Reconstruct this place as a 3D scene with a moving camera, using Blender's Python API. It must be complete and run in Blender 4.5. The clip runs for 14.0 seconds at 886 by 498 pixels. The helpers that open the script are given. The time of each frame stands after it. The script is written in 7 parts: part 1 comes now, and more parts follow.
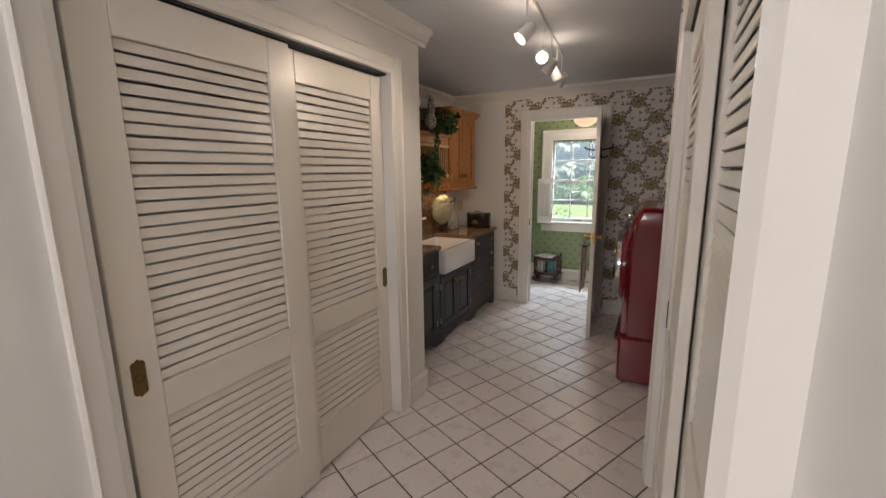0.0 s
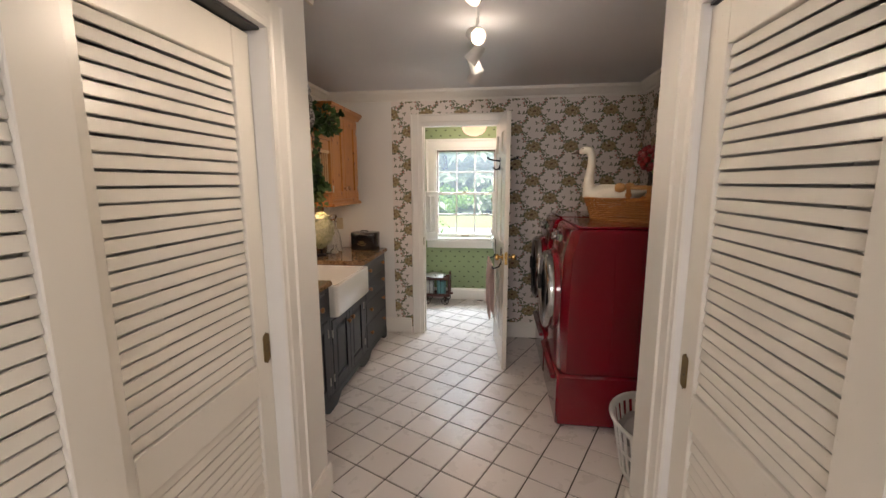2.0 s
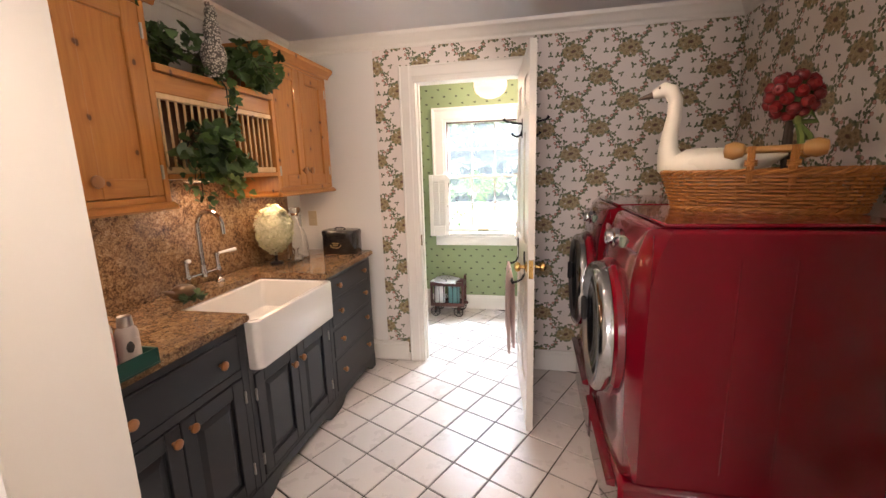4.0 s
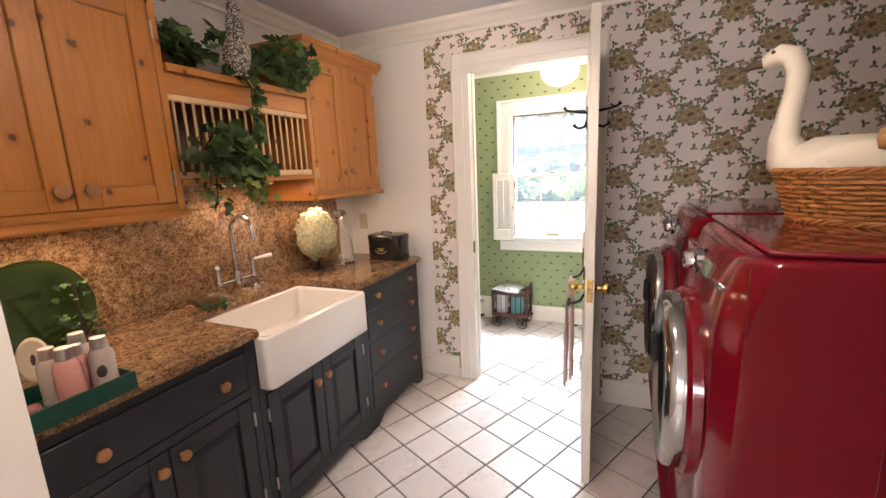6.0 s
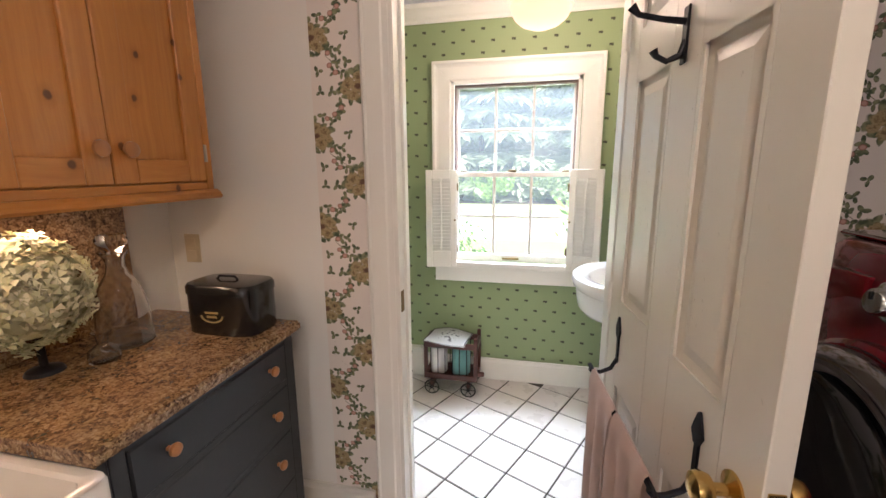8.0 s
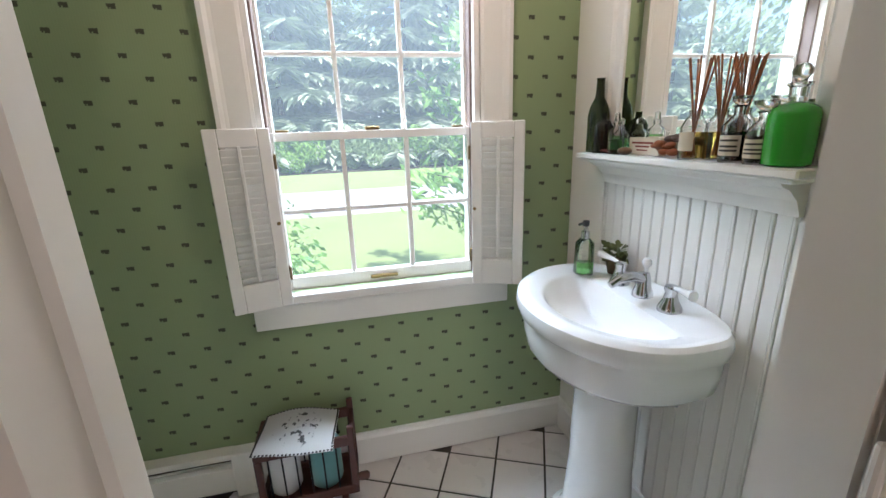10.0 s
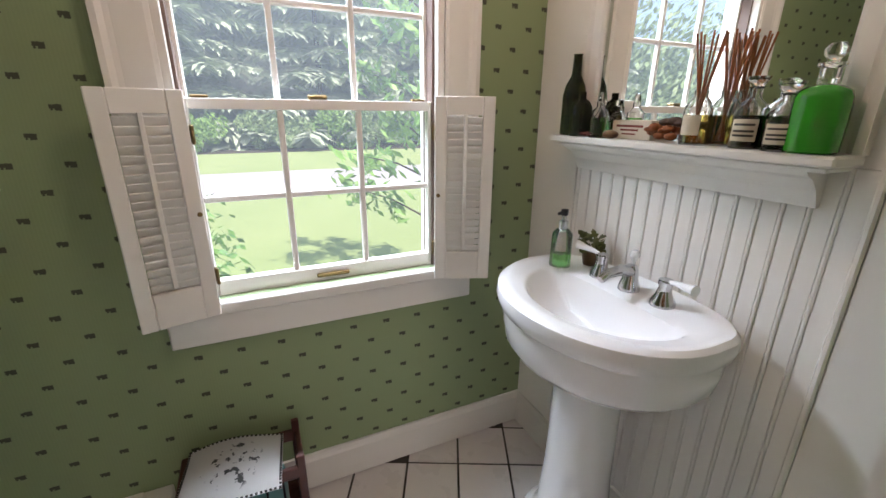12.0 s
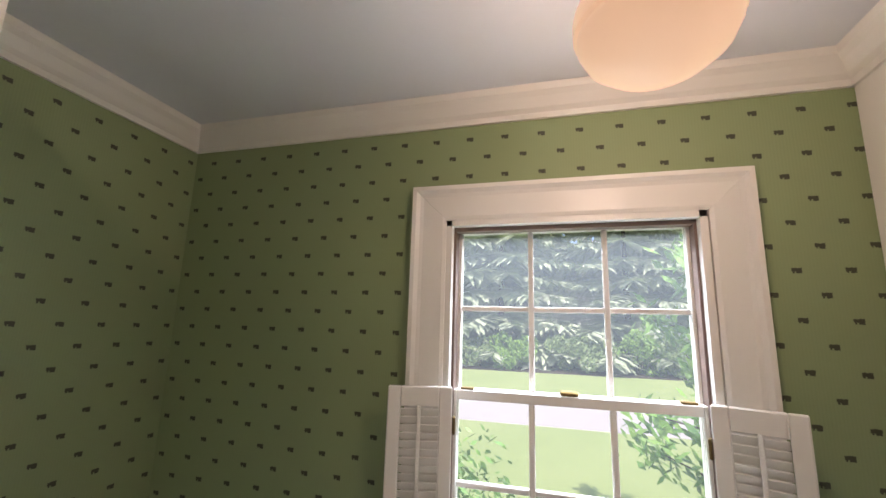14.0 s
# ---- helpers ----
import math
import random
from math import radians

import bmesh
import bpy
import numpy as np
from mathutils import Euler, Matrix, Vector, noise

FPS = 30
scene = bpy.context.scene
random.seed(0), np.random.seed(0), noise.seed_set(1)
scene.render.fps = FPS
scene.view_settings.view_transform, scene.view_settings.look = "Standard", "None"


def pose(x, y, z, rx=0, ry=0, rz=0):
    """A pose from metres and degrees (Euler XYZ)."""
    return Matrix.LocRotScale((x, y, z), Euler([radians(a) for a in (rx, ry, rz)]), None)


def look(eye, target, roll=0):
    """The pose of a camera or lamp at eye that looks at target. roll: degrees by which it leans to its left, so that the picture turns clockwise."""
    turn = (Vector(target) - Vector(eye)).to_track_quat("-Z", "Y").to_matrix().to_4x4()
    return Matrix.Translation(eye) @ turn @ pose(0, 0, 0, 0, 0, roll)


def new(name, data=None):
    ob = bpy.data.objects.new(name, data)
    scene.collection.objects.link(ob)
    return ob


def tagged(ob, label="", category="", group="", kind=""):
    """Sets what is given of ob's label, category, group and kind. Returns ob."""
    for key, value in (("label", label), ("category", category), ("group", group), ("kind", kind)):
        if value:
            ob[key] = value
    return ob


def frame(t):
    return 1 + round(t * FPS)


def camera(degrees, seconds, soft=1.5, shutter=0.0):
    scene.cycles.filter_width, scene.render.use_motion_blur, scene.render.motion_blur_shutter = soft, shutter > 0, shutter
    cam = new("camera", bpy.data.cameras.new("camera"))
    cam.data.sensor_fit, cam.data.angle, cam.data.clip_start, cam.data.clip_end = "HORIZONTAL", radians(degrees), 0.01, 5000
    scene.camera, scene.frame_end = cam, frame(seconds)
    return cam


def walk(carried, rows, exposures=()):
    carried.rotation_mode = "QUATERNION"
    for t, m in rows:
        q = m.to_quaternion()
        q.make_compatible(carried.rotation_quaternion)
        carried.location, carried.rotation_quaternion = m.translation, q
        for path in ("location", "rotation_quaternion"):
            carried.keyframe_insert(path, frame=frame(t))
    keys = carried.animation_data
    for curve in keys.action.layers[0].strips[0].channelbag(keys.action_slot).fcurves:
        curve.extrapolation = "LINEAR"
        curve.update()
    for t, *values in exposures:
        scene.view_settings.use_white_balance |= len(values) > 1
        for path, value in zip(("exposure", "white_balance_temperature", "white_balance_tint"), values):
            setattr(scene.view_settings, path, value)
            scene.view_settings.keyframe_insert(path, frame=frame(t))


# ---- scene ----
cam = camera(94.1, 14.0)
PATH = [
    (0, (0.375, -0.246, 1.548), (-0.534, 1.497, 1.182), -0.7),
    (0.5, (0.222, -0.06, 1.545), (-0.517, 1.767, 1.207), -0.6),
    (1, (0.005, 0.083, 1.563), (-0.511, 1.988, 1.239), -0.4),
    (1.5, (-0.153, 0.18, 1.565), (-0.511, 2.121, 1.241), -0.4),
    (2, (-0.197, 0.339, 1.558), (-0.454, 2.296, 1.238), -0.2),
    (2.2, (-0.194, 0.453, 1.538), (-0.432, 2.413, 1.223), -0.6),
    (4.3, (-0.084, 1.564, 1.478), (-0.576, 3.466, 1.103), -2.0),
    (4.5, (-0.027, 1.623, 1.481), (-0.578, 3.51, 1.112), -2.2),
    (5, (0.039, 1.681, 1.492), (-0.64, 3.526, 1.126), -2.8),
    (5.5, (0.048, 1.707, 1.488), (-0.717, 3.519, 1.126), -2.8),
    (6, (0.007, 1.803, 1.487), (-0.795, 3.597, 1.116), -2.5),
    (6.5, (-0.119, 2.07, 1.48), (-0.921, 3.86, 1.093), -1.9),
    (7, (-0.231, 2.343, 1.466), (-0.967, 4.158, 1.065), -1.1),
    (7.5, (-0.333, 2.698, 1.465), (-0.939, 4.561, 1.063), -0.4),
    (8, (-0.462, 3.024, 1.452), (-0.89, 4.939, 1.067), -0.4),
    (8.5, (-0.614, 3.367, 1.468), (-0.823, 5.321, 1.094), -0.4),
    (9, (-0.636, 3.677, 1.466), (-0.642, 5.638, 1.073), -0.7),
    (9.2, (-0.643, 3.788, 1.462), (-0.565, 5.745, 1.059), -1.0),
    (11.3, (-0.841, 4.361, 1.332), (-0.067, 6.028, 0.544), -0.5),
    (11.5, (-0.839, 4.361, 1.329), (-0.048, 6.026, 0.554), -0.2),
    (12, (-0.822, 4.364, 1.393), (-0.028, 6.087, 0.761), 0.5),
    (12.2, (-0.809, 4.359, 1.427), (-0.056, 6.129, 0.881), 0.5),
    (12.5, (-0.783, 4.349, 1.472), (-0.142, 6.2, 1.068), 0.3),
    (13, (-0.741, 4.376, 1.523), (-0.389, 6.341, 1.397), 0.3),
    (13.5, (-0.702, 4.41, 1.571), (-0.794, 6.399, 1.758), 0.7),
    (14, (-0.645, 4.367, 1.625), (-1.169, 6.262, 1.992), 1.6),
]
walk(cam, [(t, look(eye, target, roll)) for t, eye, target, roll in PATH],
     [(0, 0.62, 6300, 15), (0.5, 1.05, 6500, 16), (1.2, 1.05, 6500, 16), (2.2, 1.15, 6450, 15), (4.3, 2.0, 6550, 21), (6.5, 2.05, 6450, 21), (8, 1.42, 6400, 19), (9.2, 0.85, 5700, 15), (11.3, 0.70, 6400, 23), (12.5, 0.3, 6500, 24), (13.2, 0.12, 7100, 29), (14, 0.30, 6650, 24)])

# ---- world, sun and lamps ----
world = bpy.data.worlds.new("sky")
scene.world = world
world.use_nodes = True
wn = world.node_tree.nodes
sky = wn.new("ShaderNodeTexSky")
sky.sky_type, sky.sun_disc = "NISHITA", False
sky.sun_elevation, sky.sun_rotation = radians(47), radians(197)
wn["Background"].inputs["Strength"].default_value = 0.15
world.node_tree.links.new(sky.outputs[0], wn["Background"].inputs["Color"])

sun = new("sun", bpy.data.lights.new("sun", "SUN"))
sun.data.energy, sun.data.angle, sun.data.color = 5.0, radians(0.6), (1.0, 0.95, 0.87)
sun.matrix_world = look((0, 0, 30), (-8, 27, 0))


def area(name, eye, target, wide, high, watts, colour):
    lamp = new(name, bpy.data.lights.new(name, "AREA"))
    lamp.data.shape, lamp.data.size, lamp.data.size_y = "RECTANGLE", wide, high
    lamp.data.energy, lamp.data.color = watts, colour
    lamp.matrix_world = look(eye, target)
    return lamp


def spot(name, eye, target, watts, degrees, colour, radius=0.03):
    lamp = new(name, bpy.data.lights.new(name, "SPOT"))
    lamp.data.spot_size, lamp.data.spot_blend, lamp.data.shadow_soft_size = radians(degrees), 0.7, radius
    lamp.data.energy, lamp.data.color = watts, colour
    lamp.matrix_world = look(eye, target)
    return lamp


def bulb(name, eye, watts, colour, radius=0.05):
    lamp = new(name, bpy.data.lights.new(name, "POINT"))
    lamp.data.energy, lamp.data.color, lamp.data.shadow_soft_size = watts, colour, radius
    lamp.location = eye
    return lamp


# unseen lamp outside, above the bathroom window, stands in for sky light
area("window_daylight", (-0.61, 6.45, 2.78), (-0.61, 5.0, 0.9), 2.4, 0.9, 205, (0.74, 0.90, 1.0))
# added fill from the room the walk comes from, source unknown
area("hall_fill", (-0.40, -2.40, 2.05), (-0.45, 1.2, 0.9), 1.2, 0.7, 17, (1.0, 0.95, 0.91))
# lit lamps: track spots, under-cabinet strips, the bathroom's ceiling lamp
WARM = (1.0, 0.82, 0.62)
HEADS = (((-0.275, 1.92, 2.225), (-0.95, 1.35, 1.40), 8.5), ((-0.309, 2.36, 2.22), (0.45, 0.75, 1.40), 6.0), ((-0.33, 2.66, 2.22), (-1.5, 2.9, 0.95), 3.8),
         ((-0.336, 2.88, 2.22), (0.25, 3.25, 0.80), 6.5), ((-0.350, 3.12, 2.225), (-1.15, 4.25, 1.5), 6.0))
for head_at, aim, watts in HEADS:
    eye = Vector(head_at) + (Vector(aim) - Vector(head_at)).normalized() * 0.055
    spot("track_spot", eye, aim, watts, 110, WARM)
for y, z, watts in ((2.525, 1.344, 0.45), (3.30, 1.454, 0.55), (3.84, 1.344, 0.40)):
    area("cabinet_light", (-1.72, y, z), (-1.66, y, 0.9), 0.28, 0.05, watts, (1.0, 0.70, 0.44))
bulb("bath_bulb", (-0.466, 5.088, 2.16), 6.4, (1.0, 0.78, 0.60), 0.11)
# two bare points added under the track to spill light onto the ceiling
for y in (2.05, 2.75):
    bulb("track_spill", (-0.315, y, 2.26), 0.7, WARM, 0.04)

# ---- materials ----
class Nodes:
    """A material's node tree, with one short method for each kind of node."""

    def __init__(self, name):
        self.mat = bpy.data.materials.new(name)
        self.mat.use_nodes = True
        self.tree = self.mat.node_tree
        self.bsdf = self.tree.nodes["Principled BSDF"]

    def add(self, kind, **values):
        node = self.tree.nodes.new(kind)
        for key, value in values.items():
            self.put(node.inputs[key.replace("_", " ")], value)
        return node

    def put(self, socket, value):
        if isinstance(value, bpy.types.NodeSocket):
            self.tree.links.new(value, socket)
        elif isinstance(value, tuple) and len(value) == 3 and socket.type == "RGBA":
            socket.default_value = (*value, 1)
        else:
            socket.default_value = value

    def coord(self, space="Object"):
        return self.tree.nodes.new("ShaderNodeTexCoord").outputs[space]

    def place(self):
        """The place in the world, the same for every object."""
        return self.tree.nodes.new("ShaderNodeNewGeometry").outputs["Position"]

    def island(self):
        return self.tree.nodes.new("ShaderNodeNewGeometry").outputs["Random Per Island"]

    def chance(self):
        return self.tree.nodes.new("ShaderNodeObjectInfo").outputs["Random"]

    def scaled(self, vector, scale, turn=(0, 0, 0), move=(0, 0, 0)):
        node = self.add("ShaderNodeMapping", Vector=vector, Scale=scale, Rotation=turn, Location=move)
        return node.outputs[0]

    def noise(self, vector, scale, detail=3.0, rough=0.55, warp=0.0):
        node = self.add("ShaderNodeTexNoise", Vector=vector, Scale=scale, Detail=detail, Roughness=rough, Distortion=warp)
        return node.outputs["Fac"]

    def wobble(self, vector, scale, amount):
        node = self.add("ShaderNodeTexNoise", Vector=vector, Scale=scale, Detail=2.0)
        shift = self.vec("SUBTRACT", node.outputs["Color"], (0.5, 0.5, 0.5))
        return self.vec("ADD", vector, self.vec("MULTIPLY", shift, (amount, amount, amount)))

    def voronoi(self, vector, scale, out="Distance", feature="F1", chance=1.0, space="3D"):
        node = self.add("ShaderNodeTexVoronoi", Vector=vector, Scale=scale, Randomness=chance)
        node.voronoi_dimensions = space
        node.feature = feature
        return node.outputs[out]

    def vec(self, op, a, b):
        node = self.tree.nodes.new("ShaderNodeVectorMath")
        node.operation = op
        self.put(node.inputs[0], a)
        self.put(node.inputs[1], b)
        return node.outputs["Value"] if op in ("LENGTH", "DISTANCE", "DOT_PRODUCT") else node.outputs[0]

    def math(self, op, a, b=0.0, c=0.0):
        node = self.tree.nodes.new("ShaderNodeMath")
        node.operation = op
        for socket, value in zip(node.inputs, (a, b, c)):
            self.put(socket, value)
        return node.outputs[0]

    def split(self, vector):
        return self.add("ShaderNodeSeparateXYZ", Vector=vector).outputs

    def join(self, x, y, z=0.0):
        return self.add("ShaderNodeCombineXYZ", X=x, Y=y, Z=z).outputs[0]

    def ramp(self, value, *stops):
        node = self.add("ShaderNodeValToRGB", Fac=value)
        band = node.color_ramp
        while len(band.elements) < len(stops):
            band.elements.new(0.5)
        for element, (at, colour) in zip(band.elements, stops):
            element.position = at
            element.color = (*colour, 1) if isinstance(colour, tuple) else (colour, colour, colour, 1)
        return node.outputs[0]

    def step(self, value, low, high):
        """0 below low, 1 above high (or the other way round)."""
        node = self.add("ShaderNodeMapRange", Value=value)
        node.inputs["From Min"].default_value, node.inputs["From Max"].default_value = low, high
        return node.outputs[0]

    def mix(self, fac, a, b, blend="MIX"):
        node = self.tree.nodes.new("ShaderNodeMix")
        node.data_type, node.blend_type = "RGBA", blend
        self.put(node.inputs[0], fac)
        self.put(node.inputs[6], a)
        self.put(node.inputs[7], b)
        return node.outputs[2]

    def bump(self, height, strength=0.3, distance=0.002):
        node = self.add("ShaderNodeBump", Height=height, Strength=strength, Distance=distance)
        self.put(self.bsdf.inputs["Normal"], node.outputs[0])

    def set(self, **values):
        for key, value in values.items():
            self.put(self.bsdf.inputs[key.replace("_", " ")], value)
        return self.mat


def paint(name, colour, rough=0.45, uneven=0.06, grain=0.15, coat=0.0):
    """Painted wood, plaster or lacquer: slight brush marks and unevenness at two scales."""
    n = Nodes(name)
    p = n.coord()
    big, fine = n.noise(p, 3.0, 4), n.noise(p, 90.0, 2)
    dark = tuple(c * (1 - 2 * uneven) for c in colour)
    n.bump(n.mix(0.5, n.noise(p, 14.0, 3), fine), grain, 0.001)
    return n.set(Base_Color=n.mix(big, dark, colour), Roughness=n.math("MULTIPLY_ADD", fine, 0.12, rough - 0.06), Coat_Weight=coat)


def metal(name, colour, rough=0.15, worn=0.1):
    n = Nodes(name)
    m = n.noise(n.coord(), 25.0, 4)
    return n.set(Base_Color=n.mix(m, tuple(c * (1 - worn) for c in colour), colour), Metallic=1.0,
                 Roughness=n.math("MULTIPLY_ADD", m, worn, rough))


def clear(name, colour=(1, 1, 1), rough=0.02, index=1.45):
    return Nodes(name).set(Base_Color=colour, Roughness=rough, Transmission_Weight=1.0, IOR=index)


def glow(name, colour, strength):
    return Nodes(name).set(Base_Color=colour, Emission_Color=colour, Emission_Strength=strength, Roughness=0.4)


trim_white = paint("white_trim_paint", (0.80, 0.77, 0.71), 0.32, 0.02)
door_white = paint("white_door_paint", (0.80, 0.76, 0.68), 0.30, 0.02)
wall_white = paint("white_wall_paint", (0.80, 0.78, 0.74), 0.6, 0.02)
ceiling_white = paint("ceiling_paint", (0.74, 0.75, 0.78), 0.75, 0.03, 0.3)
navy = paint("dark_blue_cabinet_paint", (0.013, 0.016, 0.022), 0.42, 0.12)
red_enamel = paint("red_enamel", (0.17, 0.0022, 0.010), 0.14, 0.02, 0.02, 0.6)
porcelain = paint("white_porcelain", (0.86, 0.85, 0.83), 0.08, 0.01, 0.02, 0.5)
chrome = metal("chrome", (0.58, 0.58, 0.59), 0.07)
dark_chrome = metal("dark_chrome", (0.50, 0.50, 0.51), 0.05)
brass = metal("brass", (0.70, 0.46, 0.16), 0.2)
iron = metal("black_iron", (0.03, 0.03, 0.035), 0.45)
glass = clear("glass")


def lattice(n, u, v, wide, high):
    """Place within the nearest cell of a half-drop repeat, wide x high with one more motif in the middle."""
    out = []
    for shift in (0.5, 0.0):
        cu = n.math("MULTIPLY", n.math("SUBTRACT", n.math("FRACT", n.math("MULTIPLY_ADD", u, 1 / wide, shift)), 0.5), wide)
        cv = n.math("MULTIPLY", n.math("SUBTRACT", n.math("FRACT", n.math("MULTIPLY_ADD", v, 1 / high, shift)), 0.5), high)
        out.append((cu, cv))
    return out


def rose_wallpaper():
    """Cream paper with bouquets on a half-drop repeat, tied by leafy sprays along the diagonals."""
    n = Nodes("rose_wallpaper")
    x, y, z = n.split(n.place())
    u, v = n.math("SUBTRACT", n.math("ADD", x, y), 4.70), n.math("SUBTRACT", z, 1.725)
    flat = n.join(u, v)
    su, sv, _ = n.split(n.wobble(n.wobble(flat, 12.0, 0.012), 55.0, 0.003))
    (ax, ay), (bx, by) = lattice(n, su, sv, 0.34, 0.32)
    in_a = n.step(n.math("ADD", n.math("MULTIPLY", n.math("ABSOLUTE", ax), 1 / 0.34), n.math("MULTIPLY", n.math("ABSOLUTE", ay), 1 / 0.32)), 0.5005, 0.4995)
    here = n.mix(in_a, n.join(bx, by), n.join(ax, ay))

    def blobs(shapes):
        least, spot_uv = None, here
        for k, (cx, cy, rx, ry, turn) in enumerate(shapes):
            if k % 6 == 5:  # one batch after the other keeps the shader small
                step_on = n.tree.nodes.new("ShaderNodeVectorMath")
                step_on.operation = "MULTIPLY_ADD"
                n.put(step_on.inputs[0], least)
                n.put(step_on.inputs[1], (1e-7, 1e-7, 0))
                n.put(step_on.inputs[2], here)
                spot_uv = step_on.outputs[0]
            node = n.add("ShaderNodeMapping", Vector=spot_uv, Location=(cx, cy, 0), Rotation=(0, 0, radians(turn)), Scale=(rx, ry, 1))
            node.vector_type = "TEXTURE"
            d = n.vec("LENGTH", node.outputs[0], (0, 0, 0))
            least = d if least is None else n.math("MINIMUM", least, d)
        return least

    rnd = random.Random(4)
    roses = blobs([(cx, cy, r, r * 0.85, a) for cx, cy, r, a in ((0.0, 0.0, 0.030, 0), (-0.036, 0.010, 0.026, 30), (0.036, 0.014, 0.025, -20), (-0.018, -0.028, 0.024, 10),
                                                               (0.024, -0.024, 0.025, -30), (0.004, 0.032, 0.022, 0), (-0.050, -0.014, 0.016, 0), (0.052, -0.008, 0.016, 0))])
    eye = blobs([(0.003, 0.0, 0.017, 0.010, 10)])
    ruff = blobs([(rr * math.cos(a), rr * 0.80 * math.sin(a), rnd.uniform(0.015, 0.022), rnd.uniform(0.009, 0.012), math.degrees(a) + rnd.uniform(-60, 60))
                  for a, rr in ((math.tau * k / 13 + rnd.uniform(-0.2, 0.2), rnd.uniform(0.050, 0.068)) for k in range(13))])
    leaves, buds, stems = [], [], []

    def place(kind, cx, cy, rx, ry, turn):
        """Keeps the shape in the motif's own diamond and in each neighbour that it reaches into."""
        for ox, oy in ((0, 0), (-0.17, -0.16), (-0.17, 0.16), (0.17, -0.16), (0.17, 0.16)):
            if abs(cx + ox) / 0.34 + abs(cy + oy) / 0.32 < 0.60:
                kind.append((cx + ox, cy + oy, rx, ry, turn))

    for sy in (1, -1):
        bend = rnd.uniform(0.010, 0.018)
        for k in range(12):
            s_ = 0.30 + 0.034 * k
            off = bend * math.sin(s_ * 9.0) + rnd.gauss(0, 0.021)
            cx, cy = 0.17 * s_ - sy * off, 0.16 * s_ * sy + off
            if k % 4 == 1:
                place(buds, cx, cy, 0.0095, 0.0085, 0)
            else:
                a = rnd.uniform(0, 360)
                for turn in (0, 125, 235):
                    place(leaves, cx + 0.0098 * math.cos(radians(a + turn)), cy + 0.0098 * math.sin(radians(a + turn)), rnd.uniform(0.0085, 0.0115), rnd.uniform(0.0050, 0.0068), a + turn + rnd.uniform(-25, 25))
        place(stems, 0.085, 0.080 * sy, 0.040, 0.0014, 43 * sy + rnd.uniform(-8, 8))
    leaf_d, bud_d, stem_d = blobs(leaves), blobs(buds), blobs(stems)
    fine, ragged = n.noise(flat, 130.0, 3), n.noise(flat, 70.0, 3)
    green = n.mix(n.step(n.noise(flat, 48.0, 2), 0.38, 0.62), (0.055, 0.080, 0.040), (0.25, 0.26, 0.14))
    paper = n.mix(n.noise(flat, 6.0, 3), (0.74, 0.67, 0.62), (0.80, 0.74, 0.69))
    col = n.mix(n.step(stem_d, 1.1, 0.9), paper, (0.20, 0.17, 0.10))
    col = n.mix(n.step(n.math("ADD", leaf_d, n.math("MULTIPLY", fine, 0.3)), 1.22, 1.06), col, n.mix(n.math("MULTIPLY", n.step(leaf_d, 0.5, 1.0), 0.5), green, (0.10, 0.115, 0.06)))
    col = n.mix(n.step(bud_d, 1.08, 0.95), col, n.mix(n.step(bud_d, 0.55, 0.9), (0.56, 0.33, 0.27), (0.33, 0.13, 0.10)))
    col = n.mix(n.step(n.math("ADD", ruff, n.math("MULTIPLY", ragged, 0.9)), 1.55, 1.30), col, green)
    rose = n.ramp(n.math("MULTIPLY_ADD", fine, 0.45, n.math("MULTIPLY_ADD", n.noise(flat, 62.0, 3, 0.6), 0.55, n.math("MULTIPLY", roses, 0.24))), (0.42, (0.085, 0.058, 0.028)), (0.54, (0.24, 0.165, 0.075)), (0.66, (0.40, 0.31, 0.165)), (0.82, (0.17, 0.135, 0.060)))
    col = n.mix(n.step(n.math("ADD", roses, n.math("MULTIPLY", ragged, 1.1)), 1.62, 1.44), col, rose)
    col = n.mix(n.math("MULTIPLY", n.step(n.math("ADD", eye, n.math("MULTIPLY", fine, 0.5)), 1.35, 0.95), 0.9), col, (0.11, 0.050, 0.030))
    n.bump(n.noise(flat, 300.0, 2), 0.08, 0.001)
    return n.set(Base_Color=col, Roughness=0.55)


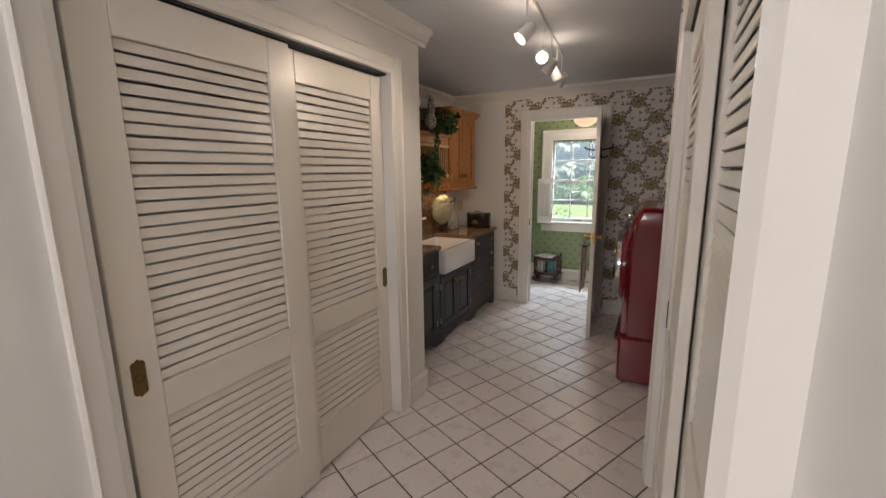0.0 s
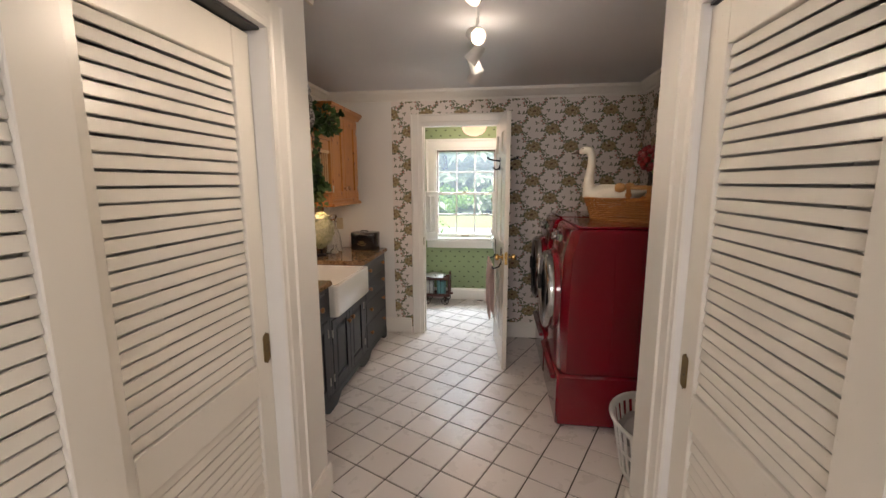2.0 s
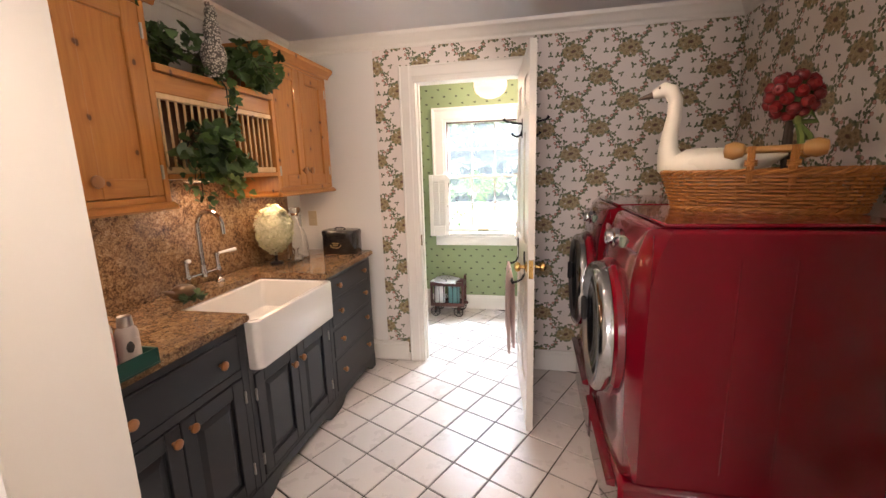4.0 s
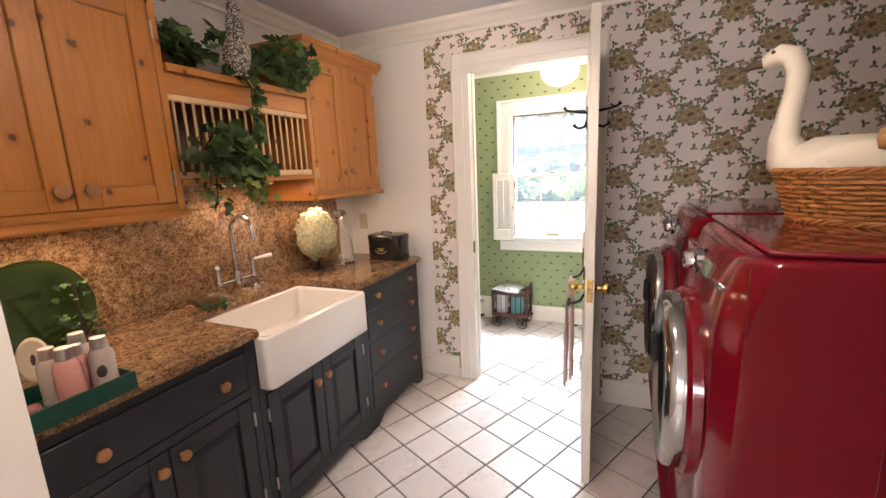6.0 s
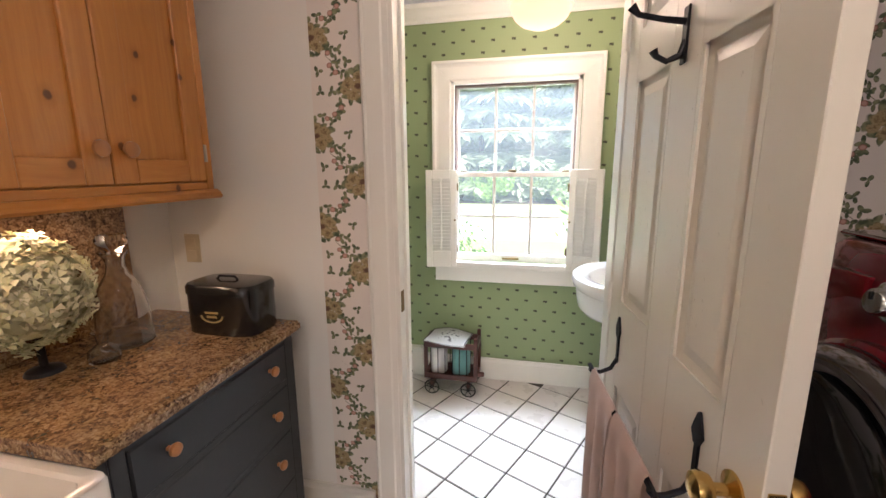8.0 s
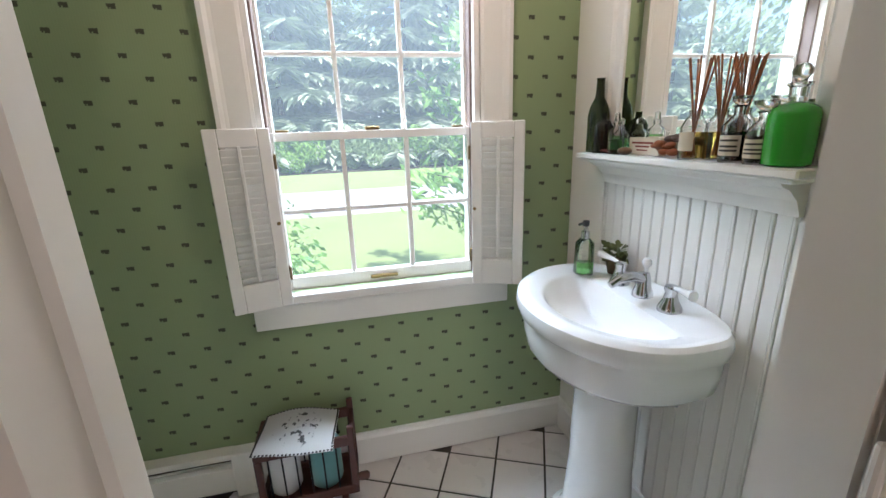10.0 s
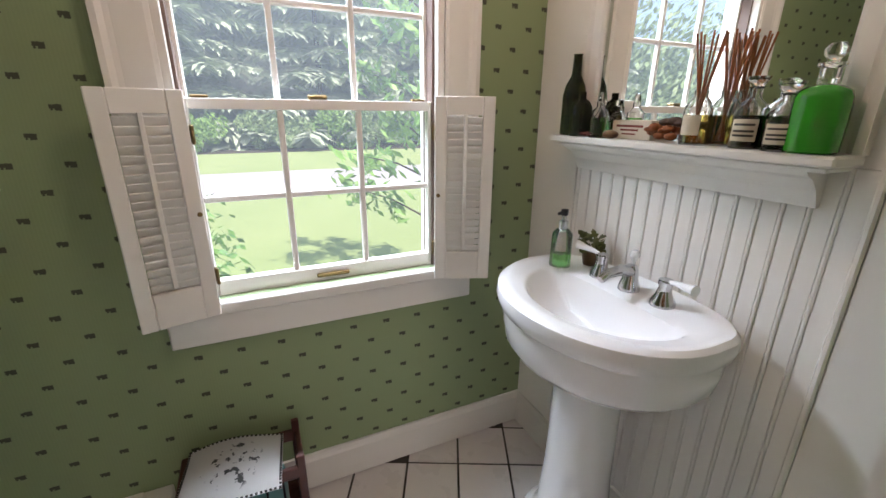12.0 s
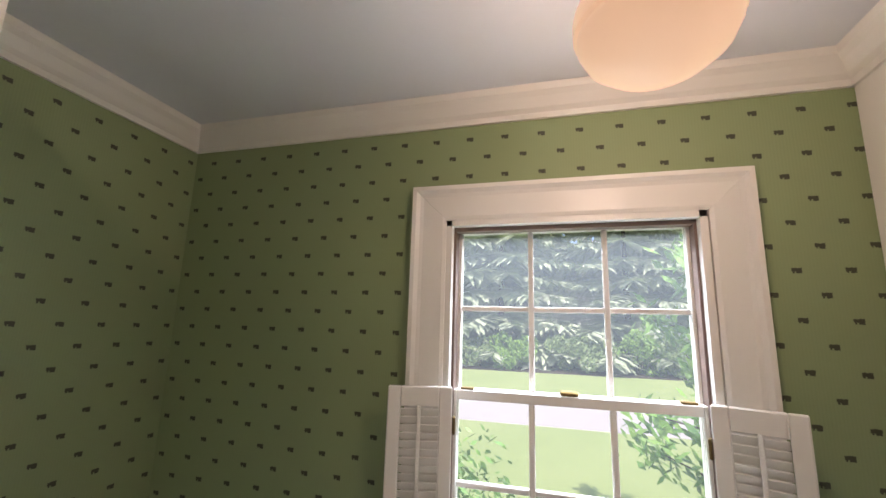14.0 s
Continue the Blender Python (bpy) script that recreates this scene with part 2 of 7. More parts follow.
def green_wallpaper():
    """Green ribbed paper with small dark sprigs on a half-drop repeat."""
    n = Nodes("green_wallpaper")
    x, y, z = n.split(n.place())
    u, v = n.math("SUBTRACT", n.math("ADD", x, y), 4.774), n.math("SUBTRACT", z, 2.274)
    soft = n.wobble(n.join(u, v), 160.0, 0.005)
    su, sv, _ = n.split(soft)
    marks = None
    for cu, cv in lattice(n, su, sv, 0.1224, 0.1351):
        bar = n.math("MULTIPLY", n.step(n.math("ABSOLUTE", cu), 0.0130, 0.0110), n.step(n.math("ABSOLUTE", n.math("SUBTRACT", cv, 0.0015)), 0.0058, 0.0042))
        drop = n.math("MULTIPLY", n.step(n.math("ABSOLUTE", n.math("SUBTRACT", cu, 0.0050)), 0.0076, 0.0060), n.step(n.math("ABSOLUTE", n.math("ADD", cv, 0.0025)), 0.0064, 0.0050))
        stalk = n.math("MULTIPLY", n.step(n.math("ABSOLUTE", n.math("ADD", cu, 0.0075)), 0.0030, 0.0016), n.step(n.math("ABSOLUTE", n.math("ADD", cv, 0.0020)), 0.0062, 0.0050))
        mark = n.math("MAXIMUM", bar, n.math("MAXIMUM", drop, stalk))
        marks = mark if marks is None else n.math("MAXIMUM", marks, mark)
    ribs = n.math("SINE", n.math("MULTIPLY", u, math.tau / 0.0085))
    ground = n.mix(n.math("MULTIPLY_ADD", ribs, 0.5, 0.5), (0.246, 0.316, 0.157), (0.264, 0.334, 0.170))
    ground = n.mix(n.noise(n.join(u, v), 2.5, 3), ground, (0.265, 0.33, 0.168))
    n.bump(ribs, 0.10, 0.0006)
    return n.set(Base_Color=n.mix(n.math("MULTIPLY", marks, 0.92), ground, (0.035, 0.035, 0.022)), Roughness=0.6)


def pine_wood(name, lengthwise, light=(0.50, 0.205, 0.042), dark=(0.33, 0.105, 0.018)):
    """Knotty pine; lengthwise tells the axis of the grain."""
    n = Nodes(name)
    p = n.place()
    fine, broad = {"Z": ((70, 70, 3), (9, 9, 0.7)), "Y": ((70, 3, 70), (9, 0.7, 9))}[lengthwise]
    bent = n.wobble(p, 5.0, 0.03)
    streak, wide = n.noise(n.scaled(bent, fine), 1.0, 4, 0.6), n.noise(n.scaled(bent, broad), 1.0, 3, 0.5, 0.6)
    col = n.mix(n.math("MULTIPLY", n.ramp(streak, (0.3, 0.0), (0.75, 1.0)), 0.6), light, dark)
    col = n.mix(n.math("MULTIPLY", n.step(wide, 0.42, 0.7), 0.55), col, n.mix(streak, (0.60, 0.29, 0.075), dark))
    kx, ky, kz = n.split(n.wobble(p, 26.0, 0.012))
    knots = n.voronoi(n.scaled(n.join(n.math("ADD", kx, ky), kz), (6.0, 4.6, 0.0)), 1.0, space="2D")
    col = n.mix(n.math("MULTIPLY", n.step(knots, 0.058, 0.034), 0.9), n.mix(n.math("MULTIPLY", n.step(knots, 0.15, 0.055), 0.5), col, dark), (0.09, 0.030, 0.010))
    n.bump(streak, 0.12, 0.001)
    return n.set(Base_Color=col, Roughness=n.math("MULTIPLY_ADD", streak, 0.15, 0.32), Coat_Weight=0.15)


def granite_stone():
    """Polished brown granite with gold, grey and black grains."""
    n = Nodes("polished_brown_granite")
    p = n.place()
    w = n.wobble(p, 22.0, 0.03)
    flow = n.noise(w, 14.0, 4, 0.65)
    grain = n.split(n.voronoi(n.wobble(p, 90.0, 0.010), 190.0, out="Color"))[0]
    coarse = n.split(n.voronoi(w, 75.0, out="Color"))[1]
    value = n.math("MULTIPLY_ADD", grain, 0.30, n.math("MULTIPLY_ADD", coarse, 0.22, n.math("MULTIPLY", flow, 0.55)))
    col = n.ramp(value, (0.22, (0.026, 0.016, 0.011)), (0.36, (0.105, 0.055, 0.028)), (0.50, (0.215, 0.122, 0.058)),
                 (0.64, (0.35, 0.215, 0.105)), (0.84, (0.45, 0.33, 0.21)))
    col = n.mix(n.math("MULTIPLY", n.step(n.noise(p, 5.0, 3), 0.5, 0.72), 0.30), col, (0.15, 0.115, 0.10))
    return n.set(Base_Color=col, Roughness=0.09, Specular_IOR_Level=0.6)


def floor_tile():
    n = Nodes("white_glazed_tile")
    p = n.place()
    cloud = n.noise(p, 9.0, 4)
    shade = n.mix(n.chance(), (0.69, 0.635, 0.60), (0.77, 0.715, 0.68))
    n.bump(n.noise(p, 24.0, 2), 0.06, 0.001)
    return n.set(Base_Color=n.mix(n.math("MULTIPLY", cloud, 0.5), shade, (0.66, 0.61, 0.58)), Roughness=n.math("MULTIPLY_ADD", cloud, 0.18, 0.20))


def lawn():
    n = Nodes("lawn")
    p = n.place()
    col = n.mix(n.noise(p, 0.6, 5), (0.22, 0.32, 0.10), (0.40, 0.47, 0.20))
    col = n.mix(n.math("MULTIPLY", n.noise(p, 30.0, 3), 0.6), col, (0.27, 0.36, 0.13))
    return n.set(Base_Color=col, Roughness=0.95)


def foliage(name, dark, light, through=0.25):
    n = Nodes(name)
    shade = n.mix(n.island(), dark, light)
    return n.set(Base_Color=n.mix(n.noise(n.place(), 1.2, 3), n.mix(0.4, shade, dark), shade), Roughness=0.55, Subsurface_Weight=0.0, Transmission_Weight=0.0)


def woven(name, light, dark):
    n = Nodes(name)
    p = n.place()
    fine = n.noise(p, 180.0, 3)
    n.bump(fine, 0.3, 0.001)
    return n.set(Base_Color=n.mix(n.noise(p, 35.0, 3), dark, n.mix(n.island(), light, dark)), Roughness=0.5)


def fabric(name, colour):
    n = Nodes(name)
    p = n.coord()
    weave = n.noise(p, 400.0, 2)
    n.bump(weave, 0.4, 0.001)
    return n.set(Base_Color=n.mix(n.noise(p, 12.0, 3), tuple(c * 0.88 for c in colour), colour), Roughness=0.95, Sheen_Weight=0.2)


rose_paper, green_paper = rose_wallpaper(), green_wallpaper()
pine_up, pine_along = pine_wood("pine_upright_grain", "Z"), pine_wood("pine_level_grain", "Y")
pine_pale = pine_wood("pale_pine_dowel", "Z", (0.70, 0.50, 0.28), (0.55, 0.36, 0.18))
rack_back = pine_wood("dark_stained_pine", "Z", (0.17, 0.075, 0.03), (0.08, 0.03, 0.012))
granite, tile_white, grass_green = granite_stone(), floor_tile(), lawn()
grout = paint("dark_grout", (0.075, 0.062, 0.052), 0.9, 0.15, 0.5)
knob_wood = paint("turned_maple", (0.46, 0.20, 0.075), 0.3, 0.15, 0.1, 0.3)
basket_willow = woven("golden_willow", (0.70, 0.33, 0.08), (0.30, 0.11, 0.022))
white_wicker = woven("white_wicker", (0.78, 0.76, 0.70), (0.6, 0.57, 0.5))
goose_white = paint("matt_white_goose_paint", (0.76, 0.70, 0.58), 0.6, 0.06, 0.3)
beak_brown = paint("brown_beak", (0.09, 0.055, 0.035), 0.5)
black_paint = paint("black_japanned_tin", (0.012, 0.012, 0.013), 0.22, 0.2, 0.1, 0.3)
gold_paint = paint("faded_gold_paint", (0.30, 0.22, 0.08), 0.45)
ivy_green = foliage("ivy_leaf", (0.016, 0.045, 0.010), (0.10, 0.19, 0.045))
ivy_light = foliage("young_ivy_leaf", (0.10, 0.17, 0.03), (0.26, 0.32, 0.09))
bloom_cream = foliage("cream_hydrangea_petal", (0.58, 0.58, 0.34), (0.90, 0.86, 0.68))
apple_red = paint("red_apple_skin", (0.30, 0.018, 0.02), 0.3, 0.3, 0.1)
stem_brown = paint("brown_bark", (0.06, 0.04, 0.028), 0.85, 0.2, 0.6)
tray_green = paint("dark_green_lacquer", (0.004, 0.060, 0.042), 0.4, 0.1)
bottle_grey = paint("frosted_bottle_lotion", (0.50, 0.43, 0.39), 0.25, 0.06, 0.05)
bottle_pink = paint("pink_lotion", (0.62, 0.30, 0.27), 0.25, 0.06, 0.05)
cap_silver = metal("brushed_silver_cap", (0.52, 0.50, 0.47), 0.3)
wrapper = paint("pink_patterned_wrapper", (0.48, 0.17, 0.15), 0.35, 0.35, 0.1)
label_cream = paint("cream_paper_label", (0.66, 0.58, 0.44), 0.7, 0.08)
ink = paint("dark_ink", (0.03, 0.025, 0.022), 0.6)
green_glass = clear("green_glass", (0.50, 0.72, 0.20), 0.03)
plate_glass = Nodes("green_pressed_glass").set(Base_Color=(0.10, 0.21, 0.05), Roughness=0.06, Transmission_Weight=0.92, IOR=1.5)
dark_glass = clear("dark_wine_bottle_glass", (0.12, 0.16, 0.05), 0.03)
green_liquid = paint("bright_green_liquid", (0.02, 0.30, 0.015), 0.06, 0.05, 0.0, 0.6)
soap_green = clear("pale_green_soap", (0.30, 0.78, 0.25), 0.15, 1.35)
oil_amber = clear("amber_oil", (0.92, 0.68, 0.16), 0.03, 1.40)
reed = paint("orange_reed", (0.48, 0.16, 0.05), 0.7, 0.2)
black_liquid = paint("black_liquid", (0.008, 0.007, 0.012), 0.08, 0.1, 0.0, 0.6)
petal_red = paint("dried_red_petals", (0.25, 0.05, 0.03), 0.8, 0.3)
dried_orange = paint("dried_orange_peel", (0.42, 0.13, 0.04), 0.7, 0.35, 0.5)
cart_wood = paint("dark_red_stained_wood", (0.085, 0.020, 0.012), 0.4, 0.2, 0.2)
cloth_white = fabric("white_cotton", (0.74, 0.72, 0.70))
cloth_teal = fabric("teal_cloth", (0.14, 0.32, 0.32))
cloth_pink = fabric("pale_pink_towel", (0.86, 0.68, 0.62))
cloth_grey = fabric("grey_cloth", (0.30, 0.28, 0.28))
print_grey = paint("grey_printed_motif", (0.20, 0.20, 0.20), 0.9, 0.3)
plastic_white = paint("white_plastic", (0.76, 0.76, 0.75), 0.35, 0.02, 0.05)
rubber = paint("black_rubber", (0.015, 0.015, 0.016), 0.6)
dark_door_glass = Nodes("smoked_door_glass").set(Base_Color=(0.012, 0.013, 0.016), Roughness=0.05, Specular_IOR_Level=0.7)
drum_grey = metal("grey_steel", (0.35, 0.36, 0.38), 0.3)
screen_green = paint("pale_green_display", (0.20, 0.30, 0.22), 0.25)
mirror_glass = Nodes("mirror").set(Base_Color=(0.90, 0.92, 0.90), Metallic=1.0, Roughness=0.01)
old_brass = metal("tarnished_brass", (0.26, 0.18, 0.075), 0.4, 0.3)
lamp_glass = glow("lit_opal_glass", (1.0, 0.66, 0.42), 0.42)
pane_glass = clear("window_pane_glass", (1, 1, 1), 0.0, 1.12)
strip_glow = glow("lit_strip", (1.0, 0.74, 0.46), 0.8)
bulb_glow = glow("lit_bulb", (1.0, 0.74, 0.46), 14.0)
sash_brown = paint("weathered_brown_channel", (0.20, 0.13, 0.10), 0.6, 0.2)
almond = paint("almond_plastic", (0.60, 0.50, 0.34), 0.4, 0.04)
terracotta = paint("brown_glazed_pot", (0.12, 0.06, 0.02), 0.3, 0.2)


def gauze(name, cover):
    """Added haze: lets most of the view through and scatters daylight falling on it."""
    n = Nodes(name)
    out = next(k for k in n.tree.nodes if k.type == "OUTPUT_MATERIAL")
    scatter, gap, both = n.tree.nodes.new("ShaderNodeBsdfTranslucent"), n.tree.nodes.new("ShaderNodeBsdfTransparent"), n.tree.nodes.new("ShaderNodeMixShader")
    scatter.inputs[0].default_value = (0.80, 0.84, 0.86, 1)
    both.inputs[0].default_value = cover
    n.tree.links.new(gap.outputs[0], both.inputs[1])
    n.tree.links.new(scatter.outputs[0], both.inputs[2])
    n.tree.links.new(both.outputs[0], out.inputs[0])
    return n.mat


haze_sheet = gauze("pale_haze", 0.036)
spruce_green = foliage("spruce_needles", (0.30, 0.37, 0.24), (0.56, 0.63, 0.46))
shrub_green = foliage("shrub_leaf", (0.10, 0.17, 0.07), (0.30, 0.40, 0.17))
bright_leaf = foliage("bright_leaf", (0.08, 0.18, 0.03), (0.25, 0.42, 0.09))
gravel = paint("pale_asphalt_drive", (0.52, 0.50, 0.48), 0.9, 0.1, 0.5)
mulch = paint("dark_earth", (0.07, 0.05, 0.035), 0.95, 0.3, 0.6)
siding = paint("white_siding", (0.7, 0.7, 0.68), 0.7)

# ---- building helpers ----
def box(bm, x0, x1, y0, y1, z0, z1, bevel=0.0, segments=1):
    """A box in bm between the given limits, with its edges rounded by bevel."""
    m = Matrix.LocRotScale(((x0 + x1) / 2, (y0 + y1) / 2, (z0 + z1) / 2), None, (abs(x1 - x0), abs(y1 - y0), abs(z1 - z0)))
    made = bmesh.ops.create_cube(bm, size=1, matrix=m)["verts"]
    if bevel:
        edges = list({e for v in made for e in v.link_edges})
        bmesh.ops.bevel(bm, geom=edges, offset=bevel, segments=segments, affect="EDGES", clamp_overlap=True)
    return bm


def boxes(*limits, bevel=0.0):
    bm = bmesh.new()
    for b in limits:
        box(bm, *b, bevel=bevel)
    return bm


def lathe(profile, steps=24, bm=None, axis="Z", at=(0, 0, 0)):
    """A turned shape: (radius, height) pairs round an axis through at."""
    bm = bm or bmesh.new()
    turn = {"Z": Matrix(), "X": Matrix.Rotation(radians(90), 4, "Y"), "Y": Matrix.Rotation(radians(-90), 4, "X")}[axis]
    m = Matrix.Translation(at) @ turn
    rings = []
    for r, z in profile:
        if r < 1e-5:
            rings.append([bm.verts.new(m @ Vector((0, 0, z)))])
        else:
            rings.append([bm.verts.new(m @ Vector((r * math.cos(a), r * math.sin(a), z))) for a in (math.tau * i / steps for i in range(steps))])
    for low, high in zip(rings, rings[1:]):
        for i in range(steps):
            j = (i + 1) % steps
            face = [low[i % len(low)], low[j % len(low)], high[j % len(high)], high[i % len(high)]]
            face = list(dict.fromkeys(face))
            if len(face) > 2:
                bm.faces.new(face)
    return bm


def loft(bm, rings, closed=True, caps=True):
    """Skin over rings of points, each with the same count."""
    made = [[bm.verts.new(p) for p in ring] for ring in rings]
    n = len(made[0])
    for low, high in zip(made, made[1:]):
        for i in range(n if closed else n - 1):
            j = (i + 1) % n
            bm.faces.new((low[i], low[j], high[j], high[i]))
    if caps and closed:
        bm.faces.new(made[0][::-1])
        bm.faces.new(made[-1])
    return bm


def tube(bm, points, radius, steps=8):
    """A round bar along points; radius is one number or one for each point."""
    points = [Vector(p) for p in points]
    radii = radius if isinstance(radius, (list, tuple)) else [radius] * len(points)
    rings, side = [], None
    for i, p in enumerate(points):
        way = (points[min(i + 1, len(points) - 1)] - points[max(i - 1, 0)]).normalized()
        if side is None:
            side = way.orthogonal().normalized()
        side = (side - way * side.dot(way)).normalized()
        up = way.cross(side)
        rings.append([p + radii[i] * (math.cos(a) * side + math.sin(a) * up) for a in (math.tau * k / steps for k in range(steps))])
    return loft(bm, rings)


def sweep(bm, profile, start, end, out, up=(0, 0, 1)):
    """A moulding: (out, up) pairs of a closed profile drawn along the line from start to end."""
    start, end, out, up = Vector(start), Vector(end), Vector(out), Vector(up)
    return loft(bm, [[p + out * a + up * b for a, b in profile] for p in (start, end)])


def arc(centre, radius, a0, a1, steps, u=(1, 0, 0), v=(0, 0, 1)):
    c, u, v = Vector(centre), Vector(u), Vector(v)
    return [c + radius * (math.cos(a) * u + math.sin(a) * v) for a in (radians(a0 + (a1 - a0) * i / steps) for i in range(steps + 1))]


def ball(bm, at, size, rings=10, steps=14):
    """A ball or egg: size is a radius or three of them."""
    size = size if isinstance(size, tuple) else (size,) * 3
    m = Matrix.LocRotScale(at, None, size)
    bmesh.ops.create_uvsphere(bm, u_segments=steps, v_segments=rings, radius=1, matrix=m)
    return bm


PLACES = {}


def thing(name, at=(0, 0, 0), label="", category="", group="", kind="", turn=0.0):
    """A thing's Empty at its base. Its parts are given in world places if turn is 0, and are moved under it."""
    ob = new(name)
    ob.empty_display_size = 0.05
    ob.matrix_basis = pose(*at, 0, 0, turn)
    PLACES[ob] = Matrix.Translation(at)
    return tagged(ob, label, category, group, kind)


def mesh_of(name, bm, material, smooth=False):
    bmesh.ops.recalc_face_normals(bm, faces=bm.faces)
    me = bpy.data.meshes.new(name)
    bm.to_mesh(me)
    bm.free()
    for m in material if isinstance(material, (list, tuple)) else [material]:
        me.materials.append(m)
    if smooth:
        me.shade_smooth()
        me.set_sharp_from_angle(angle=radians(40))
    return me


def part(name, bm, material, parent=None, label="", smooth=False):
    """Links bm as one mesh under a thing or under a part; places are the world's."""
    base = parent
    while base is not None and base not in PLACES:
        base = base.parent
    if base is not None:
        bm.transform(PLACES[base].inverted())
    ob = new(name, mesh_of(name, bm, material, smooth))
    if parent is not None:
        ob.parent = parent
    return tagged(ob, label)


def solid(name, bm, material, label, category="", kind="structure", smooth=False):
    """A top-level thing that is one mesh."""
    return tagged(part(name, bm, material, None, "", smooth), label, category, "", kind)

# ---- floor, walls and ceiling ----
CEIL = 2.42
X_CLOSET_L, X_CLOSET_R = -1.025, 0.428
Y_CORNER, Y_END, Y_BATH, Y_WIN = 2.135, 4.40, 4.485, 5.70
X_LEFT, X_RIGHT = -1.90, 1.10
B_LEFT, B_RIGHT = -2.12, 0.20

floor = solid("floor", boxes((-2.4, 1.4, -2.6, 5.85, -0.10, -0.006)), grout, "dark grout bed of the white tiled floor", "floor")
solid("ceiling", boxes((-2.4, 1.4, -2.6, 5.85, CEIL, CEIL + 0.1)), ceiling_white, "smooth off-white painted ceiling", "ceiling")

# closet walls, each with one wide opening for two sliding doors
for name, x0, x1, near, far in (("wall_closet_west", X_CLOSET_L - 0.12, X_CLOSET_L, 0.31, 1.81), ("wall_closet_east", X_CLOSET_R, X_CLOSET_R + 0.12, 0.03, 1.81)):
    solid(name, boxes((x0, x1, -2.5, near, 0, CEIL), (x0, x1, far, Y_CORNER, 0, CEIL), (x0, x1, near, far, 2.10, CEIL)),
          wall_white, "cream painted wall round the closet opening", "wall")
solid("wall_return_west", boxes((X_LEFT - 0.12, X_CLOSET_L - 0.12, Y_CORNER - 0.12, Y_CORNER, 0, CEIL)), wall_white, "cream wall beside the counter", "wall")
solid("wall_return_east", boxes((X_CLOSET_R + 0.12, X_RIGHT + 0.12, Y_CORNER - 0.12, Y_CORNER, 0, CEIL)), wall_white, "cream wall beside the dryer", "wall")
# closet backs and near ends out of sight, added to shut out sky light
solid("closet_back_west", boxes((-1.82, -1.74, -0.28, 2.02, 0, CEIL), (-1.74, X_CLOSET_L - 0.12, -0.28, -0.2, 0, CEIL)), wall_white, "unseen closet wall that shuts out sky light", "wall")
solid("closet_back_east", boxes((1.06, 1.14, -0.28, 2.02, 0, CEIL), (X_CLOSET_R + 0.12, 1.06, -0.28, -0.2, 0, CEIL)), wall_white, "unseen closet wall that shuts out sky light", "wall")
# unseen wall added to close the hall at the back
solid("wall_behind", boxes((-2.4, 1.4, -2.62, -2.5, 0, CEIL)), wall_white, "unseen plain wall closing the hall behind", "wall")
solid("wall_west", boxes((X_LEFT - 0.12, X_LEFT, Y_CORNER, Y_END, 0, CEIL)), wall_white, "cream painted wall behind the cabinets", "wall")
solid("wall_east", boxes((X_RIGHT, X_RIGHT + 0.12, Y_CORNER, Y_END, 0, CEIL)), rose_paper, "wall papered with rose bouquets", "wall")
D0, D1, DTOP = -0.945, -0.20, 2.105
WP = -1.232
solid("wall_end_plain", boxes((X_LEFT - 0.12, WP, Y_END, Y_BATH, 0, CEIL)), wall_white, "cream painted end wall by the counter", "wall")
solid("wall_end", boxes((WP, D0, Y_END, Y_END + 0.05, 0, CEIL), (D1, X_RIGHT + 0.12, Y_END, Y_END + 0.05, 0, CEIL), (D0, D1, Y_END, Y_END + 0.05, DTOP, CEIL)),
      rose_paper, "end wall papered with rose bouquets", "wall")
solid("wall_bath_south", boxes((WP, D0, Y_END + 0.05, Y_BATH, 0, CEIL), (D1, X_RIGHT + 0.12, Y_END + 0.05, Y_BATH, 0, CEIL), (D0, D1, Y_END + 0.05, Y_BATH, DTOP, CEIL),
                               (B_LEFT - 0.1, X_LEFT - 0.12, Y_END, Y_BATH, 0, CEIL)), green_paper, "bathroom wall in green paper with small dark sprigs", "wall")
W0, W1, WZ0, WZ1 = -1.00, -0.215, 0.838, 1.98
solid("wall_window", boxes((B_LEFT - 0.1, W0, Y_WIN, Y_WIN + 0.15, 0, CEIL), (W1, B_RIGHT + 0.1, Y_WIN, Y_WIN + 0.15, 0, CEIL), (W0, W1, Y_WIN, Y_WIN + 0.15, 0, WZ0), (W0, W1, Y_WIN, Y_WIN + 0.15, WZ1, CEIL)),
      green_paper, "bathroom window wall in green paper with small dark sprigs", "wall")
solid("wall_bath_west", boxes((B_LEFT - 0.1, B_LEFT, Y_BATH, Y_WIN, 0, CEIL)), green_paper, "bathroom wall in green paper with small dark sprigs", "wall")
solid("wall_bath_east", boxes((B_RIGHT, B_RIGHT + 0.1, Y_BATH, Y_WIN, 0, CEIL)), trim_white, "white painted bathroom wall", "wall")

# ---- trim: crown, baseboards, casings ----
CROWN = ((0, 0), (0.012, 0), (0.016, 0.018), (0.030, 0.030), (0.050, 0.058), (0.066, 0.072), (0.070, 0.095), (0, 0.095))
BASE = ((0, 0), (0.016, 0), (0.016, 0.125), (0.011, 0.135), (0.009, 0.150), (0, 0.152))
CASING = ((0, 0), (0.110, 0), (0.110, 0.020), (0.100, 0.026), (0.092, 0.018), (0.030, 0.016), (0.022, 0.012), (0, 0.010))


def crown(name, a, b, out):
    z = CEIL - 0.096
    return solid(name, sweep(bmesh.new(), CROWN, (*a, z), (*b, z), (*out, 0)), trim_white, "white painted crown moulding under the ceiling", "moulding")


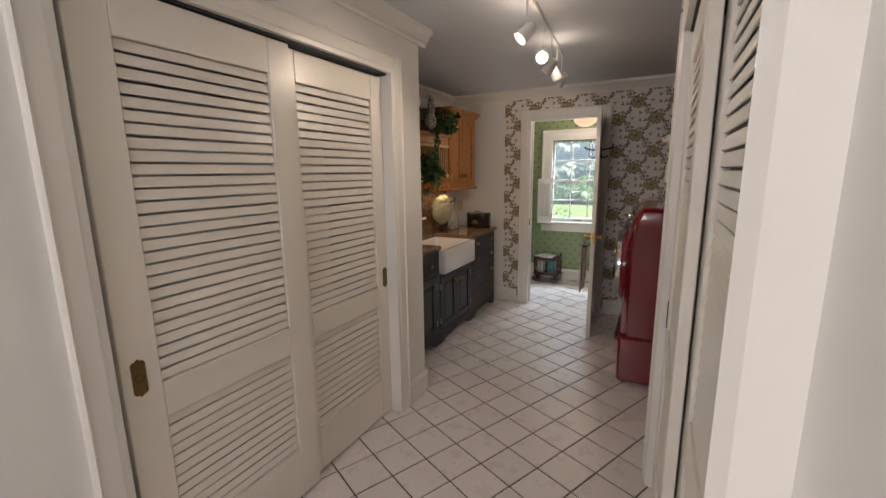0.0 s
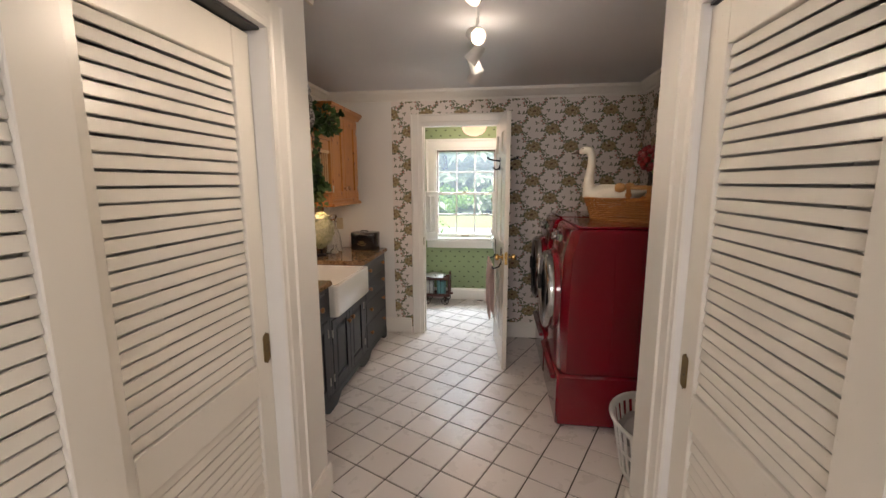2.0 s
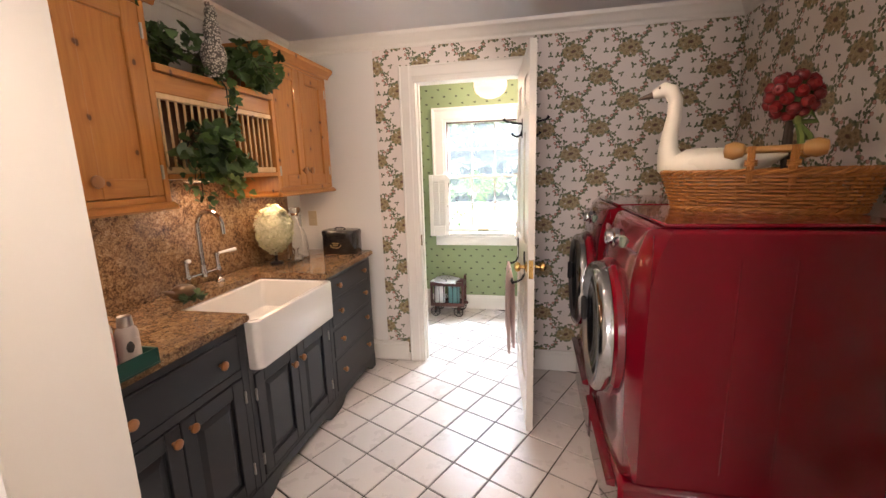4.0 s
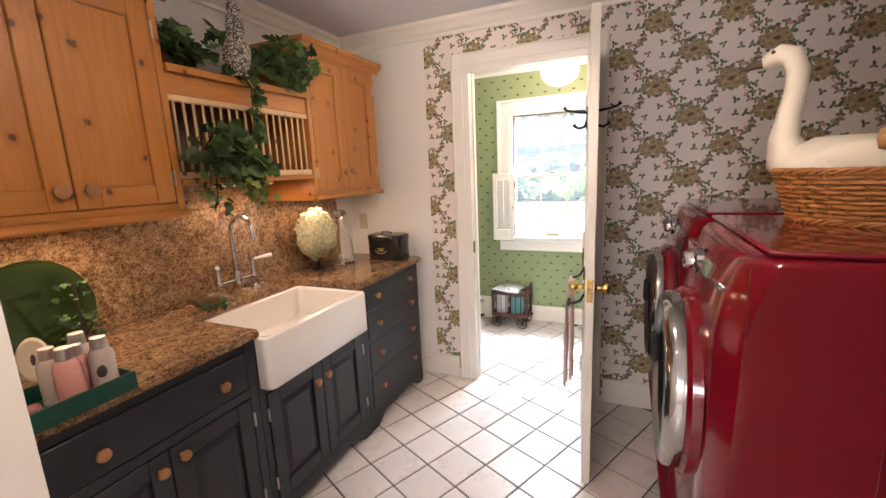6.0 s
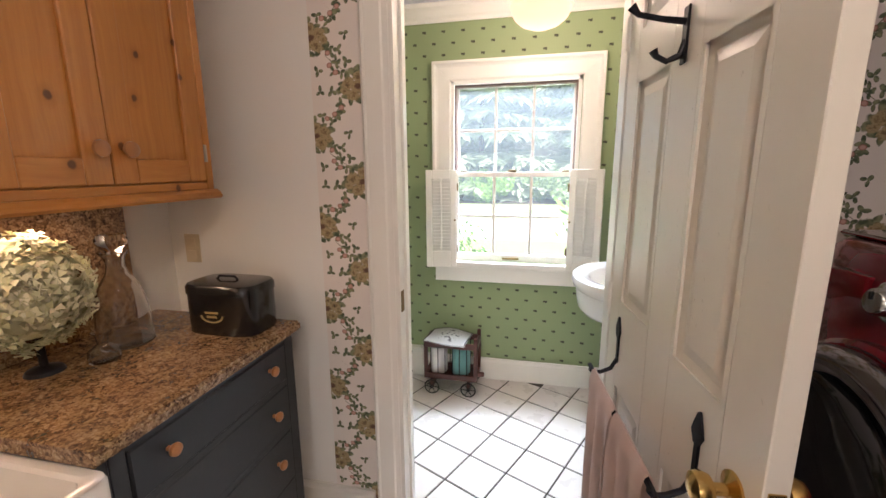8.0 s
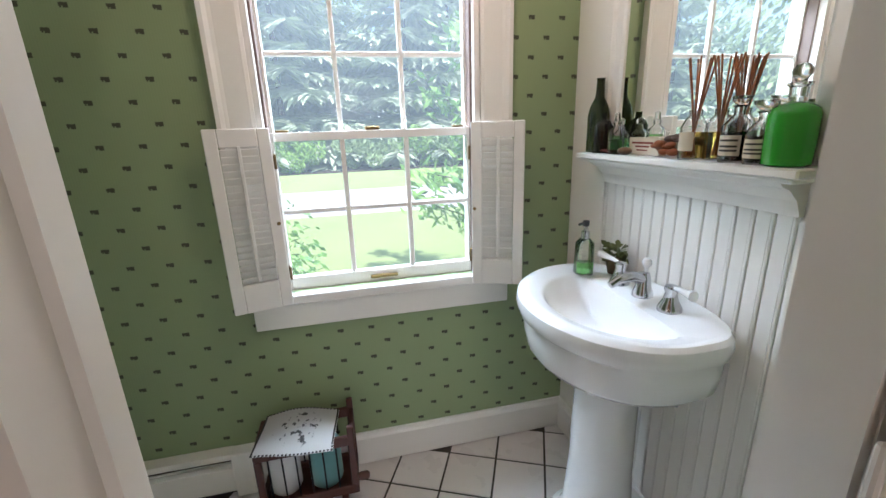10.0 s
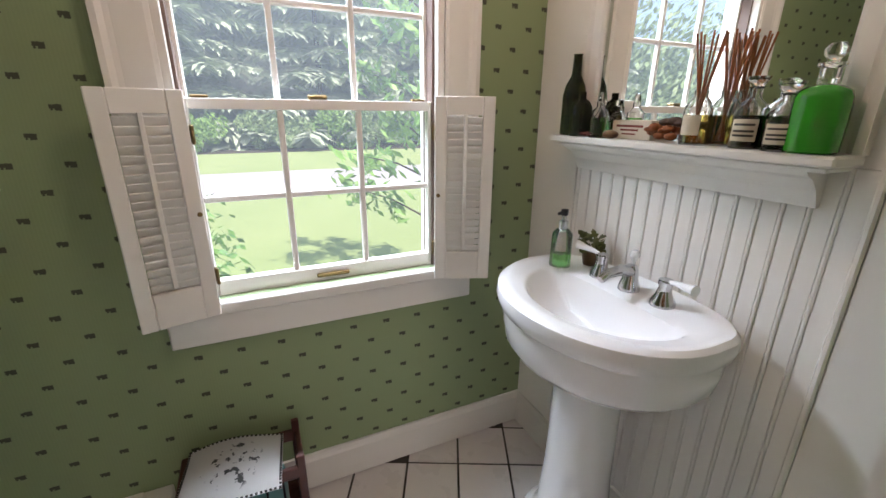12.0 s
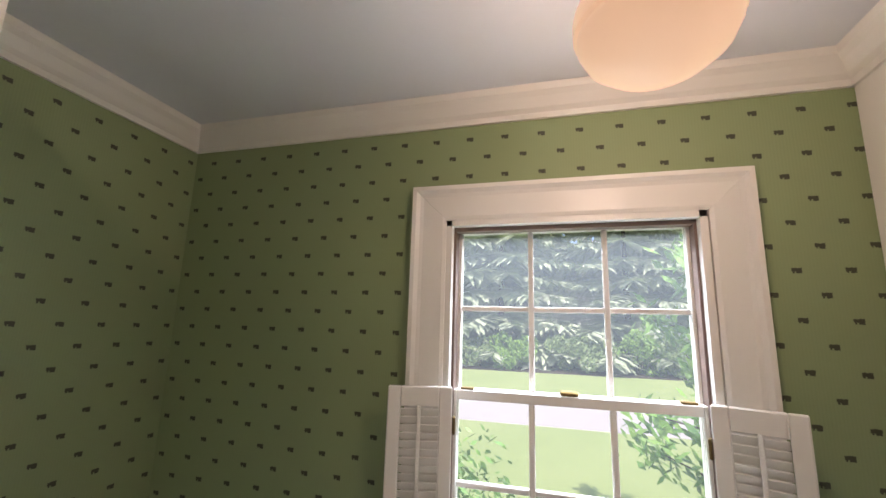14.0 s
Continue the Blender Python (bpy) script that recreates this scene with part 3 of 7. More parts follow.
def baseboard(name, a, b, out):
    return solid(name, sweep(bmesh.new(), BASE, (*a, 0.004), (*b, 0.004), (*out, 0)), trim_white, "white painted baseboard along the wall", "baseboard")


crown("trim_crown_closet_west", (X_CLOSET_L, -2.5), (X_CLOSET_L, Y_CORNER + 0.069), (1, 0))
crown("trim_crown_corner_west", (X_CLOSET_L, Y_CORNER), (X_LEFT, Y_CORNER), (0, 1))
crown("trim_crown_closet_east", (X_CLOSET_R, -2.5), (X_CLOSET_R, Y_CORNER + 0.069), (-1, 0))
crown("trim_crown_corner_east", (X_CLOSET_R, Y_CORNER), (X_RIGHT, Y_CORNER), (0, 1))
crown("trim_crown_west", (X_LEFT, Y_CORNER), (X_LEFT, Y_END), (1, 0))
crown("trim_crown_east", (X_RIGHT, Y_CORNER), (X_RIGHT, Y_END), (-1, 0))
crown("trim_crown_end", (X_LEFT, Y_END), (X_RIGHT, Y_END), (0, -1))
crown("trim_crown_window", (B_LEFT, Y_WIN), (B_RIGHT, Y_WIN), (0, -1))
crown("trim_crown_bath_west", (B_LEFT, Y_BATH), (B_LEFT, Y_WIN), (1, 0))
crown("trim_crown_bath_east", (B_RIGHT - 0.012, Y_BATH), (B_RIGHT - 0.012, Y_WIN), (-1, 0))
crown("trim_crown_bath_south", (B_LEFT, Y_BATH), (B_RIGHT, Y_BATH), (0, 1))

baseboard("baseboard_end_1", (X_LEFT, Y_END), (D0 - 0.115, Y_END), (0, -1))
baseboard("baseboard_end_2", (D1 + 0.115, Y_END), (X_RIGHT, Y_END), (0, -1))
baseboard("baseboard_east", (X_RIGHT, Y_CORNER), (X_RIGHT, Y_END), (-1, 0))
baseboard("baseboard_window", (-1.19, Y_WIN), (B_RIGHT, Y_WIN), (0, -1))
baseboard("baseboard_bath_east", (B_RIGHT - 0.012, Y_BATH), (B_RIGHT - 0.012, Y_WIN), (-1, 0))
baseboard("baseboard_corner_west", (X_CLOSET_L, 1.907), (X_CLOSET_L, Y_CORNER + 0.016), (1, 0))
baseboard("baseboard_return_west", (X_CLOSET_L, Y_CORNER), (-1.28, Y_CORNER), (0, 1))
baseboard("baseboard_corner_east", (X_CLOSET_R, 1.907), (X_CLOSET_R, Y_CORNER + 0.016), (-1, 0))
baseboard("baseboard_return_east", (X_CLOSET_R, Y_CORNER), (X_RIGHT, Y_CORNER), (0, 1))
for name, x, out, end in (("baseboard_hall_west", X_CLOSET_L, 1, 0.212), ("baseboard_hall_east", X_CLOSET_R, -1, -0.068)):
    baseboard(name, (x, -2.5), (x, end), (out, 0))


def casing(name, along, inner0, inner1, top, at, out, width=0.110):
    """Two side boards and a head round an opening. along: the axis that the opening runs in."""
    def board(a, b, side, up):
        # the profile's first figure runs away from the opening, the second out from the wall
        prof = [(w * width / 0.110, h) for w, h in CASING]
        bm = bmesh.new()
        loft(bm, [[p + Vector(side) * w + Vector(out) * h for w, h in prof] for p in (Vector(a), Vector(b))])
        return bm
    axis = Vector((1, 0, 0)) if along == "x" else Vector((0, 1, 0))
    spot0, spot1 = Vector(at) + axis * inner0, Vector(at) + axis * inner1
    frame_ob = thing(name, tuple(spot0), "white painted moulded casing round the opening", "trim", "", "structure")
    high = Vector((0, 0, top + width))
    part("side_casing", board(spot0 + Vector((0, 0, 0.004)), spot0 + high, -axis, 1), trim_white, frame_ob)
    part("side_casing", board(spot1 + Vector((0, 0, 0.004)), spot1 + high, axis, 1), trim_white, frame_ob)
    part("head_casing", board(spot0 + Vector((0, 0, top)), spot1 + Vector((0, 0, top)), (0, 0, 1), 1), trim_white, frame_ob)
    return frame_ob


casing("trim_closet_west", "y", 0.31, 1.81, 2.10, (X_CLOSET_L, 0, 0), (1, 0, 0), 0.095)
casing("trim_closet_east", "y", 0.03, 1.81, 2.10, (X_CLOSET_R, 0, 0), (-1, 0, 0), 0.095)
casing("trim_bath_door", "x", D0, D1, DTOP, (0, Y_END, 0), (0, -1, 0), 0.097)
casing("trim_bath_door_inside", "x", D0, D1, DTOP, (0, Y_BATH, 0), (0, 1, 0))
jamb = thing("door_jamb", (D0, Y_END, 0), "white painted jamb lining the bathroom doorway", "trim", "", "structure")
part("side_lining", boxes((D0 - 0.001, D0 + 0.016, Y_END - 0.008, Y_BATH + 0.008, 0.002, DTOP)), trim_white, jamb)
part("side_lining", boxes((D1 - 0.016, D1 + 0.001, Y_END - 0.008, Y_BATH + 0.008, 0.002, DTOP)), trim_white, jamb)
part("head_lining", boxes((D0, D1, Y_END - 0.008, Y_BATH + 0.008, DTOP - 0.016, DTOP + 0.001)), trim_white, jamb)
part("stop_bead", boxes((D0 + 0.016, D0 + 0.027, Y_END + 0.05, Y_END + 0.085, 0.002, DTOP - 0.016)), trim_white, jamb)
part("strike_plate", boxes((D0 + 0.015, D0 + 0.0185, Y_END + 0.004, Y_END + 0.034, 0.93, 1.01), bevel=0.001), old_brass, jamb, "tarnished brass strike plate")
# sliding-door head tracks, dark in the gap above the doors
for name, x0, x1 in (("track_west", -1.14, -1.040), ("track_east", 0.44, 0.54)):
    solid(name, boxes((x0, x1, 0.32, 1.80, 2.089, 2.099)), rubber, "dark sliding door track in the closet head", "track")
# beadboard boards of the bathroom's east wall, with a bead at each joint
bead_wall = thing("beadboard", (B_RIGHT, 5.2, 0.15), "white painted beadboard panelling behind the washbasin", "panelling", "", "structure")
step_y, y0 = 0.0470, 4.705
i = 0
while y0 + step_y * i < 5.45:
    a = y0 + step_y * i
    bm = boxes((B_RIGHT - 0.012, B_RIGHT - 0.001, a + 0.0012, a + step_y - 0.0095, 0.15, 1.30), bevel=0.0015)
    tube(bm, [(B_RIGHT - 0.011, a + step_y - 0.0045, 0.15), (B_RIGHT - 0.011, a + step_y - 0.0045, 1.30)], 0.0046, 8)
    part("board", bm, trim_white, bead_wall)
    i += 1
part("backing_board", boxes((B_RIGHT - 0.0088, B_RIGHT - 0.0005, 4.705, 5.466, 0.15, 1.30)), trim_white, bead_wall)
part("edge_board", boxes((B_RIGHT - 0.014, B_RIGHT - 0.001, 5.47, 5.70, 0.15, CEIL - 0.09), bevel=0.002), trim_white, bead_wall)
part("edge_board", boxes((B_RIGHT - 0.020, B_RIGHT - 0.001, 4.50, 4.690, 0.15, CEIL - 0.09), bevel=0.003), trim_white, bead_wall)
part("edge_bead", boxes((B_RIGHT - 0.026, B_RIGHT - 0.001, 4.6905, 4.7045, 0.15, CEIL - 0.09), bevel=0.004), trim_white, bead_wall)
part("upper_panel", boxes((B_RIGHT - 0.010, B_RIGHT - 0.001, 4.705, 5.466, 1.302, CEIL - 0.09)), trim_white, bead_wall)

# ---- louvred closet doors ----
def slat_mesh(width):
    bm = boxes((-0.0168, 0.0168, -width / 2, width / 2, -0.0030, 0.0030), bevel=0.0020)
    bm.transform(Matrix.Rotation(radians(80), 4, "Y"))
    return mesh_of("slat", bm, door_white)


def closet_door(x, y, pull_side, turn, slats):
    """One sliding door, 0.77 wide, face towards +x: stiles, rails, two fields of slats and a flush pull."""
    d = thing("closet_door", (x, y, 0.012), "tall cream painted louvred sliding closet door", "door", "closet doors", turn=turn)
    b = lambda *v: boxes((v[0] + x, v[1] + x, v[2] + y, v[3] + y, v[4], v[5]), bevel=0.003)
    for y0, y1 in ((-0.385, -0.272), (0.272, 0.385)):
        part("stile", b(-0.034, 0, y0, y1, 0.012, 2.084), door_white, d)
    for z0, z1 in ((0.012, 0.262), (0.742, 0.868), (1.948, 2.084)):
        part("rail", b(-0.034, 0, -0.272, 0.272, z0, z1), door_white, d)
    for z0, count in ((0.262, 12), (0.868, 27)):
        for k in range(count):
            s = new("slat", slats)
            s.parent = d
            s.location = (-0.0145, 0, z0 - 0.012 + 0.0400 * (k + 0.5) + random.uniform(-0.0008, 0.0008))
            s.rotation_euler = (random.uniform(-0.003, 0.003), random.uniform(-0.03, 0.03), 0)
    yp = y + pull_side * 0.338
    edge = [(u, v) for u, v in ((-0.021, 0.048), (-0.015, 0.056), (-0.009, 0.056), (0.0, 0.064), (0.009, 0.056), (0.015, 0.056), (0.021, 0.048))]
    edge += [(-u, -v) for u, v in edge]
    bm = loft(bmesh.new(), [[Vector((x + h, yp + u * g, 0.915 + v * g)) for u, v in edge] for h, g in ((0.0004, 1.0), (0.0030, 1.0), (0.0038, 0.94))])
    pull = part("flush_pull", bm, old_brass, d, "tarnished brass flush pull")
    part("finger_cup", lathe([(0.0, 0.0036), (0.011, 0.0036), (0.014, 0.0042), (0.014, 0.0006)], 14, None, "X", (x, yp, 0.915)), rubber, pull)
    return d


slats = slat_mesh(0.544)
closet_door(-1.050, 0.722, -1, 0, slats)
closet_door(-1.091, 1.442, 1, 0, slats)
closet_door(0.492, 0.700, 1, 180, slats)
closet_door(0.450, 1.425, -1, 180, slats)

# ---- the counter run: three painted base units, granite, a fireclay sink ----
FACE = -1.300


def knob(parent, x, y, z, size=0.018, material=None, toward=1):
    prof = [(0.007, 0), (0.006, 0.008), (size * 0.75, 0.014), (size, 0.020), (size * 0.95, 0.027), (size * 0.55, 0.032), (0, 0.033)]
    return part("knob", lathe([(r, h * toward) for r, h in prof], 14, None, "X", (x, y, z)), material or knob_wood, parent, "turned wooden knob", True)


def raised_panel(bm, x, y0, y1, z0, z1, rise=0.008, margin=0.025):
    """A field standing proud of a door's recess, with sloping edges."""
    out = [(x, a, b) for a, b in ((y0, z0), (y1, z0), (y1, z1), (y0, z1))]
    inn = [(x + rise, a, b) for a, b in ((y0 + margin, z0 + margin), (y1 - margin, z0 + margin), (y1 - margin, z1 - margin), (y0 + margin, z1 - margin))]
    return loft(bm, [[Vector(p) for p in out], [Vector(p) for p in inn]])


def panel_door(parent, x, y0, y1, z0, z1, material, name="door", stile=0.062, knob_at=None, raised=True, knob_size=0.018, hinge_y=None, across=None):
    """A framed door on a cabinet face that looks towards +x."""
    d = part(name, boxes((x - 0.004, x + 0.006, y0 + stile - 0.004, y1 - stile + 0.004, z0 + stile - 0.004, z1 - stile + 0.004)), material, parent)
    for a, b in ((y0, y0 + stile), (y1 - stile, y1)):
        part("stile", boxes((x - 0.004, x + 0.018, a, b, z0, z1), bevel=0.003), material, d)
    for a, b in ((z0, z0 + stile), (z1 - stile, z1)):
        part("rail", boxes((x - 0.004, x + 0.0175, y0 + stile, y1 - stile, a, b), bevel=0.003), across or material, d)
    if raised:
        part("raised_field", raised_panel(bmesh.new(), x + 0.0062, y0 + stile + 0.008, y1 - stile - 0.008, z0 + stile + 0.008, z1 - stile - 0.008), material, d)
    if knob_at:
        knob(d, x + 0.018, *knob_at, size=knob_size)
    if hinge_y:
        for z in (z0 + 0.09, z1 - 0.09):
            part("hinge", lathe([(0.004, -0.028), (0.005, -0.026), (0.005, 0.026), (0.004, 0.028)], 8, None, "Z", (x + 0.019, hinge_y, z)), cap_silver, d, "steel butt hinge")
    return d


def bracket_foot(y0, y1, x0, x1, top):
    """A plinth board whose lower edge rises in a shallow arch between two feet."""
    steps, span = 24, y1 - y0
    low = []
    for i in range(steps + 1):
        s = i / steps
        edge = min(s, 1 - s) * span
        rise = 0.0 if edge < 0.06 else min(1.0, (edge - 0.06) / 0.10)
        low.append((y0 + s * span, 0.004 + 0.055 * (1 - math.cos(math.pi * rise)) / 2))
    ring = [(y, z) for y, z in low] + [(y1, top), (y0, top)]
    return loft(bmesh.new(), [[Vector((x, y, z)) for y, z in ring] for x in (x0, x1)])


def base_unit(y0, y1, label):
    u = thing("base_cabinet", ((X_LEFT - 1.3) / 2, (y0 + y1) / 2, 0), label, "cabinet", "base cabinets under the counter")
    part("carcass", boxes((X_LEFT + 0.004, FACE - 0.020, y0 + 0.001, y1 - 0.001, 0.075, 0.655 if y0 > 2.8 and y1 < 3.7 else 0.878)), navy, u)
    part("plinth", bracket_foot(y0, y1, FACE - 0.022, FACE + 0.002, 0.105), navy, u)
    return u


left = base_unit(2.146, 2.872, "dark blue painted base cabinet with one drawer over two doors")
for a, b in ((2.146, 2.19), (2.835, 2.872)):
    part("stile", boxes((FACE - 0.02, FACE, a, b, 0.105, 0.878), bevel=0.002), navy, left)
for a, b in ((0.105, 0.125), (0.655, 0.69), (0.845, 0.878)):
    part("rail", boxes((FACE - 0.02, FACE - 0.0005, 2.19, 2.835, a, b), bevel=0.002), navy, left)
dr = part("drawer", boxes((FACE - 0.018, FACE + 0.004, 2.194, 2.831, 0.694, 0.841), bevel=0.004), navy, left)
for y in (2.338, 2.721):
    knob(dr, FACE + 0.004, y, 0.762, 0.019)
panel_door(left, FACE - 0.014, 2.194, 2.510, 0.129, 0.651, navy, knob_at=(2.475, 0.600), hinge_y=2.189)
panel_door(left, FACE - 0.014, 2.514, 2.831, 0.129, 0.651, navy, knob_at=(2.549, 0.612), hinge_y=2.836)

mid = base_unit(2.873, 3.602, "dark blue painted sink cabinet with two raised-panel doors")
for a, b in ((2.873, 2.905), (3.570, 3.602)):
    part("stile", boxes((FACE - 0.02, FACE, a, b, 0.105, 0.878), bevel=0.002), navy, mid)
for a, b in ((0.105, 0.125), (0.630, 0.655)):
    part("rail", boxes((FACE - 0.02, FACE - 0.0005, 2.905, 3.570, a, b), bevel=0.002), navy, mid)
panel_door(mid, FACE - 0.014, 2.908, 3.236, 0.129, 0.627, navy, knob_at=(3.186, 0.540), hinge_y=2.903)
panel_door(mid, FACE - 0.014, 3.240, 3.567, 0.129, 0.627, navy, knob_at=(3.262, 0.545), hinge_y=3.572)

right = base_unit(3.603, 4.268, "dark blue painted chest of four drawers with wooden knobs")
for a, b in ((3.603, 3.640), (4.220, 4.268)):
    part("stile", boxes((FACE - 0.02, FACE, a, b, 0.105, 0.878), bevel=0.002), navy, right)
rows_z = [(0.125, 0.335), (0.352, 0.530), (0.547, 0.705), (0.722, 0.858)]
for (a, b), (c, _) in zip([(0.105, 0.105)] + rows_z, rows_z + [(0.878, 0.878)]):
    part("rail", boxes((FACE - 0.02, FACE - 0.0005, 3.640, 4.220, b - 0.001, c + 0.001)), navy, right)
for a, b in rows_z:
    dr = part("drawer", boxes((FACE - 0.018, FACE + 0.003, 3.643, 4.217, a + 0.002, b - 0.002), bevel=0.004), navy, right)
    for y in (3.735, 4.125):
        knob(dr, FACE + 0.003, y, (a + b) / 2 + 0.01, 0.017)

# granite worktop with a cut-out for the sink, and its splashback
S0, S1, SX = 2.890, 3.566, -1.700
bm = boxes((X_LEFT + 0.002, SX, 2.146, 4.29, 0.880, 0.915), (SX, -1.276, 2.146, S0, 0.880, 0.915), (SX, -1.276, S1, 4.29, 0.880, 0.915))
bmesh.ops.remove_doubles(bm, verts=bm.verts, dist=0.0004)
edge = [e for e in bm.edges if all(abs(v.co.x + 1.276) < 0.001 for v in e.verts) and abs(e.verts[0].co.z - e.verts[1].co.z) < 0.001]
bmesh.ops.bevel(bm, geom=edge, offset=0.008, segments=3, affect="EDGES")
top = solid("worktop", bm, granite, "polished brown granite worktop on the dark blue cabinets", "worktop", "")
solid("splashback", boxes((X_LEFT + 0.002, X_LEFT + 0.020, 2.146, 4.20, 0.9155, 1.355), (X_LEFT + 0.002, X_LEFT + 0.020, 2.86, 3.60, 1.355, 1.4725), bevel=0.002), granite, "polished brown granite splashback behind the tap", "splashback", "")

# apron-front sink
sink = thing("farmhouse_sink", (-1.49, (S0 + S1) / 2, 0.66), "white fireclay farmhouse sink with a deep apron front", "sink")


def ring_of(x0, x1, y0, y1, z, r, steps=6):
    pts = []
    for cx, cy, a0 in ((x1 - r, y1 - r, 0), (x0 + r, y1 - r, 90), (x0 + r, y0 + r, 180), (x1 - r, y0 + r, 270)):
        for k in range(steps + 1):
            a = radians(a0 + 90 * k / steps)
            pts.append(Vector((cx + r * math.cos(a), cy + r * math.sin(a), z)))
    return pts


o = (SX - 0.012, -1.240, S0 - 0.005, S1 + 0.005)
bm = loft(bmesh.new(), [ring_of(o[0] + g, o[1] - g, o[2] + g, o[3] - g, z, r) for g, z, r in (
    (0.006, 0.660, 0.028), (0.0, 0.668, 0.030), (0.0, 0.868, 0.030), (0.003, 0.876, 0.030), (0.010, 0.8785, 0.028), (0.026, 0.8785, 0.026), (0.033, 0.872, 0.024), (0.038, 0.720, 0.030), (0.060, 0.700, 0.040))], caps=False)
bm.faces.new([v for v in bm.verts if abs(v.co.z - 0.700) < 1e-5])
bm.faces.new([v for v in bm.verts if abs(v.co.z - 0.660) < 1e-5])
part("basin", bm, porcelain, sink, "", True)
part("drain", lathe([(0, 0.706), (0.030, 0.706), (0.033, 0.703), (0.045, 0.703), (0.046, 0.7)], 20, None, "Z", (-1.515, 3.195, 0)), old_brass, sink, "dull brass drain", True)
part("strainer", lathe([(0, 0.7078), (0.012, 0.7078), (0.027, 0.7066), (0.028, 0.7055)], 20, None, "Z", (-1.515, 3.195, 0)), rubber, sink, "dark strainer", True)

# bridge tap with porcelain levers
tap = thing("bridge_tap", (-1.81, 3.27, 0.9155), "chrome bridge tap with a tall arched spout and white levers", "tap")
bm = tube(bmesh.new(), [(-1.81, 3.142, 0.985), (-1.81, 3.372, 0.985)], 0.008, 10)
part("bridge", bm, chrome, tap, "", True)
for y, s in ((3.152, -1), (3.362, 1)):
    post = part("post", lathe([(0.026, 0.916), (0.024, 0.925), (0.012, 0.935), (0.011, 0.968), (0.016, 0.978), (0.016, 0.992), (0.010, 1.003), (0.010, 1.076), (0.015, 1.060), (0.015, 1.076), (0, 1.083)], 16, None, "Z", (-1.81, y, 0)), chrome, tap, "", True)
    part("lever", tube(bmesh.new(), [(-1.81, y, 1.069), (-1.785, y + s * 0.02, 1.076), (-1.735, y + s * 0.055, 1.085), (-1.728, y + s * 0.060, 1.086)], [0.006, 0.007, 0.011, 0.008], 10), porcelain, post, "white porcelain lever", True)
pts = [Vector((-1.81, 3.257, 0.985)), Vector((-1.81, 3.257, 1.235))] + arc((-1.735, 3.257, 1.235), 0.075, 180, 0, 14) + [Vector((-1.660, 3.257, 1.195))]
part("spout", tube(bmesh.new(), pts, [0.013] + [0.011] * (len(pts) - 1), 12), chrome, tap, "", True)
part("spout_base", lathe([(0.018, 0.966), (0.020, 0.985), (0.015, 1.005), (0.013, 1.03), (0.010, 1.035)], 16, None, "Z", (-1.81, 3.257, 0)), chrome, tap, "", True)

# ---- pine wall cabinets and the plate rack between them ----
CF = -1.538


def wall_unit(y0, y1, label, split, knob_z):
    u = thing("wall_cabinet", ((X_LEFT + CF) / 2, (y0 + y1) / 2, 1.371), label, "cabinet", "pine wall cabinets")
    part("carcass", boxes((X_LEFT + 0.004, CF - 0.018, y0, y1, 1.388, 2.141)), pine_up, u)
    for a, b in ((y0, y0 + 0.028), (y1 - 0.028, y1)):
        part("face_stile", boxes((CF - 0.02, CF, a, b, 1.388, 2.141), bevel=0.002), pine_up, u)
    for a, b in ((1.388, 1.412), (2.111, 2.141)):
        part("face_rail", boxes((CF - 0.02, CF - 0.0005, y0 + 0.028, y1 - 0.028, a, b), bevel=0.002), pine_along, u)
    panel_door(u, CF - 0.016, y0 + 0.031, split - 0.002, 1.415, 2.108, pine_up, knob_at=(split - 0.040, knob_z), knob_size=0.022, raised=False, stile=0.068, across=pine_along, hinge_y=y0 + 0.027)
    panel_door(u, CF - 0.016, split + 0.002, y1 - 0.031, 1.415, 2.108, pine_up, knob_at=(split + 0.040, knob_z), knob_size=0.022, raised=False, stile=0.068, across=pine_along, hinge_y=y1 - 0.027)
    # light rail and cornice
    rail = ((0, 0), (0.020, 0.0), (0.026, 0.008), (0.018, 0.020), (0.006, 0.030), (0, 0.030))
    corn = ((0, 0), (0.008, 0), (0.014, 0.014), (0.030, 0.030), (0.044, 0.040), (0.044, 0.062), (0, 0.062))
    for name, prof, z in (("light_rail", rail, 1.358), ("cornice", corn, 2.126)):
        bm = sweep(bmesh.new(), prof, (CF, y0 - prof[4][0] * 0.9, z), (CF, y1 + prof[4][0] * 0.9, z), (1, 0, 0))
        for y, s in ((y0, -1), (y1, 1)):
            if abs(y - Y_END) > 0.05:
                sweep(bm, prof, (X_LEFT + 0.004, y, z), (CF + 0.002, y, z), (0, s, 0))
        box(bm, X_LEFT + 0.005, CF, y0, y1, z if name == "cornice" else 1.369, z + 0.03 if name == "cornice" else 1.386)
        part(name, bm, pine_along, u)
    return u


wall_unit(2.190, 2.858, "golden knotty pine wall cabinet with two framed doors", 2.516, 1.475)
wall_unit(3.598, 4.250, "golden knotty pine wall cabinet beside the plate rack", 3.905, 1.506)

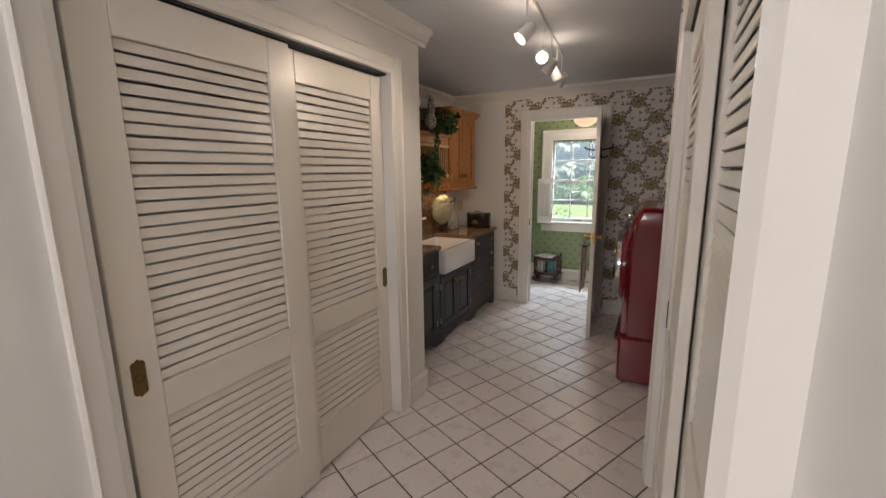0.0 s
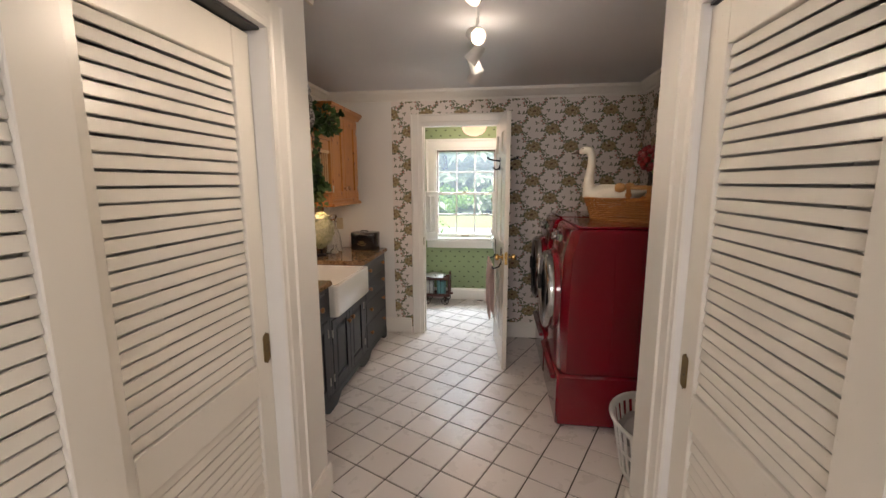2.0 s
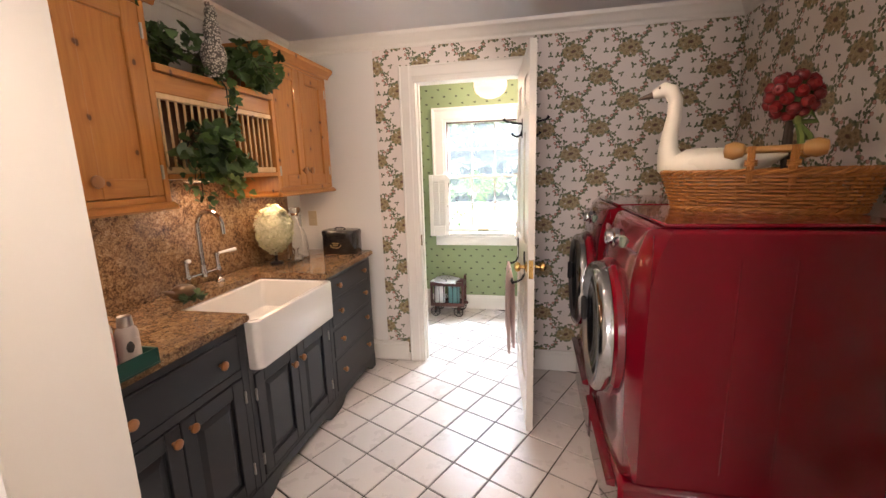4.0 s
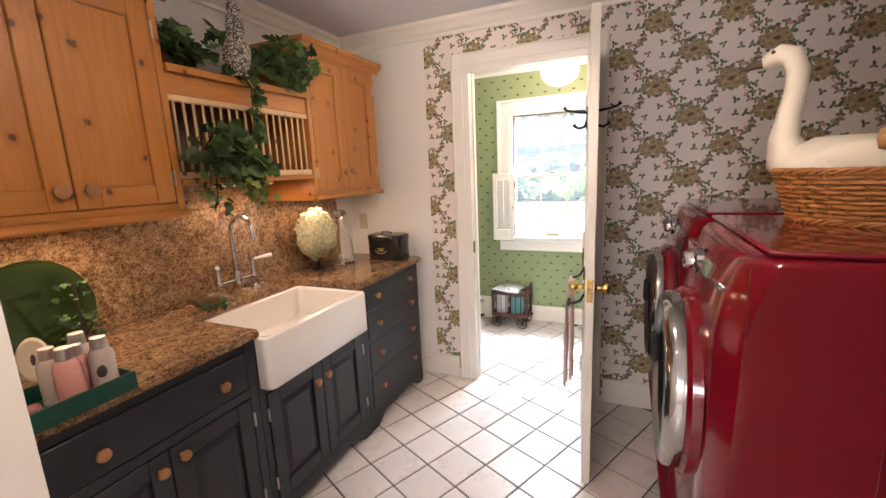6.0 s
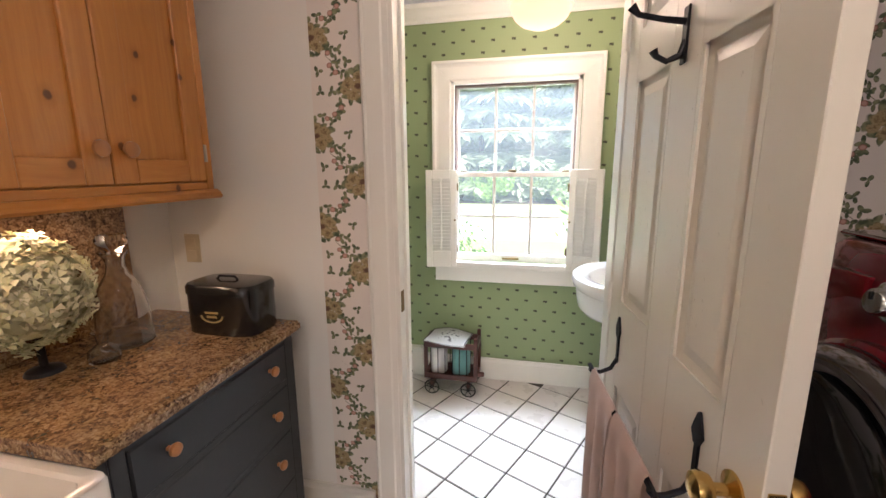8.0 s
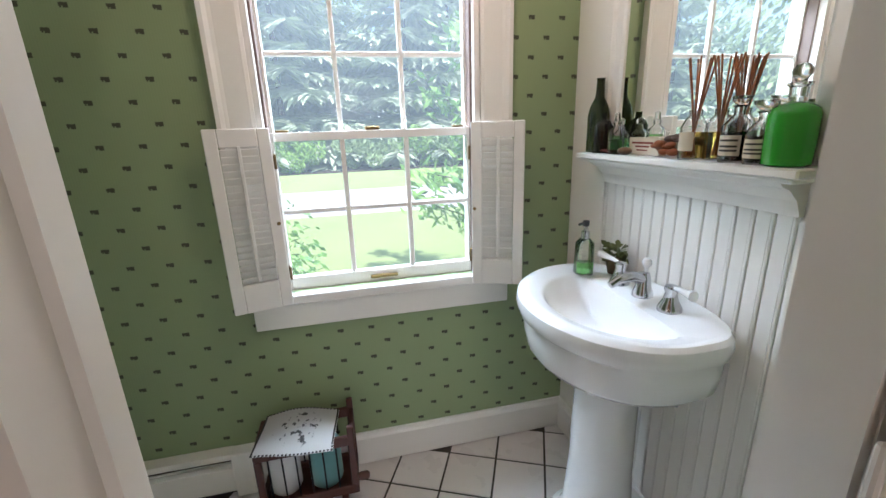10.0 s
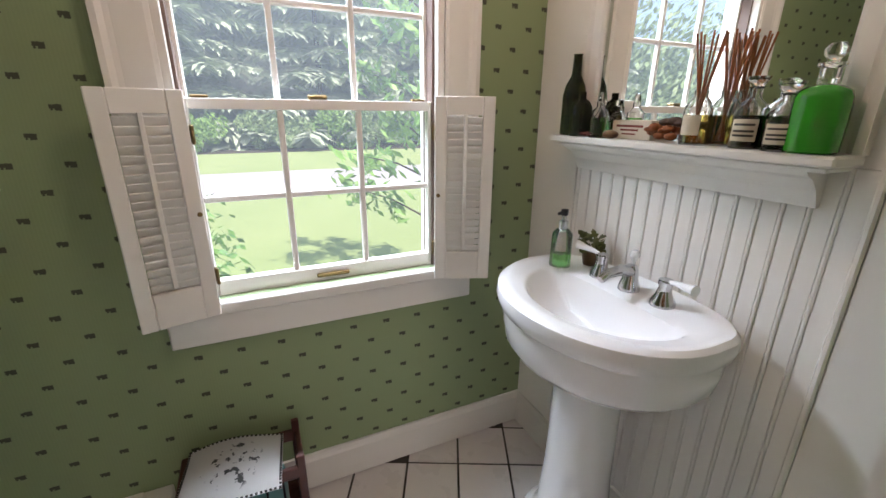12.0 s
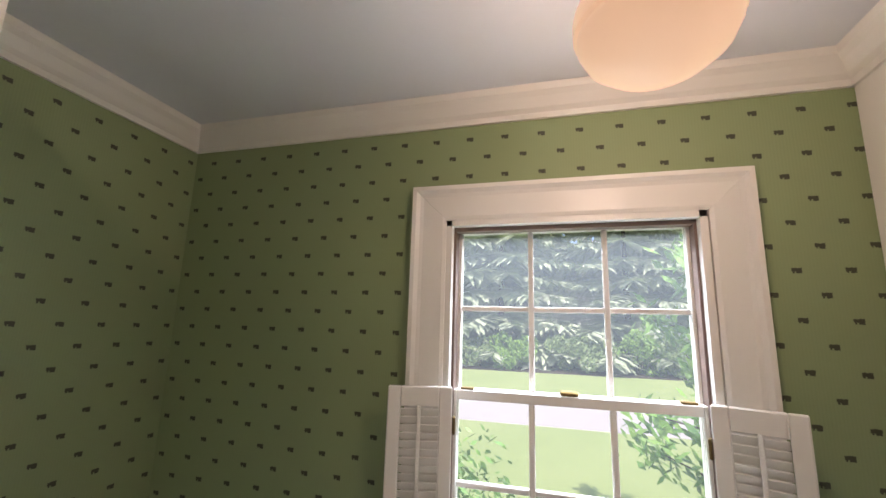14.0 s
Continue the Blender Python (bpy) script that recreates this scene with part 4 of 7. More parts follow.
rack = thing("plate_rack", ((X_LEFT + CF) / 2, 3.228, 1.476), "pine plate rack with upright dowels between the wall cabinets", "rack")
part("top_shelf", boxes((X_LEFT + 0.004, CF + 0.012, 2.860, 3.596, 1.888, 1.916), bevel=0.003), pine_along, rack)
part("frieze", boxes((CF - 0.030, CF - 0.012, 2.860, 3.596, 1.811, 1.888), bevel=0.003), pine_along, rack)
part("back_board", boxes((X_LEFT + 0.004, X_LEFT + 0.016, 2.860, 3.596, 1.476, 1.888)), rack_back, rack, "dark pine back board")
part("bottom_shelf", boxes((X_LEFT + 0.016, CF + 0.002, 2.860, 3.596, 1.476, 1.498), bevel=0.003), pine_along, rack)
part("dowel_rail", boxes((CF - 0.034, CF - 0.008, 2.860, 3.596, 1.4985, 1.526), bevel=0.003), pine_pale, rack)
part("dowel_rail", boxes((CF - 0.034, CF - 0.008, 2.860, 3.596, 1.788, 1.8105), bevel=0.003), pine_pale, rack)
dowel_mesh = None
for k in range(18):
    y = 2.885 + k * 0.0405
    if dowel_mesh is None:
        dw = part("dowel", lathe([(0.0055, 0), (0.0055, 0.264)], 8, None, "Z", (CF - 0.021, y, 1.525)), pine_pale, rack, "", True)
        dowel_mesh, first_y = dw.data, y
    else:
        dw = new("dowel", dowel_mesh)
        dw.parent = rack
        dw.location = (0, y - first_y, 0)
for y0, y1, z in ((2.20, 2.85, 1.369), (3.05, 3.55, 1.4755), (3.64, 4.04, 1.369)):
    strip = thing("under_cabinet_light", (X_LEFT + 0.18, (y0 + y1) / 2, z - 0.02), "slim light strip fixed under the pine cabinet", "light", "under-cabinet lights")
    part("housing", boxes((X_LEFT + 0.15, X_LEFT + 0.21, (y0 + y1) / 2 - 0.16, (y0 + y1) / 2 + 0.16, z - 0.014, z), bevel=0.004), pine_pale, strip)
    part("diffuser", boxes((X_LEFT + 0.156, X_LEFT + 0.204, (y0 + y1) / 2 - 0.15, (y0 + y1) / 2 + 0.15, z - 0.016, z - 0.0135)), strip_glow, strip)

# ---- laundry machines on pedestals ----
def machine(y0, name, label):
    y1, x0, x1 = y0 + 0.690, 0.185, 0.965
    ym = (y0 + y1) / 2
    m = thing(name, (0.575, ym, 0.004), label, "appliance", "red front-loading laundry machines")
    part("pedestal", boxes((x0 + 0.006, x1, y0 + 0.002, y1 - 0.002, 0.022, 0.368), bevel=0.018), red_enamel, m, "red pedestal drawer", True)
    lip = sweep(bmesh.new(), ((0, 0), (0.030, 0.006), (0.034, 0.020), (0.022, 0.030), (0, 0.034)), (x0 + 0.004, y0 + 0.05, 0.318), (x0 + 0.004, y1 - 0.05, 0.318), (-1, 0, 0))
    part("pedestal_handle", lip, red_enamel, m, "", True)
    for fx in (x0 + 0.06, x1 - 0.06):
        for fy in (y0 + 0.06, y1 - 0.06):
            part("foot", lathe([(0, 0.004), (0.020, 0.004), (0.020, 0.014), (0.010, 0.018), (0.010, 0.024)], 10, None, "Z", (fx, fy, 0)), rubber, m)
    # cabinet with a gently bowed front that leans back at the controls
    rings = []
    for z, lean, inset in ((0.371, 0.0, 0.010), (0.380, 0.0, 0.0), (0.70, 0.0, 0.0), (1.08, 0.006, 0.0), (1.17, 0.022, 0.0), (1.262, 0.052, 0.0), (1.277, 0.066, 0.010), (1.283, 0.085, 0.022)):
        ring = []
        n = 14
        for i in range(n + 1):
            s = i / n * 2 - 1
            bow = 0.030 * abs(s) ** 2.6 + (0.030 * max(0, (abs(s) - 0.90) / 0.10) ** 2)
            ring.append(Vector((x0 + lean + bow, ym + s * (0.345 - inset), z)))
        ring += [Vector((x1 - inset, y1 - inset, z)), Vector((x1 - inset, y0 + inset, z))]
        rings.append(ring)
    part("cabinet", loft(bmesh.new(), rings), red_enamel, m, "", True)
    part("panel_seam", boxes((x0 + 0.066, x0 + 0.0685, y0 - 0.0010, y0 + 0.003, 0.39, 1.26)), red_enamel, m)
    for dx in (0.312, 0.462):
        part("side_crease", boxes((x0 + dx, x0 + dx + 0.005, y0 - 0.0015, y0 + 0.003, 0.45, 1.19), bevel=0.0012), red_enamel, m)
    part("top_lid", boxes((x0 + 0.10, x1 - 0.012, y0 + 0.012, y1 - 0.012, 1.2835, 1.296), bevel=0.005), red_enamel, m, "", True)
    # door: red ring, chrome ring, smoked bowl, grip
    cz, cx = 0.835, x0 - 0.004
    out = lambda prof: lathe([(r, -h) for r, h in prof], 44, None, "X", (cx, ym, cz))
    part("door_surround", out([(0.280, -0.020), (0.278, 0.004), (0.268, 0.014), (0.262, 0.012)]), red_enamel, m, "", True)
    door = part("door", out([(0.262, 0.006), (0.265, 0.034), (0.259, 0.052), (0.246, 0.062), (0.232, 0.060), (0.216, 0.052), (0.204, 0.034)]), dark_chrome, m, "round chrome door ring", True)
    part("window", out([(0.210, 0.050), (0.200, 0.040), (0.150, 0.016), (0.080, 0.004), (0.0, 0.0)]), dark_door_glass, door, "smoked glass window", True)
    part("inner_ring", out([(0.232, 0.0605), (0.224, 0.064), (0.213, 0.058), (0.206, 0.046)]), drum_grey, door, "", True)
    part("grip", boxes((cx - 0.072, cx - 0.040, ym + 0.195, ym + 0.232, cz - 0.06, cz + 0.06), bevel=0.012), rubber, door, "black door grip", True)
    # controls
    kz, kx, ky = 1.195, x0 + 0.026, ym + 0.035
    dial = part("dial", lathe([(r, -h) for r, h in [(0.040, -0.01), (0.040, 0.008), (0.034, 0.012), (0.028, 0.014), (0.026, 0.034), (0.021, 0.039), (0, 0.040)]], 26, None, "X", (kx, ky, kz)), chrome, m, "chrome programme dial", True)
    part("pointer", boxes((kx - 0.042, kx - 0.039, ky - 0.003, ky + 0.003, kz + 0.005, kz + 0.020)), black_paint, dial)
    part("display", boxes((kx - 0.004, kx + 0.016, ky - 0.150, ky - 0.090, kz - 0.018, kz + 0.022), bevel=0.003), screen_green, m, "small green display")
    for k in range(5):
        part("button", boxes((kx + 0.002, kx + 0.018, ky - 0.190 - 0.022 * k, ky - 0.176 - 0.022 * k, kz - 0.016, kz - 0.004), bevel=0.002), chrome, m)
    part("soap_drawer", boxes((x0 + 0.026, x0 + 0.06, y1 - 0.235, y1 - 0.085, 1.145, 1.225), bevel=0.004), red_enamel, m, "", True)
    return m


machine(2.822, "dryer", "glossy red front-loading dryer with a round chrome door")
machine(3.560, "washing_machine", "glossy red front-loading washing machine with a chrome door")

# ---- the bathroom door, standing open into the laundry ----
HX, HY = -0.214, 4.370
door = thing("door_bathroom", (HX, HY, 0), "white painted six-panel door standing open", "door", turn=5.7)
F0, F1 = HY - 0.768, HY
XA, XB = HX, HX + 0.036
cols = ((F0 + 0.112, F0 + 0.325), (F0 + 0.455, F0 + 0.684))
rows_d = ((0.235, 0.810), (1.050, 1.685), (1.790, 1.975))
ys = [F0, cols[0][0], cols[0][1], cols[1][0], cols[1][1], F1]
for a, b in ((ys[0], ys[1]), (ys[2], ys[3]), (ys[4], ys[5])):
    part("stile", boxes((XA, XB, a, b, 0.012, 2.088), bevel=0.002), door_white, door)
for a, b in ((0.012, 0.235), (0.810, 1.050), (1.685, 1.790), (1.975, 2.088)):
    for c0, c1 in cols:
        part("rail", boxes((XA, XB, c0, c1, a, b)), door_white, door)
for c0, c1 in cols:
    for a, b in rows_d:
        field = part("panel", boxes((XA + 0.011, XB - 0.011, c0, c1, a, b)), door_white, door)
        for x, s in ((XA + 0.0111, -1), (XB - 0.0111, 1)):
            bm = bmesh.new()
            outer = [Vector((x - s * 0.0, y, z)) for y, z in ((c0 + 0.03, a + 0.03), (c1 - 0.03, a + 0.03), (c1 - 0.03, b - 0.03), (c0 + 0.03, b - 0.03))]
            inner = [Vector((x + s * 0.006, y, z)) for y, z in ((c0 + 0.055, a + 0.055), (c1 - 0.055, a + 0.055), (c1 - 0.055, b - 0.055), (c0 + 0.055, b - 0.055))]
            part("raised_field", loft(bm, [outer, inner]), door_white, field)
            bead = ((0, 0), (0.014, 0), (0.010, 0.007), (0.003, 0.011), (0, 0.011))
            bm = bmesh.new()
            e = XA if s < 0 else XB
            up = (-s, 0, 0)
            for p0, p1, o_ in (((e, c0, a), (e, c1, a), (0, 0, 1)), ((e, c0, b), (e, c1, b), (0, 0, -1)), ((e, c0, a), (e, c0, b), (0, 1, 0)), ((e, c1, a), (e, c1, b), (0, -1, 0))):
                sweep(bm, [(w, h) for w, h in bead], p0, p1, o_, up)
            part("moulding", bm, door_white, field)
# knobs, roses and latch
for x, s in ((XA, -1), (XB, 1)):
    kn = part("door_knob", lathe([(r, s * h) for r, h in [(0.030, 0), (0.030, 0.004), (0.018, 0.008), (0.010, 0.012), (0.010, 0.030), (0.022, 0.036), (0.027, 0.048), (0.024, 0.060), (0.012, 0.066), (0, 0.067)]], 22, None, "X", (x, F0 + 0.062, 0.955)), brass, door, "polished brass knob", True)
latch = part("latch_plate", boxes((XA + 0.006, XB - 0.006, F0 - 0.0025, F0 + 0.001, 0.905, 1.005), bevel=0.001), brass, door, "brass latch plate")
part("latch_bolt", boxes((XA + 0.012, XB - 0.012, F0 - 0.010, F0 - 0.002, 0.943, 0.967), bevel=0.002), brass, latch)
for z in (0.25, 1.05, 1.82):
    part("hinge", lathe([(0.006, -0.045), (0.007, -0.040), (0.007, 0.040), (0.006, 0.045)], 10, None, "Z", (XA - 0.004, F1 + 0.004, z)), trim_white, door)
# iron coat hooks on both faces, and the towel rail on the bathroom face
for x, s, y in ((XA, -1, 4.000), (XB, 1, 3.965)):
    hook = part("coat_hook", boxes((min(x, x + s * 0.005), max(x, x + s * 0.005), y - 0.012, y + 0.012, 1.655, 1.765), bevel=0.002), iron, door, "black iron coat hook")
    part("prong", tube(bmesh.new(), [(x, y, 1.735), (x + s * 0.05, y, 1.742), (x + s * 0.095, y, 1.752), (x + s * 0.110, y, 1.768)], [0.007, 0.006, 0.006, 0.010], 8), iron, hook, "", True)
    part("prong", tube(bmesh.new(), [(x, y, 1.70), (x + s * 0.010, y, 1.672), (x + s * 0.035, y, 1.662), (x + s * 0.055, y, 1.672), (x + s * 0.062, y, 1.684)], [0.008, 0.007, 0.006, 0.006, 0.009], 8), iron, hook, "", True)
rail = part("towel_rail", tube(bmesh.new(), [(XA - 0.070, 3.735, 0.845), (XA - 0.070, 4.30, 0.845)], 0.007, 8), iron, door, "black iron towel rail", True)
for y in (3.776, 4.262):
    bm = boxes((XA - 0.005, XA, y - 0.009, y + 0.009, 0.875, 0.965), bevel=0.002)
    loft(bm, [[Vector((XA - 0.004 + 0.0, y + w, z)) + Vector((d, 0, 0)) for d, w in ((-0.003, -k), (-0.003, k), (0.003, k), (0.003, -k))] for z, k in ((0.955, 0.008), (0.975, 0.019), (0.990, 0.014), (1.018, 0.002))])
    tube(bm, [(XA - 0.003, y, 0.885), (XA - 0.018, y, 0.855), (XA - 0.045, y, 0.842), (XA - 0.070, y, 0.838), (XA - 0.078, y, 0.850)], 0.006, 8)
    part("bracket", bm, iron, rail, "spear-headed iron bracket")
# towels over the rail: two folds with soft pleats
for y0, y1, drop in ((3.800, 4.015, 0.47), (4.025, 4.245, 0.43)):
    t_ob = thing("hand_towel", (XA - 0.070, (y0 + y1) / 2, 0.845), "pale pink towel hung over the iron rail", "towel", "towels on the door")
    t_ob.parent = None
    bm = bmesh.new()
    n, rings = 18, []
    for zc, side in [(-drop, -1), (-drop * 0.6, -1), (-drop * 0.25, -1), (-0.02, -1), (0.010, -0.5), (0.016, 0.0), (0.010, 0.5), (-0.02, 1), (-drop * 0.3, 1), (-drop * 0.75, 1), (-drop * 0.92, 1)]:
        ring = []
        for i in range(n + 1):
            s = i / n
            fold = 0.010 * math.sin(s * 15 + y0 * 9) * min(1, abs(zc) / 0.15)
            squeeze = 1 - 0.12 * min(1, abs(zc) / 0.4)
            ring.append(Vector((XA - 0.070 + side * 0.014 + fold, (y0 + y1) / 2 + (s - 0.5) * (y1 - y0) * squeeze, 0.845 + zc + 0.006 * math.sin(s * 7) * (abs(zc) > drop * 0.8))))
        rings.append(ring)
    loft(bm, rings, closed=False, caps=False)
    geom = bmesh.ops.solidify(bm, geom=bm.faces[:], thickness=0.005)
    part("cloth", bm, cloth_pink, t_ob, "", True)
    t_ob.matrix_basis = pose(HX, HY, 0, 0, 0, 5.7) @ Matrix.Translation((XA - 0.070 - HX, (y0 + y1) / 2 - HY, 0.845))

# ---- track light on the ceiling ----
track = thing("track_light", (-0.31, 2.45, CEIL), "white ceiling track with five lit spot heads", "light")
bm = tube(bmesh.new(), [(-0.245, 1.55, CEIL - 0.012), (-0.350, 3.16, CEIL - 0.012)], 0.014, 4)
part("rail", bm, plastic_white, track)
part("canopy", lathe([(0.060, 0), (0.058, -0.016), (0.020, -0.022), (0, -0.022)], 24, None, "Z", (-0.262, 1.80, CEIL - 0.001)), plastic_white, track, "", True)
for eye, aim, _ in HEADS:
    e, w = Vector(eye), (Vector(aim) - Vector(eye)).normalized()
    x_rail = -0.245 - (e.y - 1.55) / 1.61 * 0.105
    bm = tube(bmesh.new(), [(x_rail, e.y, CEIL - 0.02), (x_rail, e.y, e.z + 0.05), tuple(e - w * 0.05)], 0.006, 8)
    stem = part("stem", bm, plastic_white, track)
    turn = w.to_track_quat("Z", "Y").to_matrix().to_4x4()
    shell = lathe([(0.0, -0.062), (0.022, -0.060), (0.030, -0.045), (0.034, 0.0), (0.038, 0.040), (0.036, 0.042), (0.032, 0.036), (0.029, 0.0), (0.0, -0.01)], 20)
    shell.transform(Matrix.Translation(e) @ turn)
    head = part("spot_head", shell, plastic_white, stem, "white spot head", True)
    lens = lathe([(0.0, 0.018), (0.018, 0.014), (0.026, 0.006), (0.027, 0.002)], 16)
    lens.transform(Matrix.Translation(e) @ turn)
    part("bulb", lens, bulb_glow, stem, "lit bulb", True)


# ---- ivy, hen and things on the cabinets and the worktop ----
def leaf(bm, at, way, size, spread=1.0):
    """One lobed ivy leaf, folded along its midrib."""
    way = Vector(way).normalized()
    side = way.orthogonal().normalized()
    side = Matrix.Rotation(random.uniform(0, math.tau), 3, way) @ side
    up = way.cross(side)
    outline = ((0.0, 0.0), (0.35, 0.10), (0.62, 0.42), (0.30, 0.55), (0.36, 0.80), (0.0, 1.15))
    at = Vector(at)
    mid = [bm.verts.new(at + way * size * v + up * size * 0.02) for v in (0.0, 0.5, 1.15)]
    for s in (-1, 1):
        pts = [at + way * size * v + side * size * u * s * spread + up * size * 0.22 * u for u, v in outline[1:-1]]
        vs = [bm.verts.new(p) for p in pts]
        ring = [mid[0], *vs, mid[2], mid[1]]
        bm.faces.new(ring if s > 0 else ring[::-1])
    return bm


def ivy(name, at, label, reach, strands, length, count, size, material=None):
    """A potted ivy: trailing stems that carry leaves."""
    rnd = random.Random(hash_of(name + str(at)))
    plant = thing(name, at, label, "plant")
    at = Vector(at)
    part("pot", lathe([(0, 0.0), (0.052, 0.0), (0.064, 0.085), (0.068, 0.09), (0.060, 0.092), (0.055, 0.08), (0, 0.078)], 16, None, "Z", tuple(at)), terracotta, plant, "", True)
    stems, leaves = bmesh.new(), bmesh.new()
    for s in range(strands):
        a = rnd.uniform(0, math.tau)
        p = at + Vector((0, 0, 0.09))
        way = Vector((math.cos(a) * 0.8 + 0.35, math.sin(a) * reach[1], 0.9))
        pts, n = [p.copy()], rnd.randint(8, 12)
        run = length * rnd.uniform(0.55, 1.1) / n
        for k in range(n):
            way += Vector((rnd.uniform(-0.4, 0.4) + 0.10, rnd.uniform(-0.5, 0.5), rnd.uniform(-0.42, 0.1)))
            way.normalize()
            p = p + way * run
            p.x = max(p.x, X_LEFT + 0.04)
            pts.append(p.copy())
        tube(stems, pts, 0.0022, 4)
        for k in range(count):
            i = rnd.randint(1, n)
            q = pts[i].lerp(pts[i - 1], rnd.random()) + Vector([rnd.uniform(-0.018, 0.018) for _ in range(3)])
            leaf(leaves, q, (rnd.uniform(-0.4, 1.0), rnd.uniform(-1, 1), rnd.uniform(-0.9, 0.4)), size * rnd.uniform(0.6, 1.2))
    part("stems", stems, stem_brown, plant)
    tagged(part("leaves", leaves, material or ivy_green, plant, "lobed green ivy leaves"), kind="stuff")
    return plant


def hash_of(text):
    return sum((i + 1) * ord(c) for i, c in enumerate(text)) % 100003


ivy("ivy_plant", (-1.72, 2.95, 1.917), "trailing green ivy in a pot on the plate rack", (1, 0.8), 22, 0.27, 13, 0.046)
ivy("ivy_plant", (-1.66, 3.43, 1.917), "bushy dark green ivy in a pot on the plate rack", (1, 0.8), 26, 0.30, 16, 0.050)
# the ivy that hangs in front of the dowels
hang = thing("hanging_ivy", (-1.60, 3.01, 1.4985), "dark green ivy spilling over the plate rack's shelf", "plant")
part("pot", lathe([(0, 0.0), (0.050, 0.0), (0.060, 0.085), (0.054, 0.09), (0.050, 0.075), (0, 0.07)], 16, None, "Z", (-1.66, 3.01, 1.4985)), terracotta, hang, "", True)
rnd = random.Random(5)
stems, leaves, young = bmesh.new(), bmesh.new(), bmesh.new()
for s in range(40):
    a, drop = rnd.uniform(-1, 1), rnd.uniform(0.0, 0.25)
    p0, p1 = Vector((-1.62, 3.01, 1.586)), Vector((-1.47 + rnd.uniform(-0.03, 0.05), 3.00 + a * 0.13 + drop * 0.3, 1.696 - abs(a) * 0.07 - drop))
    tube(stems, [p0, (p0 + p1) / 2 + Vector((0.05, 0, 0.07)), p1], 0.002, 4)
    for k in range(9):
        q = p1 + Vector((rnd.uniform(-0.03, 0.03), rnd.uniform(-0.045, 0.045), rnd.uniform(-0.045, 0.05)))
        low = q.z < 1.506
        leaf(young if low and q.y > 3.01 else leaves, q, (rnd.uniform(0, 1), rnd.uniform(-1, 1), rnd.uniform(-1, 0.2)), rnd.uniform(0.022, 0.034) if low else rnd.uniform(0.034, 0.056))
part("stems", stems, stem_brown, hang)
tagged(part("leaves", leaves, ivy_green, hang), kind="stuff")
tagged(part("young_leaves", young, ivy_light, hang, "pale young leaves"), kind="stuff")
# one strand from the shelf to the hanging plant
strand = thing("ivy_strand", (-1.53, 3.20, 1.918), "thin ivy strand trailing down the plate rack", "plant")
pts = [(-1.62, 3.16, 1.936), (-1.53, 3.20, 1.931), (-1.508, 3.215, 1.886), (-1.505, 3.21, 1.796), (-1.500, 3.195, 1.706), (-1.50, 3.17, 1.636)]
part("stem", tube(bmesh.new(), pts, 0.0025, 5), stem_brown, strand)
leaves = bmesh.new()
for k in range(70):
    i = rnd.randint(1, 5)
    q = Vector(pts[i]).lerp(Vector(pts[i - 1]), rnd.random()) + Vector((rnd.uniform(0, 0.03), rnd.uniform(-0.05, 0.05) if i < 3 else rnd.uniform(-0.02, 0.02), rnd.uniform(-0.02, 0.03)))
    leaf(leaves, q, (rnd.uniform(0, 1), rnd.uniform(-1, 1), rnd.uniform(-1, 0.3)), rnd.uniform(0.026, 0.046))
tagged(part("leaves", leaves, ivy_green, strand), kind="stuff")

# wire hen on the rack: one plain speckled shape
n_mat = Nodes("speckled_hen")
sp = n_mat.voronoi(n_mat.place(), 130.0)
hen_mat = n_mat.set(Base_Color=n_mat.ramp(sp, (0.30, (0.70, 0.66, 0.58)), (0.55, (0.10, 0.09, 0.08))), Roughness=0.7)
bm = ball(bmesh.new(), (-1.60, 3.15, 1.975), (0.055, 0.055, 0.080))
ball(bm, (-1.59, 3.145, 2.075), (0.036, 0.036, 0.070))
ball(bm, (-1.585, 3.143, 2.150), (0.026, 0.028, 0.032))
lathe([(0.040, 1.881), (0.034, 1.892), (0.012, 1.90), (0.012, 1.93)], 12, bm, "Z", (-1.60, 3.15, 0))
for k in range(4):
    ball(bm, (-1.585, 3.122 + 0.014 * k, 2.182 + 0.006 * math.sin(k * 2)), (0.006, 0.010, 0.012), 6, 8)
bm.transform(Matrix.Translation((0.075, 0.03, 0.036)))
hen = solid("hen_figure", bm, hen_mat, "speckled black and white hen figure on the plate rack", "ornament", "", True)

# hydrangea head on a dark stand
hyd = thing("hydrangea", (-1.745, 3.80, 0.9155), "large cream dried hydrangea head on a dark stand", "ornament")
bm = lathe([(0.045, 0.916), (0.040, 0.926), (0.010, 0.935), (0.008, 1.02)], 14, None, "Z", (-1.745, 3.80, 0))
tube(bm, [(-1.745, 3.80, 1.01), (-1.720, 3.77, 1.03), (-1.725, 3.83, 1.05)], 0.006, 6)
part("stand", bm, iron, hyd, "", True)
rnd = random.Random(8)
bm = ball(bmesh.new(), (-1.740, 3.80, 1.135), (0.074, 0.110, 0.120), 8, 12)
part("core", bm, bloom_cream, hyd, "", True)
bm = bmesh.new()
